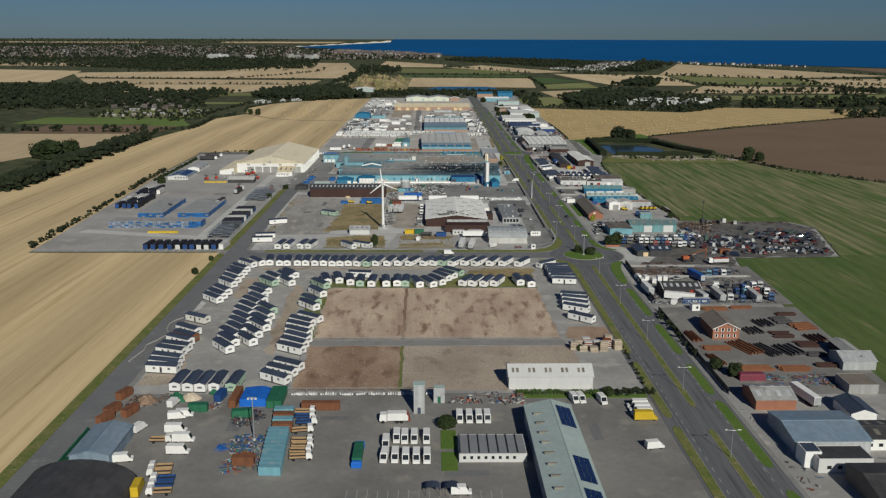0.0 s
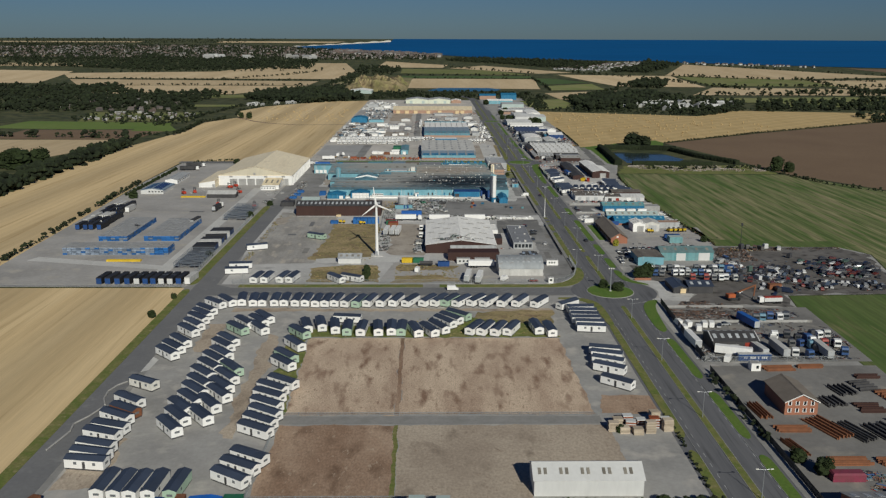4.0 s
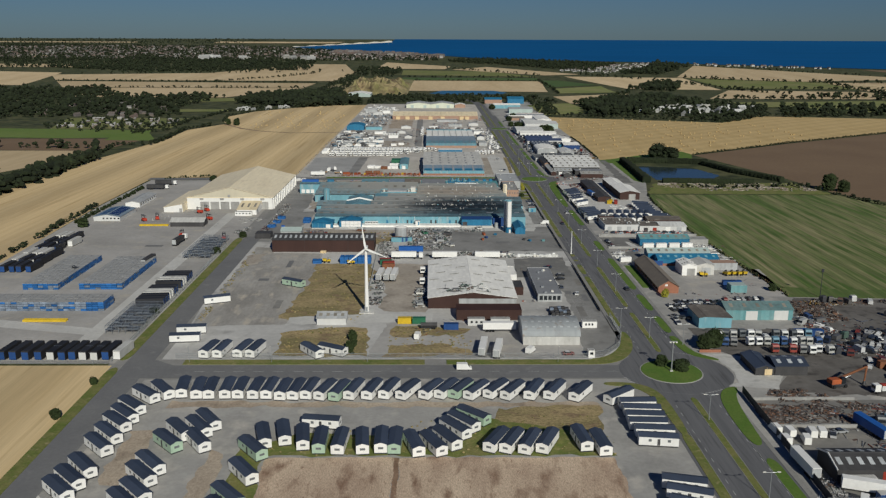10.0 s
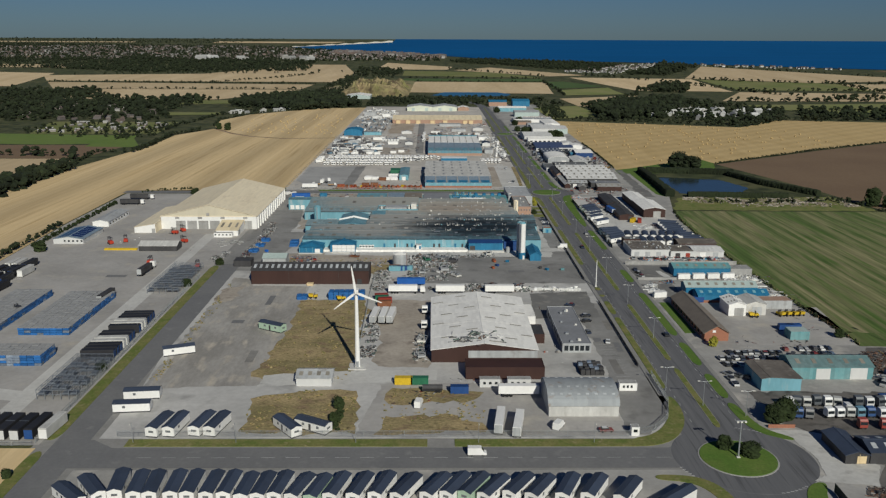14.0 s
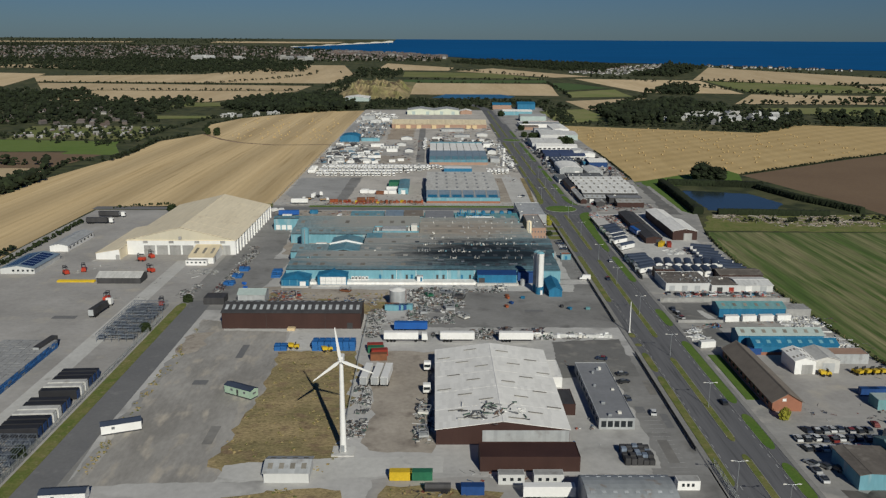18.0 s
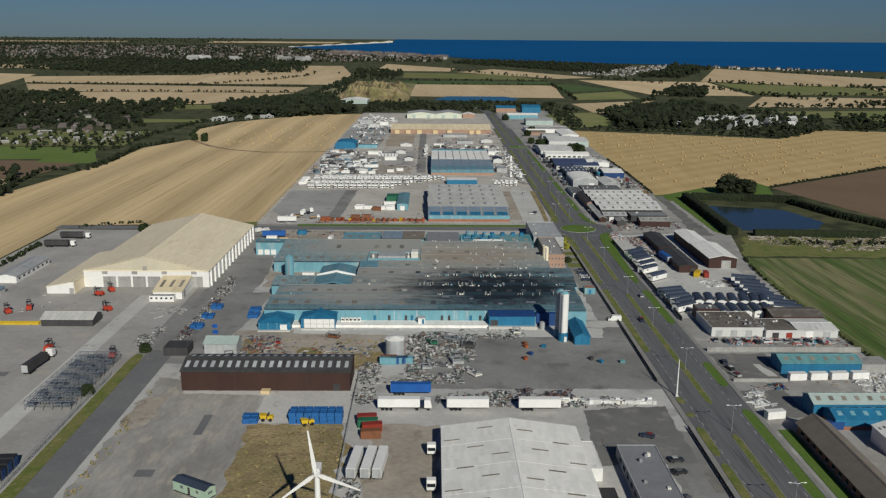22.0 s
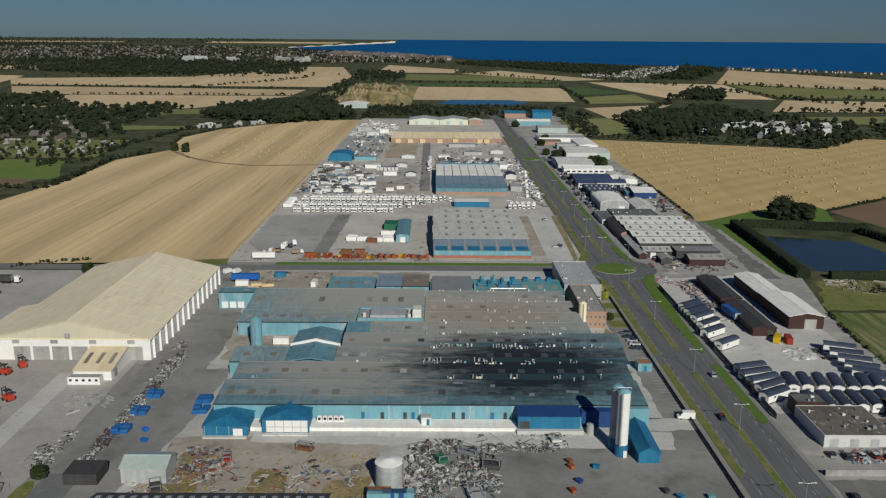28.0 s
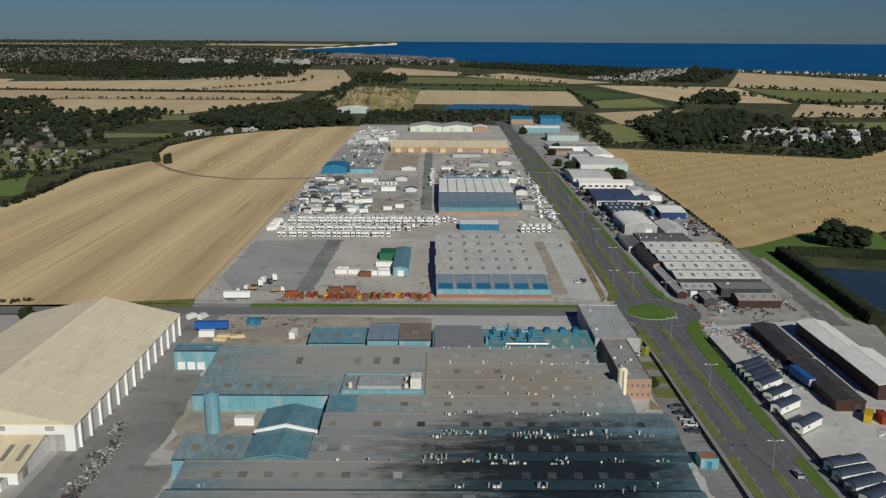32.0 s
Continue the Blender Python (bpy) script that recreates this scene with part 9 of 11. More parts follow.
part("cab", Shape().prism([(2.0, 0.7), (4.2, 0.7), (4.25, 1.6), (4.0, 2.9), (2.0, 3.0)], -1.2, 1.2, "x"), "white", refuse), part("windscreen", Shape().prism([(4.2, 1.6), (4.28, 1.6), (4.06, 2.6), (3.98, 2.6)], -1.1, 1.1, "x"), "glass", refuse)
wheels(refuse, 1.05, (-2.6, -1.2, 3.2), 0.5, 0.3)
BOXY = van("yellow gritting lorry parked in the depot", "yellow", 7.2, 3.1)
BOXY.matrix_world = pose(67, 243, 0.05, 0, 0, -90)
row(BOXY, [(-76.5, 201, 95)])
row(VAN, [(-83, 255, 80), (-77, 246.5, 5), (-88, 237, 70), (-86, 217.5, 10), (-79, 245, 10), (47, 257, -80), (49.2, 257, -80), (56, 256, -80), (65, 224, 10), (8, 199, 0), (-7, 486, 80), (71, 700, 175), (58, 762, 10), (36, 470, 60), (-112.5, 868, 60), (-108, 868, 70)])
row(TRL, [(5.5, 611.5, 0), (28.5, 611.5, 0), (-27, 572, 85), (-23.2, 572, 85), (-20, 572, 85), (26, 494, 0), (18, 470.5, 82), (23.5, 468.5, 80), (-63, 1130, 20)])
row(TRL_K, [(-218, 848, 180), (-147.5, 645, 85), (-150, 600, 85)])
row(CAB_W, [(-210.5, 828, 0), (-210, 848, 0), (-147, 655, 85), (-6, 582, -90), (-6, 562, -90)])
[copy_thing(FORK, pose(x, y, 0.05, 0, 0, a)) for x, y, a in [(-181, 713, 20), (-159, 734, 80), (-156, 741, 40), (-147, 712, 60), (-151, 664, 0), (-124, 656, 10), (-180, 580, 50)]]
_r = random.Random(11)
# cars
row(CAR, [(69, 779, 172), (69.2, 774.5, 170), (69.8, 770, 174), (70, 766, 170), (69.5, 761.8, 172), (62, 570, 20), (63, 577, 10), (58.5, 592, 160), (66, 545, 80), (60, 556, 100), (90.6, 735, 90), (91, 553, 90), (82.4, 700, -90), (50, 467.5, 5), (-12, 1, 0)][:-1])
row(CAR, [(104.5 + 2.6 * i + _r.uniform(-.3, .3), y + _r.uniform(-.6, .6), 90 + _r.uniform(-12, 12)) for y in (521, 527, 533) for i in range(10) if not (i < 2 and y > 530)])
row(CAR, [(102 + 2.8 * i, 512 - 1.5 * i, 120) for i in range(3)] + [(101.5, y, 100 + _r.uniform(-20, 20)) for y in (503, 508, 640, 646, 652)])
row(FAR_CAR, [(106 + 4 * i, 674.5 + _r.uniform(-1, 1), _r.choice((80, 100, 10))) for i in range(11)])
row(FAR_CAR, [(111 + 5 * i, 898.5, 90 + _r.uniform(-20, 20)) for i in range(4)] + [(_r.uniform(60, 74), _r.uniform(900, 1440), _r.choice((0, 80, 95))) for i in range(14)] + [(_r.uniform(101, 106), _r.uniform(985, 1420), 90 + _r.uniform(-10, 10)) for i in range(10)])
row(CAB, [(112 + 3.3 * i + _r.uniform(-.4, .4), y + _r.uniform(-.8, .8), -90 + _r.uniform(-14, 14)) for y in (486.6, 478.2, 469.6) for i in range(13) if _r.random() < 0.93 and 112 + 3.3 * i < 150 and (y > 470 or i > 4)])
row(CAB, [(x + _r.uniform(-.5, .5), y + _r.uniform(-1, 1), -90 + _r.uniform(-18, 18)) for x, y in ((136, 408), (139.4, 408.6), (142.8, 409), (146.4, 409.4), (150, 409.6), (136, 385), (141, 387), (147, 382), (153, 385), (157, 387), (145, 375), (151, 377), (156, 376), (136, 366), (140, 364), (155, 368))])
row(CAR, [(118.7, 399.6, 70), (122.2, 402, 10), (104.8, 391, 80)])
row(VAN, [(102.6, 403, 95), (102.8, 396, 95), (106, 401, 95), (109, 396, 80), (112.6, 400.5, 85), (115.6, 400.5, 80), (109.4, 361.8, 60)])
row(TRL, [(101.6, 379.5, 92), (113, 366.6, 160), (123, 257, 100)])
TRL_G = trailer("grey box trailer parked among the lorries", "roof_pale")
TRL_G.matrix_world = pose(147.4, 368, 0.05, 0, 0, 0)
row(TRL_G, [(122.8, 370, 100), (131.4, 369.5, 92)])
row(TRL_B, [(131.4, 402, 102), (119, 801, 96)])
# motorhomes and touring caravans in the north yard
row(MH, [(-104 + 2.95 * i + _r.uniform(-.5, .5), y + _r.uniform(-.7, .7), -90 + _r.uniform(-12, 12)) for y, n in ((1026, 23), (1042, 27), (1062, 33), (1071, 33)) for i in range(n) if _r.random() < 0.93])
row(MH, [(-112, 1040 + 5 * i, 20) for i in range(6)] + [(-98 + 4 * i, 1092 + _r.uniform(-4, 4), _r.uniform(0, 180)) for i in range(1)] + [(46 + 4 * i, 1052, 90) for i in range(5)])
row(MH, [(_r.uniform(-20, 60), _r.uniform(1225, 1290), _r.uniform(0, 180)) for i in range(4)])
row(VAN, [(60 + 1.5 * i, 1085 + 17 * i, 110) for i in range(8)])
for i in range(12):
    copy_thing(MH, pose(-14 + _r.uniform(-1.5, 1.5), 1215 + 7 * i, 0.05, 0, 0, 180 + _r.uniform(-10, 10)))

# containers and skips
SKIPS = {k: container(lab, k, 6.1) for k, lab in (("orange", "scuffed orange steel waste container in a row"), ("blue_dark", "scuffed blue steel container in the yard"), ("green_paint", "scuffed green steel container in the yard"), ("rust", "rusty red steel container in the yard"), ("white", "weathered white steel container in the yard"), ("blue_pale", "faded pale blue steel container in the yard"), ("red", "scuffed red steel container in the yard"), ("yellow", "scuffed yellow steel container in the yard"))}
_first = dict(orange=(-76, 901, 5), blue_dark=(-69, 260, 82), green_paint=(-73.8, 250.6, 0), rust=(-45.6, 243.6, 0), white=(-35.5, 938.5, 0), blue_pale=(-46, 247.2, 0), red=(-24, 596, 10), yellow=(-12.5, 504, 0))
for k, (x, y, a) in _first.items():
    SKIPS[k].matrix_world = pose(x, y, 0.05, 0, 0, a - 90)
row(SKIPS["rust"], [(-44.6, 236.4, 0), (-52, 215.5, 0), (-101, 261.5, 70), (-100.4, 243, 70), (-100.6, 249.6, 70), (-94.6, 248.4, 70), (-22, 652, 0), (-45, 936, 0), (-50, 909, 0), (-57, 908, 0)])
row(SKIPS["red"], [(131.5, 770, 80)]), row(SKIPS["rust"], [(163.4, 454.4, 5)])
row(SKIPS["blue_dark"], [(147, 489, 4), (152.5, 488.6, 8), (6.5, 496.5, 0), (118, 598, 5), (-18, 651, 0), (142, 560, 0), (145, 560, 0)])
row(SKIPS["blue_pale"], [(-45.1, 239.9, 0)] + [(-45.2 + 0.18 * i, 232.6 - 2.52 * i, -2) for i in range(10)] + [(-16, 651, 0), (-22, 650.6, 0)])
row(SKIPS["green_paint"], [(-7, 504, 0), (-59, 246, 8)])
row(SKIPS["white"], [(-42, 938.5, 0), (-36, 944, 0), (-51, 940.5, 0), (-57.5, 940.5, 0), (-57, 945, 0), (-38, 956, 0), (-33, 956, 0), (-44, 1110, 0), (-36, 1118, 0), (-60, 1100, 10)])
for i in range(36):
    x = -78 + 66 * (i + _r.random()) / 36
    copy_thing(SKIPS[_r.choice(("orange", "orange", "orange", "rust", "rust", "yellow" if i % 9 == 0 else "red"))], pose(x, 899 + _r.uniform(-2.5, 3.5) , 0.05, 0, 0, _r.uniform(-30, 60)) @ Matrix.Diagonal((0.62, 0.42, 0.55 + 0.3 * (i % 2), 1)))
row(SKIPS["yellow"], [(127.5, 771, 60)])
COACH = trailer("white coach-like trailer by the fence", "white", 12)
COACH.matrix_world = pose(-100, 896, 0.05, 0, 0, -88)
row(CAB_W, [(-95, 917, 10), (-92, 922, 170), (-90, 927, 10)])
row(TIP_B, [(-104, 905, 10)])
row(TIP_T, [(-97, 911, 170), (-84, 908, 20)])
row(TRL_B, [(-100.5, 853, 4)])
row(SKIPS["red"], [(-26, 602, 5)]), row(SKIPS["green_paint"], [(-25.5, 599, 2)]), row(SKIPS["rust"], [(-24, 591.5, 4)])
row(SKIPS["white"], [(102, 605.5, 10), (122, 636.6, 4), (129.5, 637, 4), (137, 637.4, 4), (144.5, 637.8, 4)])
row(SKIPS["white"], [(-100.5, 846, 3), (-66, 846, 85), (-67.5, 766, 0)])
CRATE = container("bright blue steel container on bare earth", "blue", 5.4)
CRATE.matrix_world = pose(-85, 861, 0.05, 0, 0, -85)
for k, (x, y, z, w) in enumerate(((-94, 841, 0.06, 5), (-61.5, 624, 0.06, 3), (-91.5, 844.4, 0.06, 6), (-92.8, 842, 1.26, 5), (-87, 845, 0.06, 3.6))):
    t = thing("timber_stack", "stack of tan sawn timber in the yard", "timber", pose(x, y, z, 0, 0, 4 * k - 6), "timber stacks in the yards")
    part("bundle", Shape().box(-w / 2, w / 2, -1.2, 1.2, 0.1, 1.2, 0.04), "tan", t), part("bearer", Shape().box(-w / 2 + 0.5, -w / 2 + 0.7, -1.2, 1.2, 0, 0.1), "rust", t)
row(MH, [(-8 + 3.1 * i, 1068 + 2.5 * (i % 3), -90 + 9 * (i % 4)) for i in range(4)] + [(44 + 3.2 * i, 1040 + 1.1 * (i % 3), -90 + 7 * (i % 3)) for i in range(6)])


row(SKIPS["white"], [(-70 - 11 * (i % 4) + _r.uniform(-3, 3), 1104 + 13 * (i // 4) + _r.uniform(-4, 4), _r.choice((0, 5, 90, 95))) for i in range(14)])
LONG = container("long green steel container beside the covered heap", "green_paint", 12.2)
LONG.matrix_world = pose(-51.4, 258.2, 0.05)
row(LONG, [(-48.9, 258.2, 90)])
LONG_R = container("long rusty red steel container in the depot", "rust", 12.2)
LONG_R.matrix_world = pose(-35, 251.5, 0.05, 0, 0, -90)
row(LONG_R, [(-63.6, 258.4, 90)])
skip_g = thing("container", "green open container with blue-sheeted ends", "container", pose(-20.5, 219.2, 0.05), "steel containers")
part("body", Shape().box(-1.3, 1.3, -5.0, 5.0, 0.1, 2.4), "green_paint", skip_g)
for k in (-1, 1):
    part("end_sheet", Shape().box(-1.45, 1.45, min(k * 5.0, k * 6.6), max(k * 5.0, k * 6.6), 0.1, 1.9, 0.3), "tarp_blue", skip_g, "blue tarpaulin end")

# ---- street lamps ----
LAMP = thing("street_lamp", "tall grey twin-arm street lamp on the median", "street lamp", pose(85.1, 362.5, 0.1), "street lamps along the road")
part("column", Shape().tube((0, 0, 0), (0, 0, 8.4), 0.11, 0.07, n=8), "steel", LAMP), part("base", Shape().tube((0, 0, 0), (0, 0, 1.2), 0.16, n=8), "steel", LAMP)
for k in (-1, 1):
    arm = part("arm", Shape().tube((0, 0, 8.3), (k * 1.7, 0, 8.55), 0.05, n=6), "steel", LAMP)
    part("lantern", Shape().box(min(k * 1.5, k * 2.3), max(k * 1.5, k * 2.3), -0.16, 0.16, 8.45, 8.65, 0.05), "pale_mix", arm)
for y in (170, 218, 265, 314, 411, 486, 550, 596, 645, 692, 739, 796, 846, 915, 965, 1012, 1063, 1114, 1233):
    copy_thing(LAMP, pose(85.1, y, 0.1))
for y in (480, 900):
    copy_thing(LAMP, pose(96.2, y - 2, 0.1)), copy_thing(LAMP, pose(76.2, y + 18, 0.1))
for x, y, h, label in ((84.2, 450.6, 11.5, "tall steel lighting mast on the roundabout"), (-52, 230, 13.6, "tall steel lighting mast in the yard"), (75.6, 622, 13, "tall white steel mast beside the road")):
    m = thing("mast", label, "mast", pose(x, y, 0.1))
    part("column", Shape().tube((0, 0, 0), (0, 0, h), 0.28, 0.14, n=10), "white" if h == 13 else "steel", m)
    if h != 13:
        part("head_frame", Shape().box(-1.3, 1.3, -0.12, 0.12, h - 0.3, h), "steel", m)
        for k in (-1.1, 0, 1.1):
            part("floodlight", Shape().box(k - 0.3, k + 0.3, -0.45, -0.1, h - 0.55, h - 0.15, 0.05), "pale_mix", m)
    part("base", Shape().box(-0.5, 0.5, -0.5, 0.5, 0, 0.5, 0.05), "concrete_pale", m)
LAMP1 = thing("street_lamp", "slim grey single-arm street lamp", "street lamp", pose(-60, 460, 0.1), "street lamps along the cross road")
part("column", Shape().tube((0, 0, 0), (0, 0, 6.5), 0.08, 0.05, n=8), "steel", LAMP1), part("arm", Shape().tube((0, 0, 6.4), (0, -1.2, 6.6), 0.04, n=6), "steel", LAMP1), part("lantern", Shape().box(-0.12, 0.12, -1.7, -1.1, 6.52, 6.68), "pale_mix", LAMP1)
for x, y in ((-90, 460), (-25, 460), (11, 460), (45, 460), (-80, 887), (-50, 887), (-20, 887), (20, 887), (55, 887)):
    copy_thing(LAMP1, pose(x, y, 0.1))


# ---- fences ----
def fence(pts, label, h=2.0, gap=6.0, mat="steel", infill=True, name="fence", close=0.05):
    t = thing(name, label, "fence", pose(pts[0][0], pts[0][1], 0))
    ox, oy = pts[0]
    post = Shape().box(-0.06, 0.06, -0.06, 0.06, 0, h).mesh("post")
    for (x0, y0), (x1, y1) in zip(pts, pts[1:]):
        d = math.hypot(x1 - x0, y1 - y0)
        n = max(1, int(d / gap))
        a = math.atan2(y1 - y0, x1 - x0)
        for i in range(n):
            part("post", post, mat, t, at=pose(x0 - ox + (x1 - x0) * i / n, y0 - oy + (y1 - y0) * i / n, 0))
        s = Shape()
        m = pose(x0 - ox, y0 - oy, 0, 0, 0, math.degrees(a))
        s.box(0, d, -0.03, 0.03, h - 0.2, h - 0.1).box(0, d, -0.03, 0.03, 0.3, 0.4)
        if infill:
            k = 0.32
            for j in range(int(d / k)):
                s.box(k * j, k * j + close, -0.02, 0.02, 0.1, h + 0.1)
        part("railing", s, mat, t, at=m)
    return t


fence([(-96, 464), (56, 464), (65, 468), (71, 476), (74.3, 488), (74.5, 512)], "grey steel palisade fence along the cross road", 2.1)
for line_ in ([(-104.6, 343), (-106.8, 340), (-108.2, 335), (-107.4, 329), (-105.2, 324)], [(-105.2, 322), (-107, 315.6), (-109.6, 310), (-108.6, 305), (-110.4, 293)]):
    sh = Shape()
    for (x0, y0), (x1, y1) in zip(line_, line_[1:]):
        sh.tube((x0, y0, 0.3), (x1, y1, 0.3), 0.28, n=6)
    setting("kerb", sh, "kerb", "pale curved kerb of a lay-by on the lane", "kerb")
fence([(-48, 264), (5, 264)], "grey steel palisade fence of the yard", 2.1)
fence([(-118, 891), (62, 891)], "grey steel fence of the north yard", 2.0, 6)
fence([(-118.4, 460), (-118.4, 640)], "grey mesh fence of the storage yard", 2.0, 6)
fence([(-221, 458.4), (-118.4, 458.4)], "grey mesh fence beside the stubble", 1.6, 6)
fence([(-48, 265), (-47.5, 315)], "grey mesh fence beside the caravans", 1.6, 6)
fence([(-48, 315.8), (53, 315.8)], "grey steel fence along the track", 1.2, 6)
# Dark pales set nearly solid: they stand for screen and palisade shadow together.
fence([(99.6, 262), (99.6, 352)], "dark steel palisade fence of the steel yard", 2.2, 6, "dark_steel", close=0.26)
fence([(100.6, 361), (103, 432)], "dark steel palisade fence of the breaker's yard", 2.6, 6, "dark_steel", close=0.28)
fence([(99.5, 361), (150, 361)], "grey steel palisade fence between the yards", 2.2, 6)
fence([(99.5, 700), (99.5, 845)], "dark steel fence of the caravan sales yard", 2, 8, "dark_steel", close=0.24)
fence([(71.9, 520), (72.3, 598)], "dark low fence and hedge beside the car park", 1.2, 6, "dark_steel", close=0.28)
fence([(72.0, 634), (72.6, 860)], "dark low fence beside the factory car park", 1.2, 8, "dark_steel", close=0.28)
fence([(-30.5, 518), (-31.5, 604), (-31.5, 640)], "timber and mesh fence beside the turbine ground", 1.6, 6)
fence([(-119.5, 895), (-119.5, 1280)], "grey mesh fence beside the stubble", 1.8, 10, infill=False)
fence([(164, 543), (161, 600), (159.2, 665), (158.8, 740), (161.4, 790)], "low timber field boundary fence", 1.2, 8, "timber", infill=False)
sign = thing("lettered_container", "long blue steel container with white lettering", "container", pose(119.2, 362.4, 0.05))
part("body", Shape().box(-6.1, 6.1, -1.2, 1.2, 0.1, 2.7, 0.04), "blue_dark", sign), part("roof", Shape().box(-6.1, 6.1, -1.2, 1.2, 2.7, 2.76), "roof_pale", sign, "pale grey roof")
for i, w in enumerate((0.45, 0.45, 0, 0.75, 0.75, 0.75, 0, 0.5, 0, 0.75, 0.75, 0.75)):
    if w:
        part("lettering_bar", Shape().box(-3.9 + 0.72 * i, -3.9 + 0.72 * i + w * 0.72, -1.225, -1.2, 1.0, 1.9), "white", sign)


# ---- storage yard: crate stacks, racking, black stillages ----
def crate_stack(x0, x1, y0, y1, h, label, group="blue crate stacks"):
    t = thing("crate_stack", label, "crates", pose((x0 + x1) / 2, (y0 + y1) / 2, 0), group)
    w, l = x1 - x0, y1 - y0
    nx, ny, nz = max(1, round(w / 2.45)), max(1, round(l / 2.45)), max(1, round(h / 1.05))
    dx, dy, dz = w / nx, l / ny, h / nz
    if w < 6 or h == 3.6:
        for i in range(nx * ny * nz):
            x, y, o = -w / 2 + dx * (i % nx), -l / 2 + dy * (i // nx % ny), _r.uniform(-0.3, 0.3) * (0.25 if h == 3.6 else 1)
            part("crate", Shape().box(x + 0.1 + o, x + dx - 0.1 + o, y + 0.1 - o, y + dy - 0.1 - o, dz * (i // (nx * ny)), dz * (i // (nx * ny)) + dz * 0.94, 0.08), "crate_blue", t)
        return
    side, frame_, top = Shape(), Shape(), Shape()
    for i in range(nx):
        for j in range(ny):
            z = h + _r.choice((0.1, 0.1, 0.12, 0.16, 0.06))
            top.box(-w / 2 + dx * i + 0.06, -w / 2 + dx * (i + 1) - 0.06, -l / 2 + dy * j + 0.06, -l / 2 + dy * (j + 1) - 0.06, z - 0.12, z)
            if i in (0, nx - 1) or j in (0, ny - 1):
                for k in range(nz):
                    o = _r.uniform(-0.05, 0.05)
                    (side if _r.random() < (0.88 if h < 4 or i > nx * 0.86 else 0.13) else frame_).box(-w / 2 + dx * i + 0.05 + o, -w / 2 + dx * (i + 1) - 0.05 + o, -l / 2 + dy * j + 0.05 + o, -l / 2 + dy * (j + 1) - 0.05 + o, dz * k + 0.08, dz * (k + 1) - 0.06)
    for made in (part("crate_side", side, "crate_blue", t, "blue plastic crates"), part("crate_side", frame_, "wire_crate", t, "grey wire crates"), part("crate_cover", top, "crate_top", t, "grey open tops")):
        tagged(made, kind="stuff")
    part("core", Shape().box(-w / 2 + 1.2, w / 2 - 1.2, -l / 2 + 1.2, l / 2 - 1.2, 0, h - 0.3), "dark_steel", t)


crate_stack(-201, -143.6, 520.3, 532.6, 4.1, "long stack of blue crates with grey tops")
crate_stack(-167.5, -147.2, 553, 604, 3.0, "wide stack of blue crates with grey tops")
crate_stack(-193.6, -177, 552.5, 607, 3.0, "wide stack of blue crates with grey tops")
crate_stack(-50, -33.5, 600.5, 606, 3.6, "stack of bright blue crates on the apron")
for x, y in ((-102, 690), (-101, 703), (-100.5, 716), (-83, 712), (-82, 704), (-62, 603)):
    crate_stack(x - 2.5, x + 2.5, y - 2.4, y + 2.4, 1.6, "small heap of blue crates on the tarmac")
STILL = thing("stillage_row", "black-covered trailer of stillages with pale ends", "trailer", pose(-158.8, 468, 0.05, 0, 0, -4), "covered stillages")
part("cover", Shape().box(-1.35, 1.35, -6, 6, 0.5, 3.6, 0.12), "black_cover", STILL), part("front", Shape().box(-1.25, 1.25, -6.1, -5.95, 0.4, 3.2), "blue_dark", STILL)
for y in (-4, 4):
    part("axle", Shape().tube((-1.22, y, 0.45), (-0.98, y, 0.45), 0.45, n=8).tube((0.98, y, 0.45), (1.22, y, 0.45), 0.45, n=8).tube((-1, y, 0.45), (1, y, 0.45), 0.1, n=6), "rubber", STILL)
WHITE_END = thing("stillage_row", "black-covered trailer of stillages with a white end", "trailer", pose(-124.8, 467.5, 0.05, 0, 0, -4), "covered stillages")
part("cover", Shape().box(-1.45, 1.45, -6, 6, 0.5, 3.6, 0.12), "black_cover", WHITE_END), part("front", Shape().box(-1.3, 1.3, -6.1, -5.95, 0.4, 3.2), "white_dull", WHITE_END), part("ridge_strap", Shape().box(-1.46, 1.46, -0.1, 0.1, 3.58, 3.62), "rack", WHITE_END)
for x, made in ((-158.4 + 3.8, STILL), (-153.8, STILL), (-149.2, STILL), (-144.6, WHITE_END), (-140.4, STILL), (-136.8, STILL), (-132.8, WHITE_END), (-124.6, STILL)):
    copy_thing(made, pose(x + (3.8 if x > -154.5 else 0), 467.8 + 0.2 * math.sin(x), 0.05, 0, 0, -4))
PALE = thing("stillage_row", "white-covered trailer of stillages", "trailer", pose(-126, 544.5, 0.2, 0, 0, 94), "covered stillages")
part("cover", Shape().box(-1.3, 1.3, -6, 6, 0.4, 3.7, 0.12), "roof_pale", PALE), part("front", Shape().box(-1.25, 1.25, -6.1, -5.95, 0.4, 3.2), "white", PALE)
PALE.matrix_world = pose(-126, 528 + 3.4 * 3, 0.05, 0, 0, 94)
copy_thing(PALE, pose(-116.6, 468.2, 0.05, 0, 0, -5))
for i in range(13):
    if i != 3:
        copy_thing(PALE if i in (4, 8, 9) else STILL, pose(-126, 528 + 3.4 * i + (4 if i > 6 else 0), 0.05, 0, 0, 94))
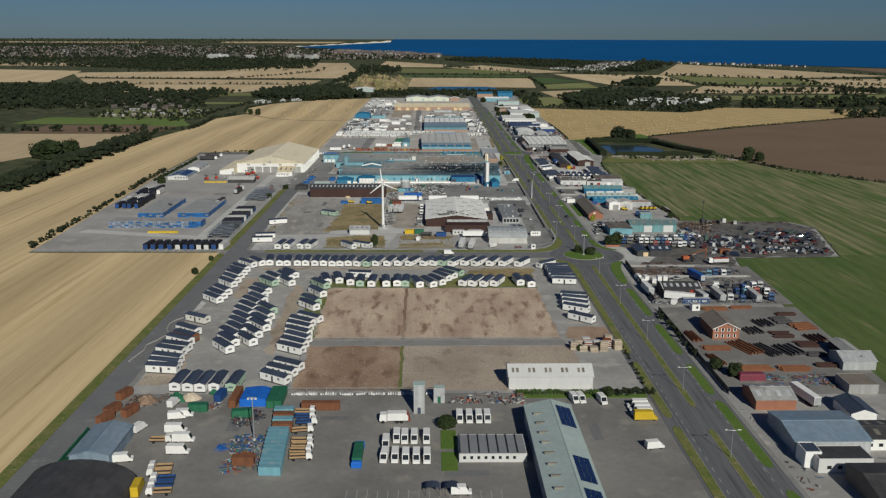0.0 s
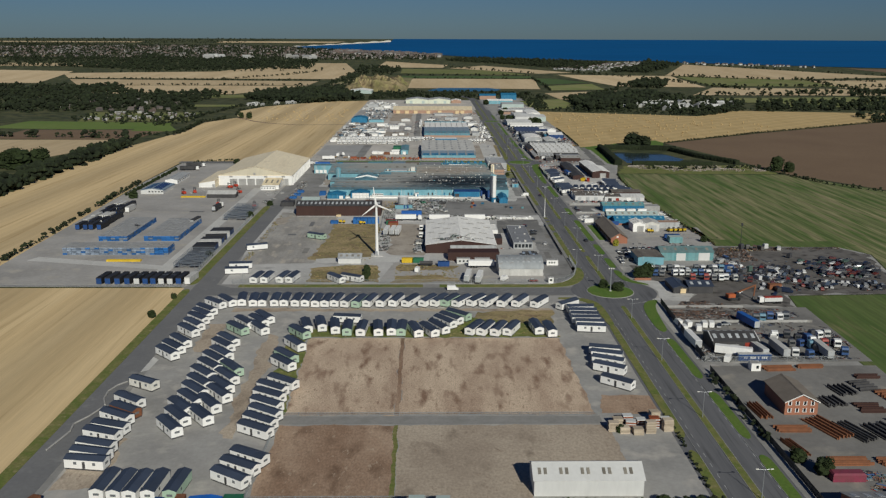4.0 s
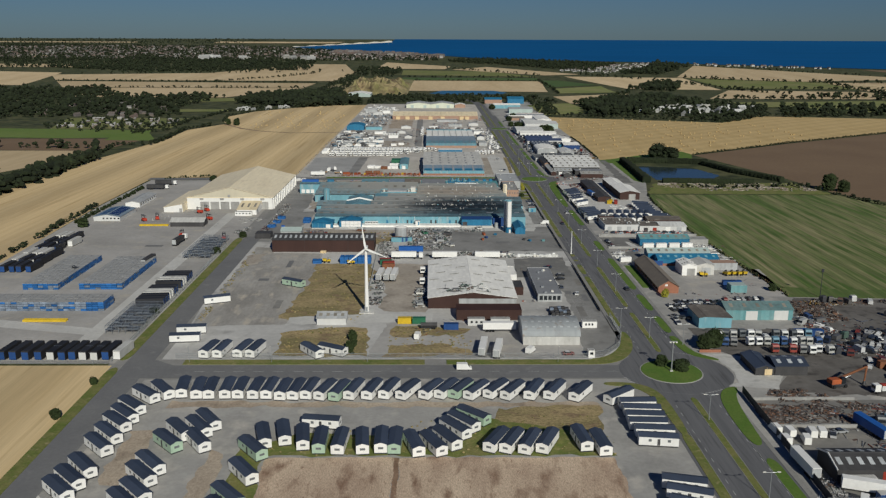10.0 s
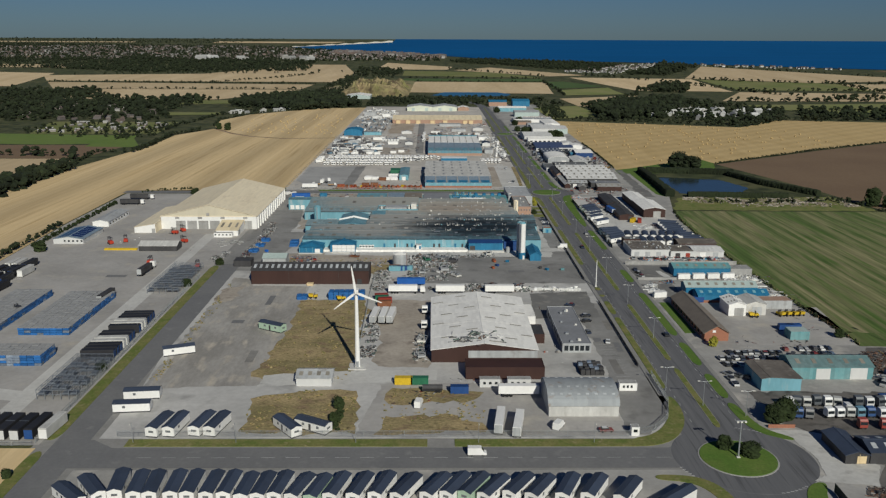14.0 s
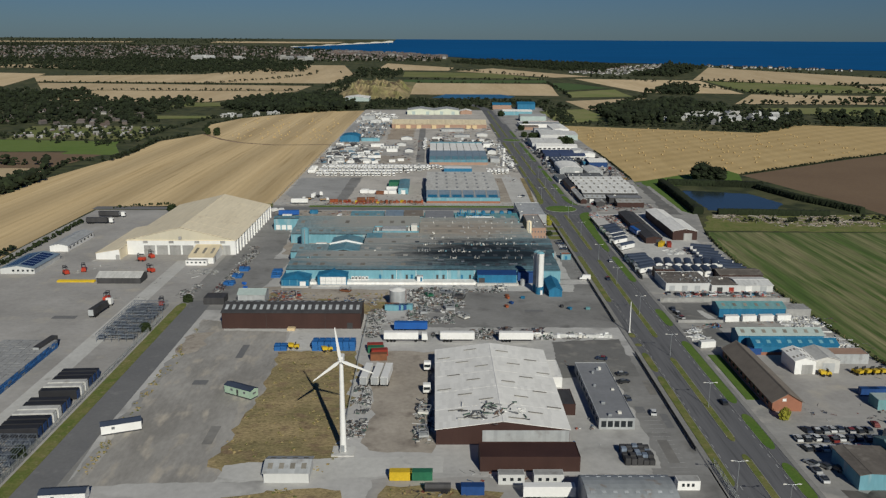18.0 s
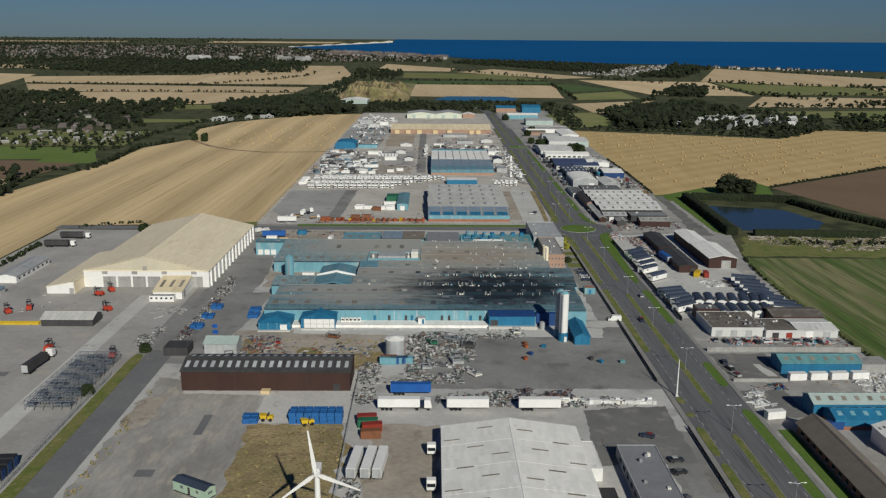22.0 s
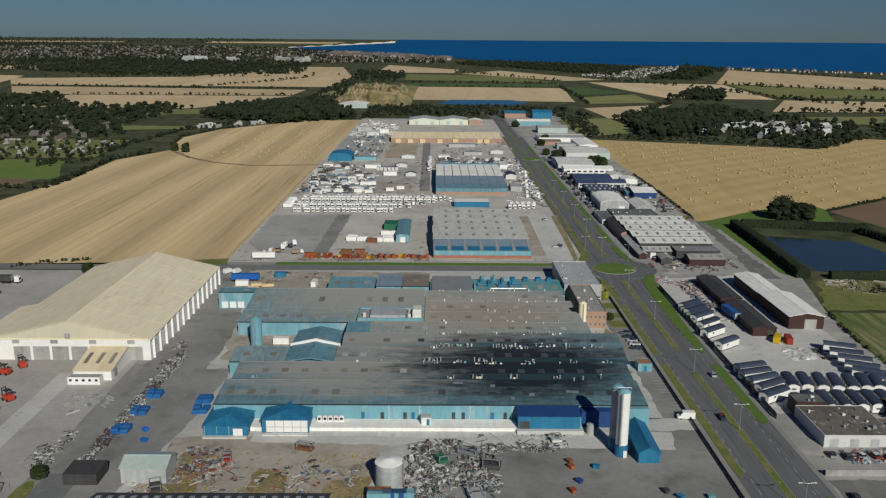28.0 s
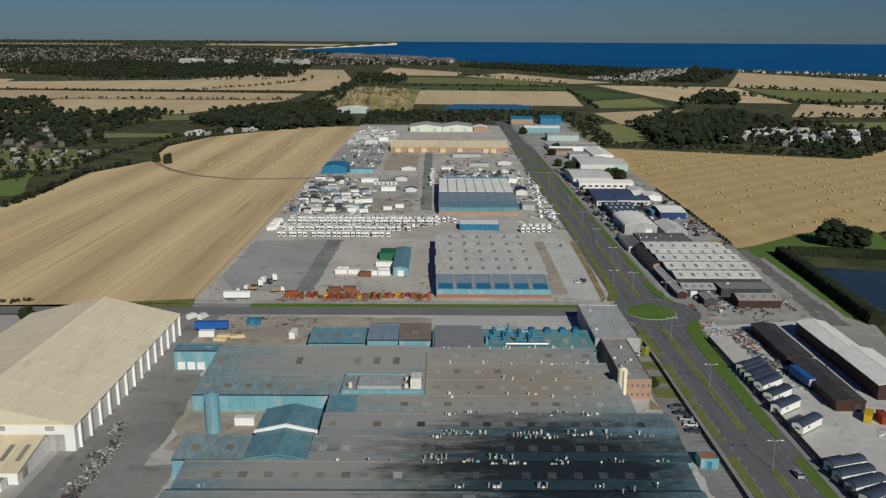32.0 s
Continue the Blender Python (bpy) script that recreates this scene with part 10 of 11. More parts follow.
for i in range(25):
    x, y, k = -217.6 + 4.3 * (i % 4) + 0.5 * math.sin(i * 2.3), 588.5 + 13.6 * (i // 4), (i * 7) % 11
    if (i % 4, i // 4) not in ((3, 5), (0, 6), (3, 3)):
        copy_thing(PALE if k in (1, 4, 6, 8) else (WHITE_END if k == 9 else STILL), pose(x - 0.02 * (y - 588), y, 0.05, 0, 0, -3 + 2 * math.sin(i)))


def racking(x0, x1, y0, y1, h, label):
    t = thing("racking", label, "racking", pose((x0 + x1) / 2, (y0 + y1) / 2, 0), "empty steel racking")
    w, l = (x1 - x0) / 2, (y1 - y0) / 2
    nx, ny = 5, max(3, int((y1 - y0) / 4))
    for j in range(ny + 1):
        y = -l + 2 * l * j / ny
        sh = Shape().box(-w, w, y - 0.13, y + 0.13, h - 0.12, h).box(-w, w, y - 0.06, y + 0.06, h * 0.5, h * 0.5 + 0.1)
        for i in range(nx + 1):
            x = -w + 2 * w * i / nx
            sh.box(x - 0.07, x + 0.07, y - 0.07, y + 0.07, 0, h)
        part("frame", sh, "rack", t)
    for i in range(nx * 3 + 1):
        x = -w + 2 * w * i / (nx * 3)
        part("beam", Shape().box(x - 0.08, x + 0.08, -l, l, h, h + 0.1).box(x - 0.08, x + 0.08, -l, l, h * 0.5, h * 0.5 + 0.08), "rack", t)
    deck = Shape()
    for i in range(nx):
        for j in range(ny):
            if (i * 7 + j * 5) % 9 < 5:
                x, y = -w + 2 * w * (i + 0.5) / nx, -l + 2 * l * (j + 0.5) / ny
                deck.box(x - w / nx * 0.8, x + w / nx * 0.8, y - l / ny * 0.8, y + l / ny * 0.8, h * 0.5 + 0.1, h * 0.5 + 0.3 + 0.2 * (j % 3))
    tagged(part("rack_deck", deck, "rack", t, "dark steel shelf decks"), kind="stuff")


racking(-132, -118.8, 491, 524, 3.4, "long empty grey steel racking with open tops")
racking(-135, -120.5, 610, 654, 3.2, "long empty grey steel racking with open tops")
beam = thing("barrier_stack", "row of yellow steel barriers on the ground", "barrier", pose(-177, 694, 0))
for k in range(5):
    part("barrier", Shape().box(-9, 9, -1.2 + 0.5 * k, -0.9 + 0.5 * k, 0, 0.9, 0.05), "yellow", beam)
beam = copy_thing(beam, pose(-163, 507, 0))

# ---- steel yard, timber and rubble ----
for i, (x, y, w, l, a) in enumerate([(109.5, 305, 11, 4, 0), (121, 306, 7, 15, 20), (128, 303, 6, 14, 20), (117, 284.5, 13, 4.5, 0), (131, 284, 12, 4.5, 0), (145, 287, 11, 3, 0), (105.5, 293, 3, 11, 12), (131, 325, 7, 8, 10), (141, 320, 9, 7, 0), (137, 303, 8, 12, 15), (146, 309, 9, 6, 0), (154, 330, 10, 8, 10), (148, 338, 8, 8, 10), (125, 353.6, 12, 4, 3), (137.4, 355.4, 10.5, 2.6, 2), (153, 346, 9, 3, 0), (104.5, 318, 4, 12, 5), (145, 298, 8, 4, 0), (153, 316, 7, 9, 10), (139, 334, 7, 9, 10)]):
    t = thing("steel_stack", "bundle of rusty steel sections lying in the yard", "steel stack", pose(x, y, 0.05, 0, 0, a), "steel stacks in the merchant's yard")
    mat = ("brown_sheet", "rust", "dark_sheet", "brown_sheet", "dark_sheet")[i % 5] if i not in (3, 4, 0, 13, 14) else "rust"
    long_x = w >= l
    span_ = l if long_x else w
    for k in range(12):
        q0, q1 = -span_ / 2 + span_ * k / 12, -span_ / 2 + span_ * k / 12 + span_ / _r.uniform(13, 19)
        e0, e1, z = _r.uniform(0, 1.6), _r.uniform(0, 1.6), 0.3 + 0.3 * ((k * 5) % 3) + _r.uniform(0, 0.25)
        part("beam", Shape().box(-w / 2 + e0, w / 2 - e1, q0, q1, 0, z) if long_x else Shape().box(q0, q1, -l / 2 + e0, l / 2 - e1, 0, z), mat, t)
pink = thing("covered_stack", "pink-sheeted stack in the steel yard", "stack", pose(112, 275, 0.05))
part("sheet", Shape().box(-4.5, 4.5, -1.6, 1.6, 0, 2.4, 0.4), surface("pink_sheet", (0.24, 0.035, 0.075), (0.16, 0.05, 0.06), rough=0.6, grain=1, stain=0.3), pink)
for x, y in ((57, 308), (60.6, 306), (64.4, 309), (68, 307.4), (58, 303.6), (62, 302.6), (66, 303.6), (71.6, 305), (55, 305), (60.4, 310), (72, 309.6), (69, 311)):
    t = thing("pallet_stack", "stack of pale timber pallets", "pallets", pose(x, y, 0.05, 0, 0, _r.uniform(-10, 10)), "pallet stacks beside the track")
    for k in range(_r.choice((5, 7, 8, 9))):
        o = _r.uniform(-0.1, 0.1)
        part("pallet", Shape().box(-1.5 + o, 1.5 + o, -1.1, 1.1, 0.42 * k, 0.42 * k + 0.3), "pale_wood" if int(x) % 4 else ("orange" if k % 2 else "white_dull"), t)


def open_frame(k=0.12):
    """An open machine frame, 1 across: uprights and rails."""
    sh = Shape()
    for x in (-0.5, 0.5 - k):
        for y in (-0.5, 0.5 - k):
            sh.box(x, x + k, y, y + k, 0, 1)
        sh.box(x, x + k, -0.5 + k, 0.5 - k, 1 - k, 1)
    for y in (-0.5, 0.5 - k):
        sh.box(-0.5 + k, 0.5 - k, y, y + k, 1 - k, 1)
    v, f = np.array(sh.v, float), np.array(sh.f)
    return v, f


FRAME = open_frame()


def junk(name, label, x0, x1, y0, y1, count, size, high, mat, category="scrap", seed=1, flat_=0.45):
    """Loose clumps of cut bars, frames and boxes over a patch of ground, with bare ground between."""
    rnd = random.Random(seed)
    rows = []
    n = max(3, int(count / 16))
    spread = math.sqrt((x1 - x0) * (y1 - y0) / n) * 0.42
    heaps = [(rnd.uniform(x0, x1), rnd.uniform(y0, y1), rnd.uniform(0.35, 1.0), rnd.uniform(0, 3.14)) for _ in range(n)]
    for i in range(count):
        hx, hy, hh, ha = rnd.choice(heaps)
        dx, dy = rnd.gauss(0, spread), rnd.gauss(0, spread)
        x, y = min(max(hx + dx, x0), x1), min(max(hy + dy, y0), y1)
        near = math.exp(-(dx * dx + dy * dy) / (2 * spread * spread))
        a, k = ha + rnd.choice((0, 0, 1.57)) + rnd.gauss(0, 0.25), rnd.random()
        top = max(0.12, high * hh * (0.25 + 0.75 * near) * rnd.uniform(0.3, 1.0))
        if k < 0.42:
            rows.append((0, x, y, top * rnd.uniform(0, 0.5), a, size * rnd.uniform(1.2, 3.2), size * rnd.uniform(0.06, 0.2), size * rnd.uniform(0.08, 0.2)))
        elif k < 0.56:
            rows.append((1, x, y, 0, a, size * rnd.uniform(0.8, 2.0), size * rnd.uniform(0.6, 1.2), top))
        elif k < 0.70:
            rows.append((0, x, y, top * rnd.uniform(0, 0.4), a, size * rnd.uniform(0.8, 1.8), size * rnd.uniform(0.5, 1.2), 0.1))
        else:
            rows.append((0, x, y, 0, a, size * rnd.uniform(0.3, 1.2), size * rnd.uniform(0.2, 0.7), top))
    return tagged(new(name, joined(name, [BOX, FRAME], rows, mat)), label, category, kind="stuff")


def machine(x, y, a, w, l, h, mat, label):
    """A scrapped machine: bed, column, hopper and motor on an open frame."""
    t = thing("scrap_machine", label, "machine", pose(x, y, 0.05, 0, 0, a), "scrapped machines in the yard")
    part("bed", Shape().box(-w / 2, w / 2, -l / 2, l / 2, 0.5, h * 0.45, 0.1), mat, t)
    for px_ in (-w / 2 + 0.1, w / 2 - 0.3):
        for py in (-l / 2 + 0.1, l / 2 - 0.3):
            part("leg", Shape().box(px_, px_ + 0.2, py, py + 0.2, 0, h), "steel", t)
    part("top_frame", Shape().box(-w / 2, w / 2, -l / 2, -l / 2 + 0.25, h - 0.2, h).box(-w / 2, w / 2, l / 2 - 0.25, l / 2, h - 0.2, h).box(-w / 2, -w / 2 + 0.2, -l / 2, l / 2, h - 0.2, h - 0.02).box(w / 2 - 0.2, w / 2, -l / 2, l / 2, h - 0.2, h - 0.02), "steel", t)
    part("motor", Shape().tube((-w * 0.2, 0, h * 0.45 + 0.3), (w * 0.25, 0, h * 0.45 + 0.3), 0.32, n=10), "dark_steel", t)


junk("scrap_metal", "tangled grey scrap metal in the yard", -15, 9, 642, 684, 1100, 1.2, 2.2, "scrap", seed=1)
junk("scrap_metal", "pale cut scrap laid in a strip across the yard", -25, 4, 633, 641, 360, 1.2, 1.3, "scrap", seed=2)
junk("scrap_metal", "scrap heaped beside the brown shed", -32, -25, 616, 652, 360, 1.1, 1.5, "scrap", seed=91)
junk("scrap_metal", "scrap heaped behind the white trailers", -4, 20, 616, 625, 340, 1.1, 1.7, "scrap", seed=92)
junk("scrap_metal", "dark scrap heaped behind the white trailers", 21, 41, 618, 627, 380, 1.1, 1.7, "scrap_dark", seed=93)
junk("scrap_metal", "scrap strewn before the loading dock", 8, 32, 678, 682, 120, 1.1, 1.0, "scrap", seed=94)
junk("scrap_metal", "scrap and machine frames on the earth yard", -79, -66, 659, 679, 260, 1.1, 1.4, "scrap_mixed", seed=95)
junk("scrap_metal", "scrap heap along the kerb", -2, 60, 614, 619, 380, 1.2, 1.8, "scrap", seed=3)
tagged(new("concrete_blocks", joined("concrete_blocks", [BOX], [(0, 36 + 1.7 * (i % 19) + _r.uniform(-.3, .3), 616 + 1.3 * (i // 19) + _r.uniform(-.2, .2), 0, _r.uniform(-.1, .1), _r.uniform(1.2, 2.6), 0.9, _r.uniform(.7, 1.9)) for i in range(38)], "pale_mix")), "row of white concrete blocks along the yard", "blocks", kind="stuff")
junk("scrap_metal", "dark scrap beside the turbine fence", -30, -25, 528, 566, 260, 1.2, 1.8, "scrap", seed=5)
junk("scrap_metal", "scrap and machine parts behind the shed", -88, -30, 645, 672, 300, 1.3, 1.1, "scrap_mixed", seed=6)
junk("scrap_metal", "strewn pallets and scrap beside the factory", 6, 40, 679, 688, 80, 1.2, 0.8, "scrap", seed=7)
junk("machine_parts", "machine parts beside the works", -9, -4, 522, 556, 160, 1.2, 1.6, "scrap", seed=8)
for k in range(7):
    junk("machine_parts", "scrap and machines stored in a line beside the warehouse", -107 + 0.5 * k, -103.5 + 0.5 * k, 666 + 12.5 * k, 679 + 12.5 * k, 330, 0.85, 1.7, "scrap_dark" if k % 3 == 1 else "scrap", seed=100 + k)
junk("scrap_metal", "scrap stored beside the lane", -122, -115, 668, 690, 90, 1.2, 1.0, "scrap", seed=10)


def ringed(rings):
    """One closed body from rings of (half width, back, front, height), bottom to top."""
    v = [(sx * w, b if sy < 0 else f, z) for w, b, f, z in rings for sx, sy in ((-1, -1), (1, -1), (1, 1), (-1, 1))]
    q = [(4 * k + i, 4 * k + (i + 1) % 4, 4 * k + 4 + (i + 1) % 4, 4 * k + 4 + i) for k in range(len(rings) - 1) for i in range(4)]
    n = len(v)
    return np.array(v, float), np.array(q + [(3, 2, 1, 0), (n - 4, n - 3, n - 2, n - 1)])


HULK = [ringed([(0.85, -2.05, 2.1, 0.25), (0.88, -2.1, 2.15, 0.6), (0.84, -2.0, 2.0, 0.92), (0.8, -1.7, 1.0, 0.97), (0.64, -1.3, 0.25, 1.45)]),
        ringed([(0.97, -2.7, 2.7, 0.4), (0.98, -2.7, 2.72, 1.0), (0.98, -2.7, 2.05, 1.25), (0.92, -2.65, 1.3, 2.4)]),
        ringed([(1.2, 0.2, 2.5, 0.7), (1.22, 0.2, 2.55, 1.7), (1.2, 0.2, 2.35, 3.0), (1.0, 0.4, 1.9, 3.5)]),
        ringed([(1.2, -3.4, 3.4, 0.9), (1.2, -3.4, 3.4, 2.7)])]
HULK_GLASS = {0: ringed([(0.815, -1.62, 0.9, 1.0), (0.68, -1.36, 0.36, 1.36)]), 1: ringed([(0.9, 1.35, 2.1, 1.3), (0.88, 0.95, 1.52, 2.2)]), 2: ringed([(1.05, 2.0, 2.56, 1.8), (1.0, 1.95, 2.44, 2.8)]), 3: ringed([(0.9, -3.3, 4.6, 0.35), (0.9, -3.3, 4.6, 0.9)])}


def hulks(label, pts, gap, seed, mat="hulk_paint", kinds=(0, 0, 0, 1, 2), turn=80, keep=0.8, loose=22, piled=0.0):
    """Stored vehicles crowded over a patch, in loose rows; some lie one on another."""
    rnd = random.Random(seed)
    xs, ys = [q[0] for q in pts], [q[1] for q in pts]
    body, dark = [], []
    c, q_ = math.cos(radians(turn)), math.sin(radians(turn))
    cx_, cy_ = sum(xs) / len(xs), sum(ys) / len(ys)
    n = int(max(max(xs) - min(xs), max(ys) - min(ys)) / min(gap)) + 2
    for i in range(-n, n):
        for j in range(-n, n):
            u, v = i * gap[0] + rnd.uniform(-0.5, 0.5), j * gap[1] + rnd.uniform(-0.5, 0.5)
            x, y = cx_ + u * q_ + v * c, cy_ - u * c + v * q_
            inside = False
            for (x1, y1), (x2, y2) in zip(pts, pts[1:] + pts[:1]):
                if (y1 > y) != (y2 > y) and x < (x2 - x1) * (y - y1) / (y2 - y1) + x1:
                    inside = not inside
            if not inside or rnd.random() > keep:
                continue
            for z in (0.06, 1.4) if rnd.random() < piled else (0.06,):
                k, a = rnd.choice(kinds), radians(turn - 90 + rnd.choice((0, 180)) + rnd.gauss(0, loose))
                row_ = (x, y, z, a, rnd.uniform(0.92, 1.05), rnd.uniform(0.9, 1.08), rnd.uniform(0.75, 1.05))
                body.append((k, *row_)), dark.append((k, *row_))
    tagged(new("stored_vehicles", joined("stored_vehicles", HULK, body, mat)), label, "vehicles", kind="stuff")
    tagged(new("vehicle_windows", joined("vehicle_windows", [HULK_GLASS[k] for k in range(4)], dark, "glass")), label + ", windows and frames", "vehicles", kind="stuff")


hulks("crowded rows of stripped cars in the breaker's yard", [(163, 490), (182, 497), (190, 484), (188, 468), (171, 463), (164, 475)], (2.5, 4.8), 1, kinds=(0,), turn=62, keep=0.85, loose=16)
hulks("red and dark stripped cars along the yard wall", [(172, 453), (222, 451), (226, 466), (178, 467)], (2.5, 4.8), 21, "hulk_paint", (0,), turn=75, keep=0.7, loose=18)
hulks("stacked hulks of dark cars in the yard corner", [(194, 503), (214, 508), (232, 500), (226, 474), (198, 470)], (2.5, 4.8), 2, "hulk_dark", (0,), turn=30, keep=0.82, loose=25, piled=0.35)
hulks("white and dark vans broken up behind the hall", [(153, 498), (161, 494), (164, 507), (158, 514), (153, 508)], (2.6, 4.6), 3, "hulk_truck", (0, 0, 1), turn=110, keep=0.7, loose=50)
hulks("lorries parked along the far side of the yard", [(174, 529), (198, 528), (198, 534), (174, 535)], (3.4, 6.4), 4, "hulk_rust", (1, 2, 2), turn=90, keep=0.6, loose=30)
hulks("old lorries standing among the scrap", [(184, 505), (197, 509), (198, 520), (186, 518)], (4.2, 7.0), 22, "hulk_rust", (2, 2, 1), turn=80, keep=0.5, loose=40)
hulks("dark lorry frames beside the crane", [(150, 444), (168, 444), (170, 458), (154, 464)], (3.6, 6.8), 8, "hulk_dark", (1, 2, 0), turn=60, keep=0.45, loose=40)
hulks("lorry parts and chassis behind the tractor units", [(150, 466), (166, 466), (162, 490), (151, 494)], (3.2, 6.0), 23, "hulk_dark", (0, 2, 1), turn=70, keep=0.6, loose=40)
hulks("dark lorries crowded in the dealer's yard", [(134, 388), (157, 390), (158, 366), (149, 366), (140, 375), (133, 382)], (3.3, 6.4), 5, "hulk_truck", (2, 2, 0), turn=96, keep=0.72, loose=16)
junk("site_plant", "yellow plant along the yard's far edge", 168, 192, 529, 534, 60, 1.3, 2.0, "plant_yellow", "plant", seed=73)
hulks("cars crowded before the blue workshop", [(131, 521), (150, 523), (152, 541), (132, 541)], (2.8, 5.6), 7, kinds=(0,), turn=95, keep=0.7, loose=20)
junk("vehicle_scrap", "rusty heaps of vehicle parts", 158, 175, 505, 528, 620, 1.3, 2.2, "scrap_rust", seed=11)
junk("vehicle_scrap", "heaps of broken vehicles", 154, 165, 494, 512, 160, 1.3, 1.6, "scrap_mixed", seed=12)
junk("vehicle_scrap", "rusty plant along the yard's far edge", 160, 232, 530, 535, 240, 1.4, 1.9, "scrap_rust", seed=71)
junk("vehicle_scrap", "dark heaps of vehicle parts", 103, 142, 408, 424, 620, 1.2, 1.4, "scrap_rust", seed=13)
junk("vehicle_scrap", "stacked vehicle parts", 112, 130, 424, 434, 240, 1.2, 1.3, "scrap_rust", seed=14)
junk("vehicle_scrap", "pale wheels and axles among rusty parts", 104, 142, 407, 425, 110, 0.9, 1.2, "scrap_mixed", seed=70)
junk("vehicle_scrap", "grey chains and tracks laid on the ground", 142, 157, 412, 423, 200, 1.5, 0.4, "scrap_dark", seed=72)
junk("vehicle_scrap", "piled axles and tyres", 100, 107, 362, 374, 220, 1.2, 1.2, "scrap", seed=15)
junk("vehicle_scrap", "scrap between the wrecked cars", 160, 232, 452, 508, 320, 1.3, 1.1, "scrap_dark", seed=16)
junk("vehicle_scrap", "engines and parts behind the workshop", 150, 170, 464, 494, 320, 1.3, 1.4, "scrap_mixed", seed=17)
hulks("crowded pale and dark units in the north yard", [(-113, 1100), (-62, 1100), (-62, 1180), (-98, 1262), (-114, 1250)], (4.2, 8.0), 9, "north_mix", (1, 1, 3, 3), turn=10, keep=0.62, loose=30)
hulks("white touring caravans crowded in the sales rows", [(-112, 1050), (-14, 1052), (-12, 1057), (-110, 1056)], (2.9, 6.0), 31, "pale_mix", (1,), turn=90, keep=0.85, loose=8)
hulks("white touring caravans crowded in the sales rows", [(-108, 1077), (2, 1077), (2, 1086), (-106, 1086)], (2.9, 6.0), 32, "pale_mix", (1,), turn=90, keep=0.8, loose=12)
hulks("rows of parked cars beside the works", [(-110, 1310), (-64, 1310), (-64, 1510), (-104, 1530)], (3.6, 9.5), 10, "north_mix", (0, 0, 0, 1), turn=86, keep=0.42, loose=6)
hulks("white vans and trailers behind the works hall", [(-8, 1222), (64, 1222), (66, 1300), (-8, 1300)], (5.0, 9.0), 11, "north_mix", (0, 1, 3), turn=80, keep=0.42, loose=40)
hulks("white vans along the works fence", [(64, 1060), (71, 1060), (72, 1290), (62, 1290)], (3.6, 7.0), 12, "pale_mix", (0, 1, 1), turn=100, keep=0.55, loose=25)
hulks("parked cars and vans among the eastern works", [(100, 1024), (106, 1024), (107, 1200), (100, 1200)], (3.2, 6.2), 13, turn=92, keep=0.55, loose=10)
hulks("cars and vans crowded behind the eastern works", [(143, 1026), (157, 1030), (163, 1150), (150, 1130), (128, 1126), (128, 1060)], (3.4, 6.4), 14, turn=60, keep=0.5, loose=30)
hulks("white marquees and units at the end of the yard", [(-110, 1556), (-66, 1560), (-62, 1640), (-108, 1700)], (8.0, 12.0), 15, "pale_mix", (1, 3, 3), turn=80, keep=0.7, loose=20)
junk("metal_goods", "yellow plant crowded at the yard's corner", 157, 162, 1006, 1026, 90, 1.3, 2.2, "plant_yellow", "plant", seed=111)
junk("metal_goods", "goods stored along the field hedge", 152, 163, 1028, 1130, 260, 1.5, 1.6, "scrap_mixed", seed=112)
junk("roof_clutter", "pipes and scrap lying on the workshop roofs", 107, 126, 683, 700, 60, 0.8, 0.5, "scrap", seed=81).location.z = 3.72
junk("metal_goods", "white and red goods crowded before the workshops", 104, 156, 672, 679, 130, 1.3, 1.6, "goods_bright", seed=82)


def mound(label, x, y, rx, ry, h, mat, seed):
    """A tipped heap of loose waste with an uneven outline."""
    rnd = random.Random(seed)
    sh, n, rings = Shape(), 18, 5
    wob = [rnd.uniform(0.8, 1.15) for _ in range(n)]
    v = [(rx * wob[i] * (1 - r / rings) * math.cos(6.2832 * i / n) + rnd.uniform(-.12, .12), ry * wob[i] * (1 - r / rings) * math.sin(6.2832 * i / n) + rnd.uniform(-.12, .12), h * math.sin(1.57 * r / rings) * rnd.uniform(0.8, 1.1) if r else 0) for r in range(rings) for i in range(n)]
    f = [(n * r + i, n * r + (i + 1) % n, n * r + n + (i + 1) % n, n * r + n + i) for r in range(rings - 1) for i in range(n)]
    sh.add(v + [(0, 0, h)], f + [(n * (rings - 1) + i, n * (rings - 1) + (i + 1) % n, n * rings) for i in range(n)])
    part("waste", sh, mat, thing("waste_mound", label, "heap", pose(x, y, 0.04, 0, 0, seed * 37)))


mound("heap of dark green netting in the depot", -83.2, 260, 2.2, 4.2, 2.2, "green_paint", 1)
mound("heap of pale tan chippings in the depot", -78.8, 260, 2.6, 3.4, 2.0, "pale_wood", 2)
mound("brown heap of earth and timber by the lane", -93, 259, 4.6, 3.2, 1.5, "soil_dark", 3)
mound("heap of green bags beside the yard fence", -72, 264, 2.6, 1.5, 1.6, "green_paint", 4)
mound("rusty heap of scrap metal in the depot", -52.5, 219.5, 3.4, 2.6, 1.8, "rust", 5)
junk("waste_heap", "green and black machines parked in the depot", -61, -51, 239, 251, 190, 1.1, 1.8, "scrap_dark", seed=18)
junk("waste_heap", "blue and green bins heaped in the depot", -58, -47.5, 223, 233, 260, 0.9, 1.6, "bin_mix", seed=19)
junk("waste_heap", "blue bins standing in the depot", -61.5, -59.5, 222, 228, 40, 0.9, 1.3, "blue_side", seed=121)
junk("waste_heap", "rusty scrap beside the bins", -57, -48.5, 208, 222, 150, 1.1, 1.2, "depot_mix", seed=122)
junk("waste_heap", "rubble and timber beside the lane", -98, -85, 254, 264, 130, 1.0, 0.8, "scrap_rust", seed=20)
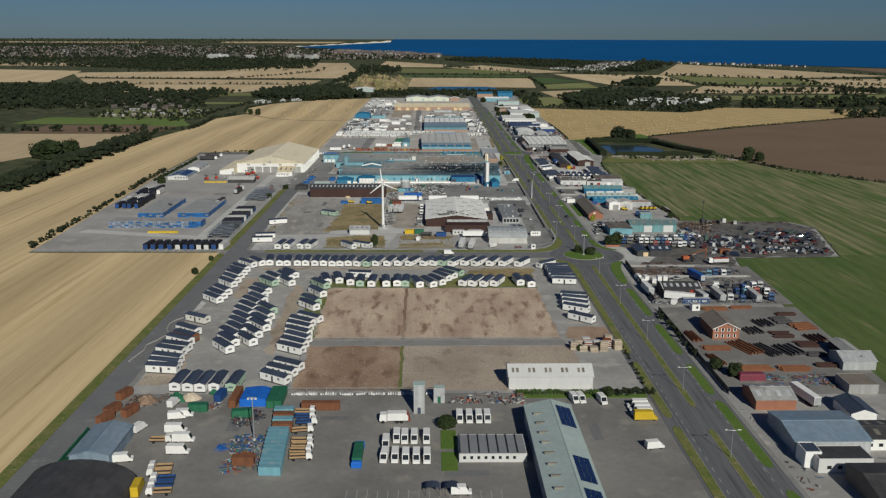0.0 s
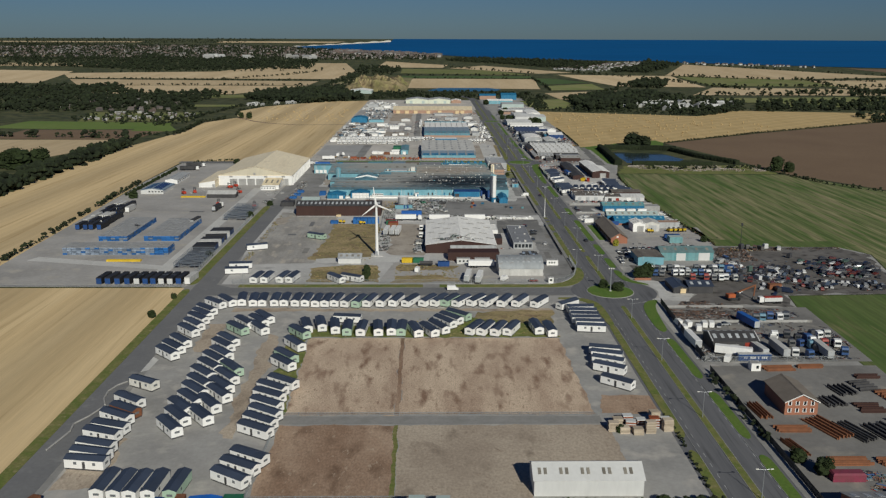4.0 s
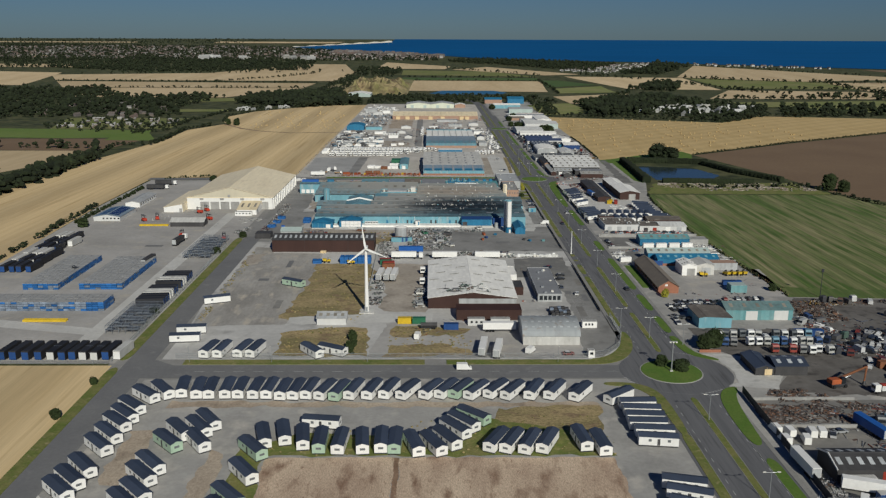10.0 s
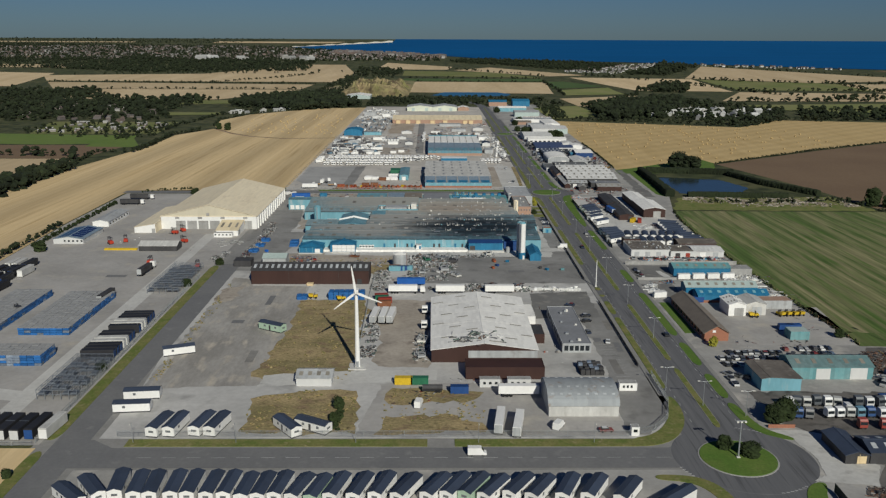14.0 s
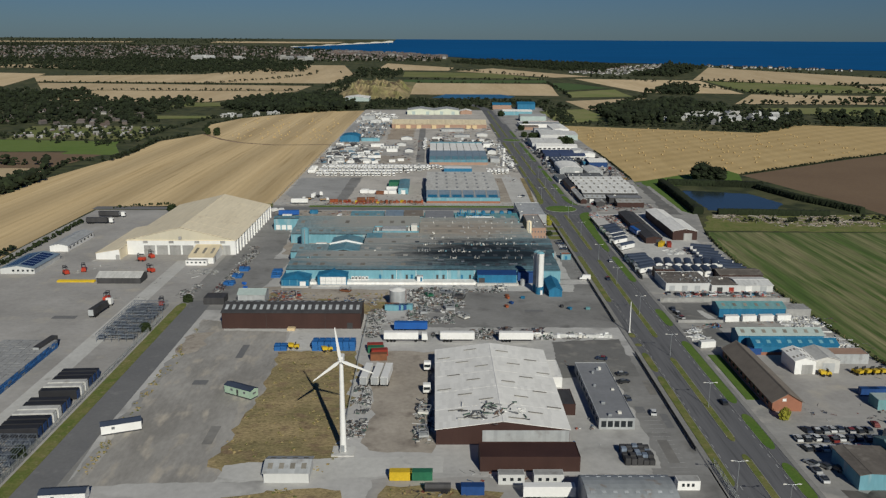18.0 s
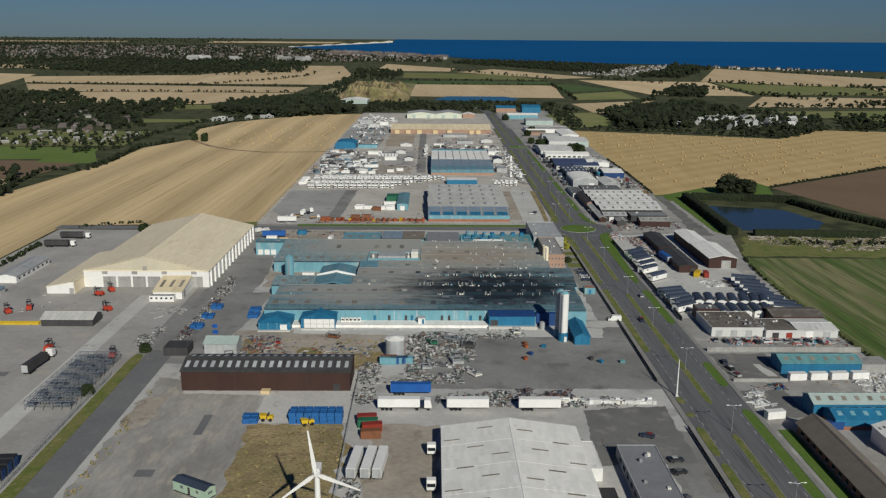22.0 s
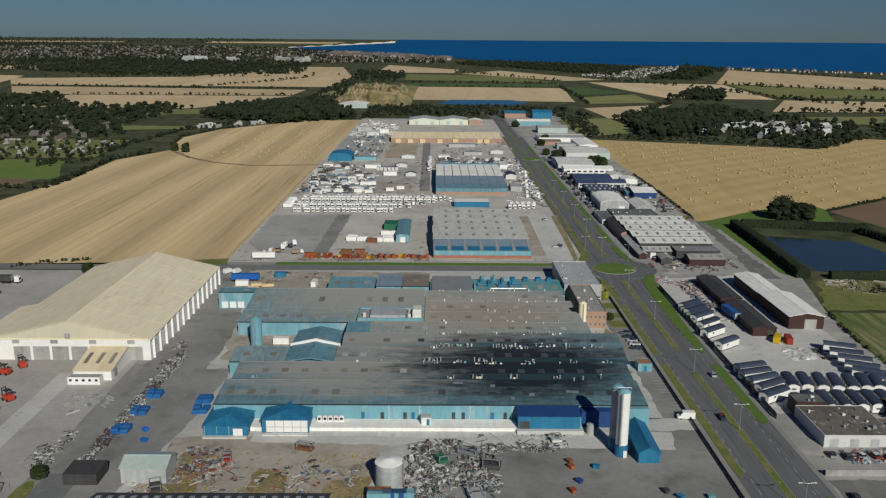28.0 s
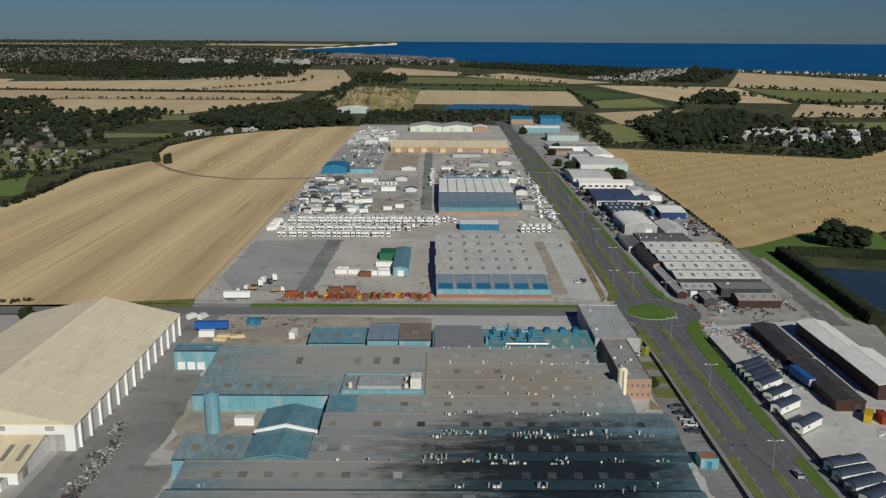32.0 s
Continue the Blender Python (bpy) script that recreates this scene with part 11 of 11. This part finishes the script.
junk("waste_heap", "wire cages stored in rows", -73.5, -68.5, 253, 263, 90, 1.1, 1.0, "scrap_mixed", seed=123)
tagged(new("stored_blocks", joined("stored_blocks", [BOX], [(0, -46 + 0.8 * i, 263 + _r.uniform(-.3, .3), 0, _r.uniform(-.2, .2), _r.uniform(.4, .75), _r.uniform(.5, .9), _r.uniform(.4, .95)) for i in range(62) if _r.random() < 0.9], "pale_mix")), "row of small pale blocks stored along the fence", "blocks", kind="stuff")
junk("waste_heap", "stored goods along the fence", 6, 30, 256, 263, 120, 1.3, 1.4, "scrap_mixed", seed=22)
junk("metal_goods", "white trusses and frames in the tarmac yard", 100, 104, 609, 625, 60, 2.0, 1.0, "pale_mix", seed=23)
junk("metal_goods", "blue and white goods along the yard wall", 99, 114, 628.5, 632, 60, 1.5, 1.6, "depot_mix", seed=52)
junk("metal_goods", "white and red vehicles before the workshops", 103, 148, 672, 677, 60, 2.0, 1.8, "goods_bright", seed=53)
junk("scrap_metal", "scrap heaped along the warehouse lane", -107, -103, 722, 766, 90, 1.3, 1.4, "scrap", seed=54)
junk("metal_goods", "stored trailers and goods", 143, 160, 600, 640, 140, 2.4, 1.7, "pale_mix", seed=24)
junk("metal_goods", "stored vehicles and goods", 111, 119, 815, 856, 120, 1.9, 1.6, "scrap_mixed", seed=25)
junk("metal_goods", "stored goods beside the black store", 113, 121, 794, 822, 120, 1.8, 1.6, "scrap", seed=26)
junk("rubble", "pale rubble and spoil by the pond", 186, 300, 826, 860, 420, 2.4, 1.6, "rubble", "rubble", seed=27)
junk("stored_goods", "pale stored goods in the north yard", -112, -62, 1094, 1262, 260, 2.2, 1.8, "north_mix", "goods", seed=28)
junk("waste_metal", "rusty waste metal between the orange containers", -80, -12, 895, 905, 170, 1.7, 1.9, "scrap_orange", "scrap", seed=47)
junk("stored_goods", "white units and goods crowded in the north yard", -114, -60, 1096, 1200, 170, 3.0, 2.8, "north_mix", "goods", seed=48)
junk("stored_goods", "dark goods crowded in the north yard", -112, -20, 1100, 1260, 110, 2.6, 1.6, "scrap_dark", "goods", seed=49)
junk("stored_goods", "white vans and goods along the works hall", 46, 72, 1046, 1220, 130, 2.6, 2.2, "north_mix", "goods", seed=50)
junk("yard_goods", "vehicles and goods before the eastern works", 102, 150, 868, 900, 110, 1.9, 1.8, "scrap_mixed", "goods", seed=51)
junk("stored_goods", "mixed stored goods in the north yard", -60, 60, 1212, 1300, 220, 2.2, 1.5, "scrap_mixed", "goods", seed=29)
junk("stored_goods", "stored goods and vehicles in the north yard", -112, -62, 1300, 1450, 150, 2.0, 0.9, "pale_far", "goods", seed=30)
junk("stored_goods", "goods between the works buildings", 0, 70, 1310, 1455, 220, 2.4, 1.6, "scrap_mixed", "goods", seed=31)
junk("stored_goods", "white goods at the end of the yard", -112, -62, 1500, 1660, 230, 3.2, 2.4, "pale_mix", "goods", seed=32)
junk("stored_goods", "goods and vehicles beside the businesses", 100, 165, 1010, 1240, 260, 2.2, 1.5, "scrap_mixed", "goods", seed=33)
_rows = []
for i in range(54):
    x, y = _r.gauss(15, 6), _r.gauss(532, 3.2)
    if 0 < x < 33:
        _rows.append((0, x, y, 7.65 - abs(x - 16.5) * 0.1333, _r.uniform(0, 3.14), _r.uniform(1, 4), _r.uniform(0.15, 0.5), _r.uniform(0.15, 0.5)))
tagged(new("roof_scrap", joined("roof_scrap", [BOX], _rows, "scrap")), "bent metal strips lying on the white roof", "scrap", kind="stuff")
for x, y, a, w, l, h, mat, lab in ((3, 652, 10, 4, 6, 3.4, "grey_sheet", "grey steel hopper frame among the scrap"), (8, 668, 80, 4, 5, 3.6, "dark_sheet", "dark scrapped press on legs"), (-6, 672, 20, 3, 5, 2.6, "green_paint", "green scrapped machine on legs"), (2, 676, 60, 3, 6, 2.4, "steel", "bare steel conveyor frame among the scrap"), (-8, 646, 0, 3, 4, 2.8, "grey_sheet", "grey machine bed among the scrap"),
        (9, 640, 35, 3, 5, 2.2, "pale_mix", "pale machine housing among the scrap"), (28, 684, 5, 3, 3, 2.2, "pale_mix", "pale machine housing before the factory"), (-7, 530, 10, 3, 5, 2.4, "grey_sheet", "grey machine bed beside the works"), (-6.5, 545, 80, 3, 4, 2.6, "pale_mix", "pale machine housing beside the works"), (-66, 672, 10, 2.4, 4, 2.0, "red", "red scrapped machine behind the shed"), (-45, 678, 70, 2.4, 5, 2.4, "rust", "rusty hopper behind the brown shed"), (-81, 656, 20, 3, 5, 2.2, "dark_sheet", "dark scrapped machine behind the shed")):
    machine(x, y, a, w, l, h, mat, lab)
for x, y, mat in ((30, 668, "orange"), (30, 671, "rust"), (37, 668, "blue"), (31, 660, "blue_dark"), (56, 652, "blue"), (64, 652, "teal"), (53, 655, "dark_sheet"), (28.5, 655, "orange"), (-95, 690, "tarp_blue"), (-93, 683, "tarp_blue")):
    t = thing("bin", "small steel bin standing in the yard", "bin", pose(x, y, 0.05, 0, 0, x * 7), "steel bins in the yard")
    part("body", Shape().prism([(-0.5, 0.1), (0.5, 0.1), (0.7, 1.0), (-0.7, 1.0)], -0.9, 0.9), mat, t), part("rim", Shape().box(-0.75, 0.75, -0.95, 0.95, 1.0, 1.08), mat, t)
junk("yard_goods", "stored goods in front of the warehouse", -126, -114, 692, 716, 50, 1.6, 1.2, "pale_far", "goods", seed=35)
junk("dock_goods", "goods stored behind the factory", -98, -60, 850, 868, 26, 2.0, 1.5, "scrap_mixed", "goods", seed=36)
junk("metal_goods", "crates of small coloured metal goods", 117, 146, 268, 279, 260, 1.1, 1.1, "depot_mix", seed=41)
junk("metal_goods", "parts laid out beside the lorries", 122, 162, 364, 404, 260, 1.3, 1.2, "scrap_dark", seed=42)
setting("yard_wall", Shape().box(105, 160, 405.40000000000003, 405.8, 0, 1.1), "grey_roof", "low grey concrete block wall in the breaker's yard", "wall")
setting("yard_wall", Shape().box(100.2, 108.4, 469.8, 470.1, 0, 1.1), "brick", "low red brick wall by the tree", "wall")
setting("yard_wall", Shape().box(104, 138, 425.8, 426.2, 0, 1.1), "grey_roof", "low grey concrete block wall in the breaker's yard", "wall")
junk("roof_trusses", "pale lattice trusses laid on the ground", 127, 138, 752, 765, 70, 2.0, 0.25, "pale_mix", "trusses", seed=44)
junk("waste_heap", "dark heap in the sales yard", 138, 142, 752, 764, 70, 1.2, 1.2, "scrap_dark", seed=45)
junk("metal_goods", "red and white goods at the yard corner", 101, 108, 850, 866, 110, 1.0, 1.3, "goods_bright", seed=46)
for n_, (x0, x1, y0, y1, c_, m_) in enumerate(((0, 34, 503, 508, 26, "scrap_mixed"), (-18, 12, 488, 500, 30, "scrap_dark"), (36, 45, 524, 590, 30, "scrap_mixed"), (-184, -118, 692, 736, 40, "pale_far"), (-150, -120, 655, 668, 40, "pale_far"), (-118, -70, 893, 935, 34, "scrap_mixed"), (-60, -12, 905, 950, 44, "scrap_rust"), (46, 74, 895, 1040, 40, "scrap_mixed"),
        (104, 113, 627, 632, 20, "scrap_mixed"), (118, 160, 632, 640, 50, "scrap_mixed"), (104, 156, 670, 677, 30, "scrap_mixed"), (152, 166, 560, 640, 40, "scrap_dark"), (117, 160, 540, 552, 24, "scrap_dark"), (128, 138, 780, 860, 44, "scrap_mixed"), (100, 160, 870, 902, 50, "scrap_mixed"), (128, 160, 180, 250, 50, "scrap_mixed"), (100, 106, 200, 250, 24, "scrap_mixed"), (-98, -60, 853, 871, 30, "depot_mix"), (-62, -36, 849, 870, 24, "pale_far"))):
    junk("yard_clutter", "small goods and odds strewn about the yard", x0, x1, y0, y1, c_, 0.9, 0.9, m_, "goods", seed=60 + n_)
cages = thing("cage_block", "square block of dark stacked wire cages", "cages", pose(54, 516, 0.05))
for i in range(5):
    for j in range(5):
        part("cage", Shape().box(-4.2 + 1.7 * i, -2.7 + 1.7 * i, -4.6 + 1.85 * j, -2.95 + 1.85 * j, 0, _r.choice((1.5, 1.9, 2.1, 2.3)), 0.04), "wire_crate" if _r.random() < 0.3 else "dark_sheet", cages)
tarp = thing("covered_heap", "heap under a bright blue tarpaulin", "heap", pose(-57.2, 258.6, 0))
part("tarpaulin", Shape().prism([(-4.3, 0), (4.3, 0), (4.2, 2.4), (1.5, 3.0), (-1.6, 2.8), (-4.2, 2.5)], -5, 5), "tarp_blue", tarp)
crane = thing("scrap_crane", "orange scrap handling crane with its boom stretched out", "crane", pose(137.5, 437, 0.05, 0, 0, 12))
part("undercarriage", Shape().box(-3.0, 3.0, -1.3, 1.3, 0.4, 1.3, 0.2), "dark_steel", crane), part("engine_house", Shape().box(-3.2, 0.4, -1.4, 1.4, 1.5, 3.1, 0.2), "orange", crane), part("cabin", Shape().box(0.6, 2.2, -1.3, 0.2, 1.5, 3.6, 0.15), "glass", crane)
for x in (-2.2, 2.2):
    for y in (-1.4, 1.4):
        part("wheel", Shape().tube((x, y - 0.3, 0.6), (x, y + 0.3, 0.6), 0.6, n=10), "rubber", crane)
part("boom", Shape().tube((0.6, 0.4, 2.8), (10.8, 0, 6.4), 0.5, 0.36, n=6), "rust", crane), part("stick", Shape().tube((10.8, 0, 6.6), (10.0, -0.6, 1.4), 0.38, 0.28, n=6), "rust", crane)
part("ram", Shape().tube((1.0, 0.4, 1.9), (6.4, 0.2, 4.6), 0.16, n=6), "steel", crane), part("grab", Shape().tube((10.0, -0.6, 1.5), (10.0, -0.6, 0.1), 0.3, 0.8, n=8), "dark_steel", crane)
bulk = thing("bulk_lorry", "white bulk lorry with a red sheet over its load", "lorry", pose(152.5, 432, 0.05, 0, 0, 96))
part("body", Shape().box(-1.25, 1.25, -5.2, 3.2, 1.1, 2.9, 0.05), "white_dull", bulk), part("load_sheet", Shape().prism([(-1.25, 2.9), (1.25, 2.9), (0.6, 3.3), (-0.6, 3.3)], -5.1, 3.1), "red", bulk, "dull red load sheet"), part("cab", Shape().box(-1.2, 1.2, 3.5, 5.6, 0.9, 3.3, 0.15), "white", bulk), part("windscreen", Shape().box(-1.05, 1.05, 5.55, 5.64, 1.9, 2.9), "glass", bulk)
wheels(bulk, 1.05, (-4.2, -3.0, -1.8, 4.4), 0.5, 0.3)
tk = thing("tank_trailer", "black cylindrical tank trailer on weedy ground", "trailer", pose(-2.6, 497.2, 0.05, 0, 0, 90))
part("tank", Shape().tube((0, -3.4, 1.7), (0, 3.4, 1.7), 0.95, n=14), "dark_sheet", tk), part("chassis", Shape().box(-0.9, 0.9, -3.2, 3.4, 0.6, 0.9), "dark_steel", tk)
wheels(tk, 0.95, (-2.2, -1.2), 0.45, 0.3)
DUMP = thing("dumper", "yellow site dumper parked outside the workshops", "dumper", pose(147, 578, 0.05, 0, 0, 20), "yellow plant in a row")
part("skip", Shape().prism([(-1.9, 1.0), (-0.2, 0.8), (0.0, 2.0), (-2.2, 2.2)], -1, 1, "x"), "yellow", DUMP), part("engine", Shape().box(-0.9, 0.9, 0.2, 1.9, 0.7, 1.7, 0.15), "yellow", DUMP), part("rollbar", Shape().box(-0.8, 0.8, 0.5, 0.65, 1.6, 2.7), "dark_steel", DUMP)
for y in (-1.1, 1.2):
    for x in (-0.95, 0.95):
        part("wheel", Shape().tube((x - 0.2, y, 0.55), (x + 0.2, y, 0.55), 0.55, n=8), "rubber", DUMP)
row(DUMP, [(150, 578.5, 110), (153, 578.5, 105), (156, 579, 100), (135, 576.5, 0), (-44, 600, 20), (-57, 603, 0)])
rm = thing("vent_cluster", "small steel mast with mobile antennas at the field's edge", "mast", pose(178, 541, 0))
part("column", Shape().tube((0, 0, 0), (0, 0, 13), 0.2, 0.12, n=8), "dark_steel", rm), part("antenna", Shape().box(-0.5, 0.5, -0.3, 0.3, 12, 13.4), "dark_steel", rm)
s = thing("cycle_shelter", "dark curved cycle shelter by the offices", "shelter", pose(0.5, 199.5, 0), "cycle shelters")
part("roof", Shape().prism([(-1.9, 2.0), (-1.2, 2.5), (0, 2.7), (1.2, 2.5), (1.9, 2.0), (1.9, 2.1), (1.2, 2.62), (0, 2.82), (-1.2, 2.62), (-1.9, 2.1)], -1.6, 1.6), "slate", s)
for x in (-1.8, 1.8):
    for y in (-1.4, 1.4):
        part("post", Shape().box(x - 0.05, x + 0.05, y - 0.05, y + 0.05, 0, 2.1), "dark_steel", s)
copy_thing(s, pose(5.6, 199.5, 0))
slab("lawn", 3, 7.6, 211, 222, "lawn", "small lawn beside the offices", "lawn"), slab("lawn", 3, 7.6, 224, 236, "lawn", "small lawn beside the offices", "lawn")


# ---- trees ----
def leafy(seed, n=1500):
    """A crown of many small leaf clumps with gaps."""
    rnd = random.Random(seed)
    s = Shape()
    lobes = [(rnd.uniform(-0.24, 0.24), rnd.uniform(-0.24, 0.24), rnd.uniform(0.42, 0.85), rnd.uniform(0.16, 0.26)) for _ in range(9)]
    for i in range(n):
        cx, cy, cz, r = rnd.choice(lobes)
        d = Vector((rnd.gauss(0, 1), rnd.gauss(0, 1), rnd.gauss(0, 0.8))).normalized() * r * rnd.uniform(0.8, 1.14)
        c = Vector((cx, cy, cz)) + d
        a, b = Vector((rnd.gauss(0, 1), rnd.gauss(0, 1), rnd.gauss(0, 1))).normalized(), Vector((rnd.gauss(0, 1), rnd.gauss(0, 1), rnd.gauss(0, 1))).normalized()
        k = rnd.uniform(0.018, 0.045)
        s.add([tuple(c + a * k), tuple(c + b * k), tuple(c - a * k * 0.8), tuple(c - b * k)], [(0, 1, 2, 3)])
    return s.mesh("crown")


def inner(seed):
    v, f = blob(seed, 90, 0.3, 2)
    me = bpy.data.meshes.new("crown_core")
    me.from_pydata([tuple(p * (0.96, 0.96, 0.96)) for p in v], [], [tuple(q) for q in f])
    return me


LEAVES, CORES = [leafy(i) for i in range(4)], [inner(30 + i) for i in range(4)]
TRUNK = Shape().tube((0, 0, 0), (0.01, 0, 0.5), 0.035, 0.02, n=8).tube((0, 0, 0.3), (0.18, 0.05, 0.62), 0.02, 0.008, n=6).tube((0, 0, 0.34), (-0.15, 0.1, 0.66), 0.02, 0.008, n=6).tube((0, 0, 0.38), (0.03, -0.17, 0.68), 0.018, 0.008, n=6).mesh("trunk")


def tree(x, y, h, wide, label, k=0, mat="leaf"):
    t = thing("tree", label, "tree", pose(x, y, 0, 0, 0, 67 * k) @ Matrix.Diagonal((h * wide, h * wide, h, 1)))
    part("trunk", TRUNK, "bark", t)
    c = part("crown", CORES[k % 4].copy(), mat, t)
    part("leaves", LEAVES[k % 4].copy(), mat, c)
    return t


for i, (x, y, h, w, lab, mat) in enumerate([
    (224, 1010, 15, 1.25, "huge dark round tree by the stubble field", "leaf_far"), (234, 1003, 13, 1.4, "large dark tree by the stubble field", "leaf_far"), (313, 828, 14, 0.9, "dark upright tree at the hedge corner", "leaf"), (322, 822, 9, 1.1, "dark bush at the hedge corner", "leaf"),
    (107.2, 476, 7.2, 1.1, "dense dark tree beside the breaker's yard", "leaf"), (103.4, 473.6, 5.6, 1.2, "dense dark tree beside the breaker's yard", "leaf"), (82, 456, 4.6, 1.0, "small tree on the roundabout", "leaf"), (88, 452, 4.2, 1.5, "low bush on the roundabout", "leaf"),
    (5, 238, 4.2, 1.4, "low round bush by the parking", "leaf"), (-120.5, 516, 3.4, 1.3, "round bush on the grass verge", "leaf"), (-120, 622, 4, 1.2, "round bush on the grass verge", "leaf"), (-114, 662, 3.6, 1.3, "round bush at the end of the verge", "leaf"), (-32.5, 484, 4.2, 0.9, "tall bush on the waste ground", "leaf"), (-33, 474, 3.6, 0.9, "bush on the waste ground", "leaf"),
    (-118.5, 413, 3.4, 1.1, "small dark roadside bush", "leaf"), (-117, 440, 2.6, 1.1, "small dark roadside bush", "leaf"), (69, 851, 4, 0.9, "small golden-leaved tree by the offices", "leaf_yellow"), (70, 838, 4.2, 0.9, "small golden-leaved tree by the offices", "leaf_yellow"), (70, 826, 4, 0.9, "small golden-leaved tree by the offices", "leaf_yellow"),
    (66, 797, 3, 1.4, "clipped bush by the offices", "leaf"), (106, 541, 4, 0.9, "golden bush by the brick offices", "leaf_yellow"), (160, 551, 3.6, 1.2, "bush at the field fence", "leaf"), (-372, 833, 20, 1.3, "huge dark tree behind the tree belt", "leaf"), (-360, 850, 17, 1.2, "large dark tree behind the tree belt", "leaf"), (-385, 840, 15, 1.2, "large dark tree behind the tree belt", "leaf"),
    (-183, 868, 5, 1.3, "round bush behind the warehouse", "leaf"), (-166, 868, 5.6, 1.6, "broad green bush behind the warehouse", "leaf"), (-220, 690, 6, 1.2, "round bush at the yard's edge", "leaf"), (103, 285, 4, 1.2, "bush by the steel yard gate", "leaf"), (107, 278, 5, 1.1, "small tree by the steel yard gate", "leaf"), (59, 262, 3, 1.4, "bush by the white shed", "leaf"), (57, 304, 2.4, 1.3, "bush beside the track", "leaf"),
    (138, 1250, 10, 1.0, "dark conifer-like tree beside the warehouse", "leaf"), (148, 1246, 10, 1.0, "dark tree beside the warehouse", "leaf"), (144, 1252, 11, 0.9, "dark tree beside the warehouse", "leaf"), (112, 1300, 9, 1.3, "dark tree at the roundabout", "leaf"), (118, 1310, 8, 1.2, "dark tree at the roundabout", "leaf"), (106, 1330, 7, 1.2, "dark tree beside the road", "leaf"), (110, 1410, 8, 1.2, "dark tree beside the road", "leaf"), (120, 1455, 8, 1.2, "dark tree beside the road", "leaf"), (100, 1620, 9, 1.2, "dark tree beside the road", "leaf"), (-268, 1335, 10, 0.9, "dark tree on the field corner", "leaf"), (-282, 1345, 9, 0.9, "dark tree on the field corner", "leaf")]):
    tree(x, y, h, w, lab, i, mat)
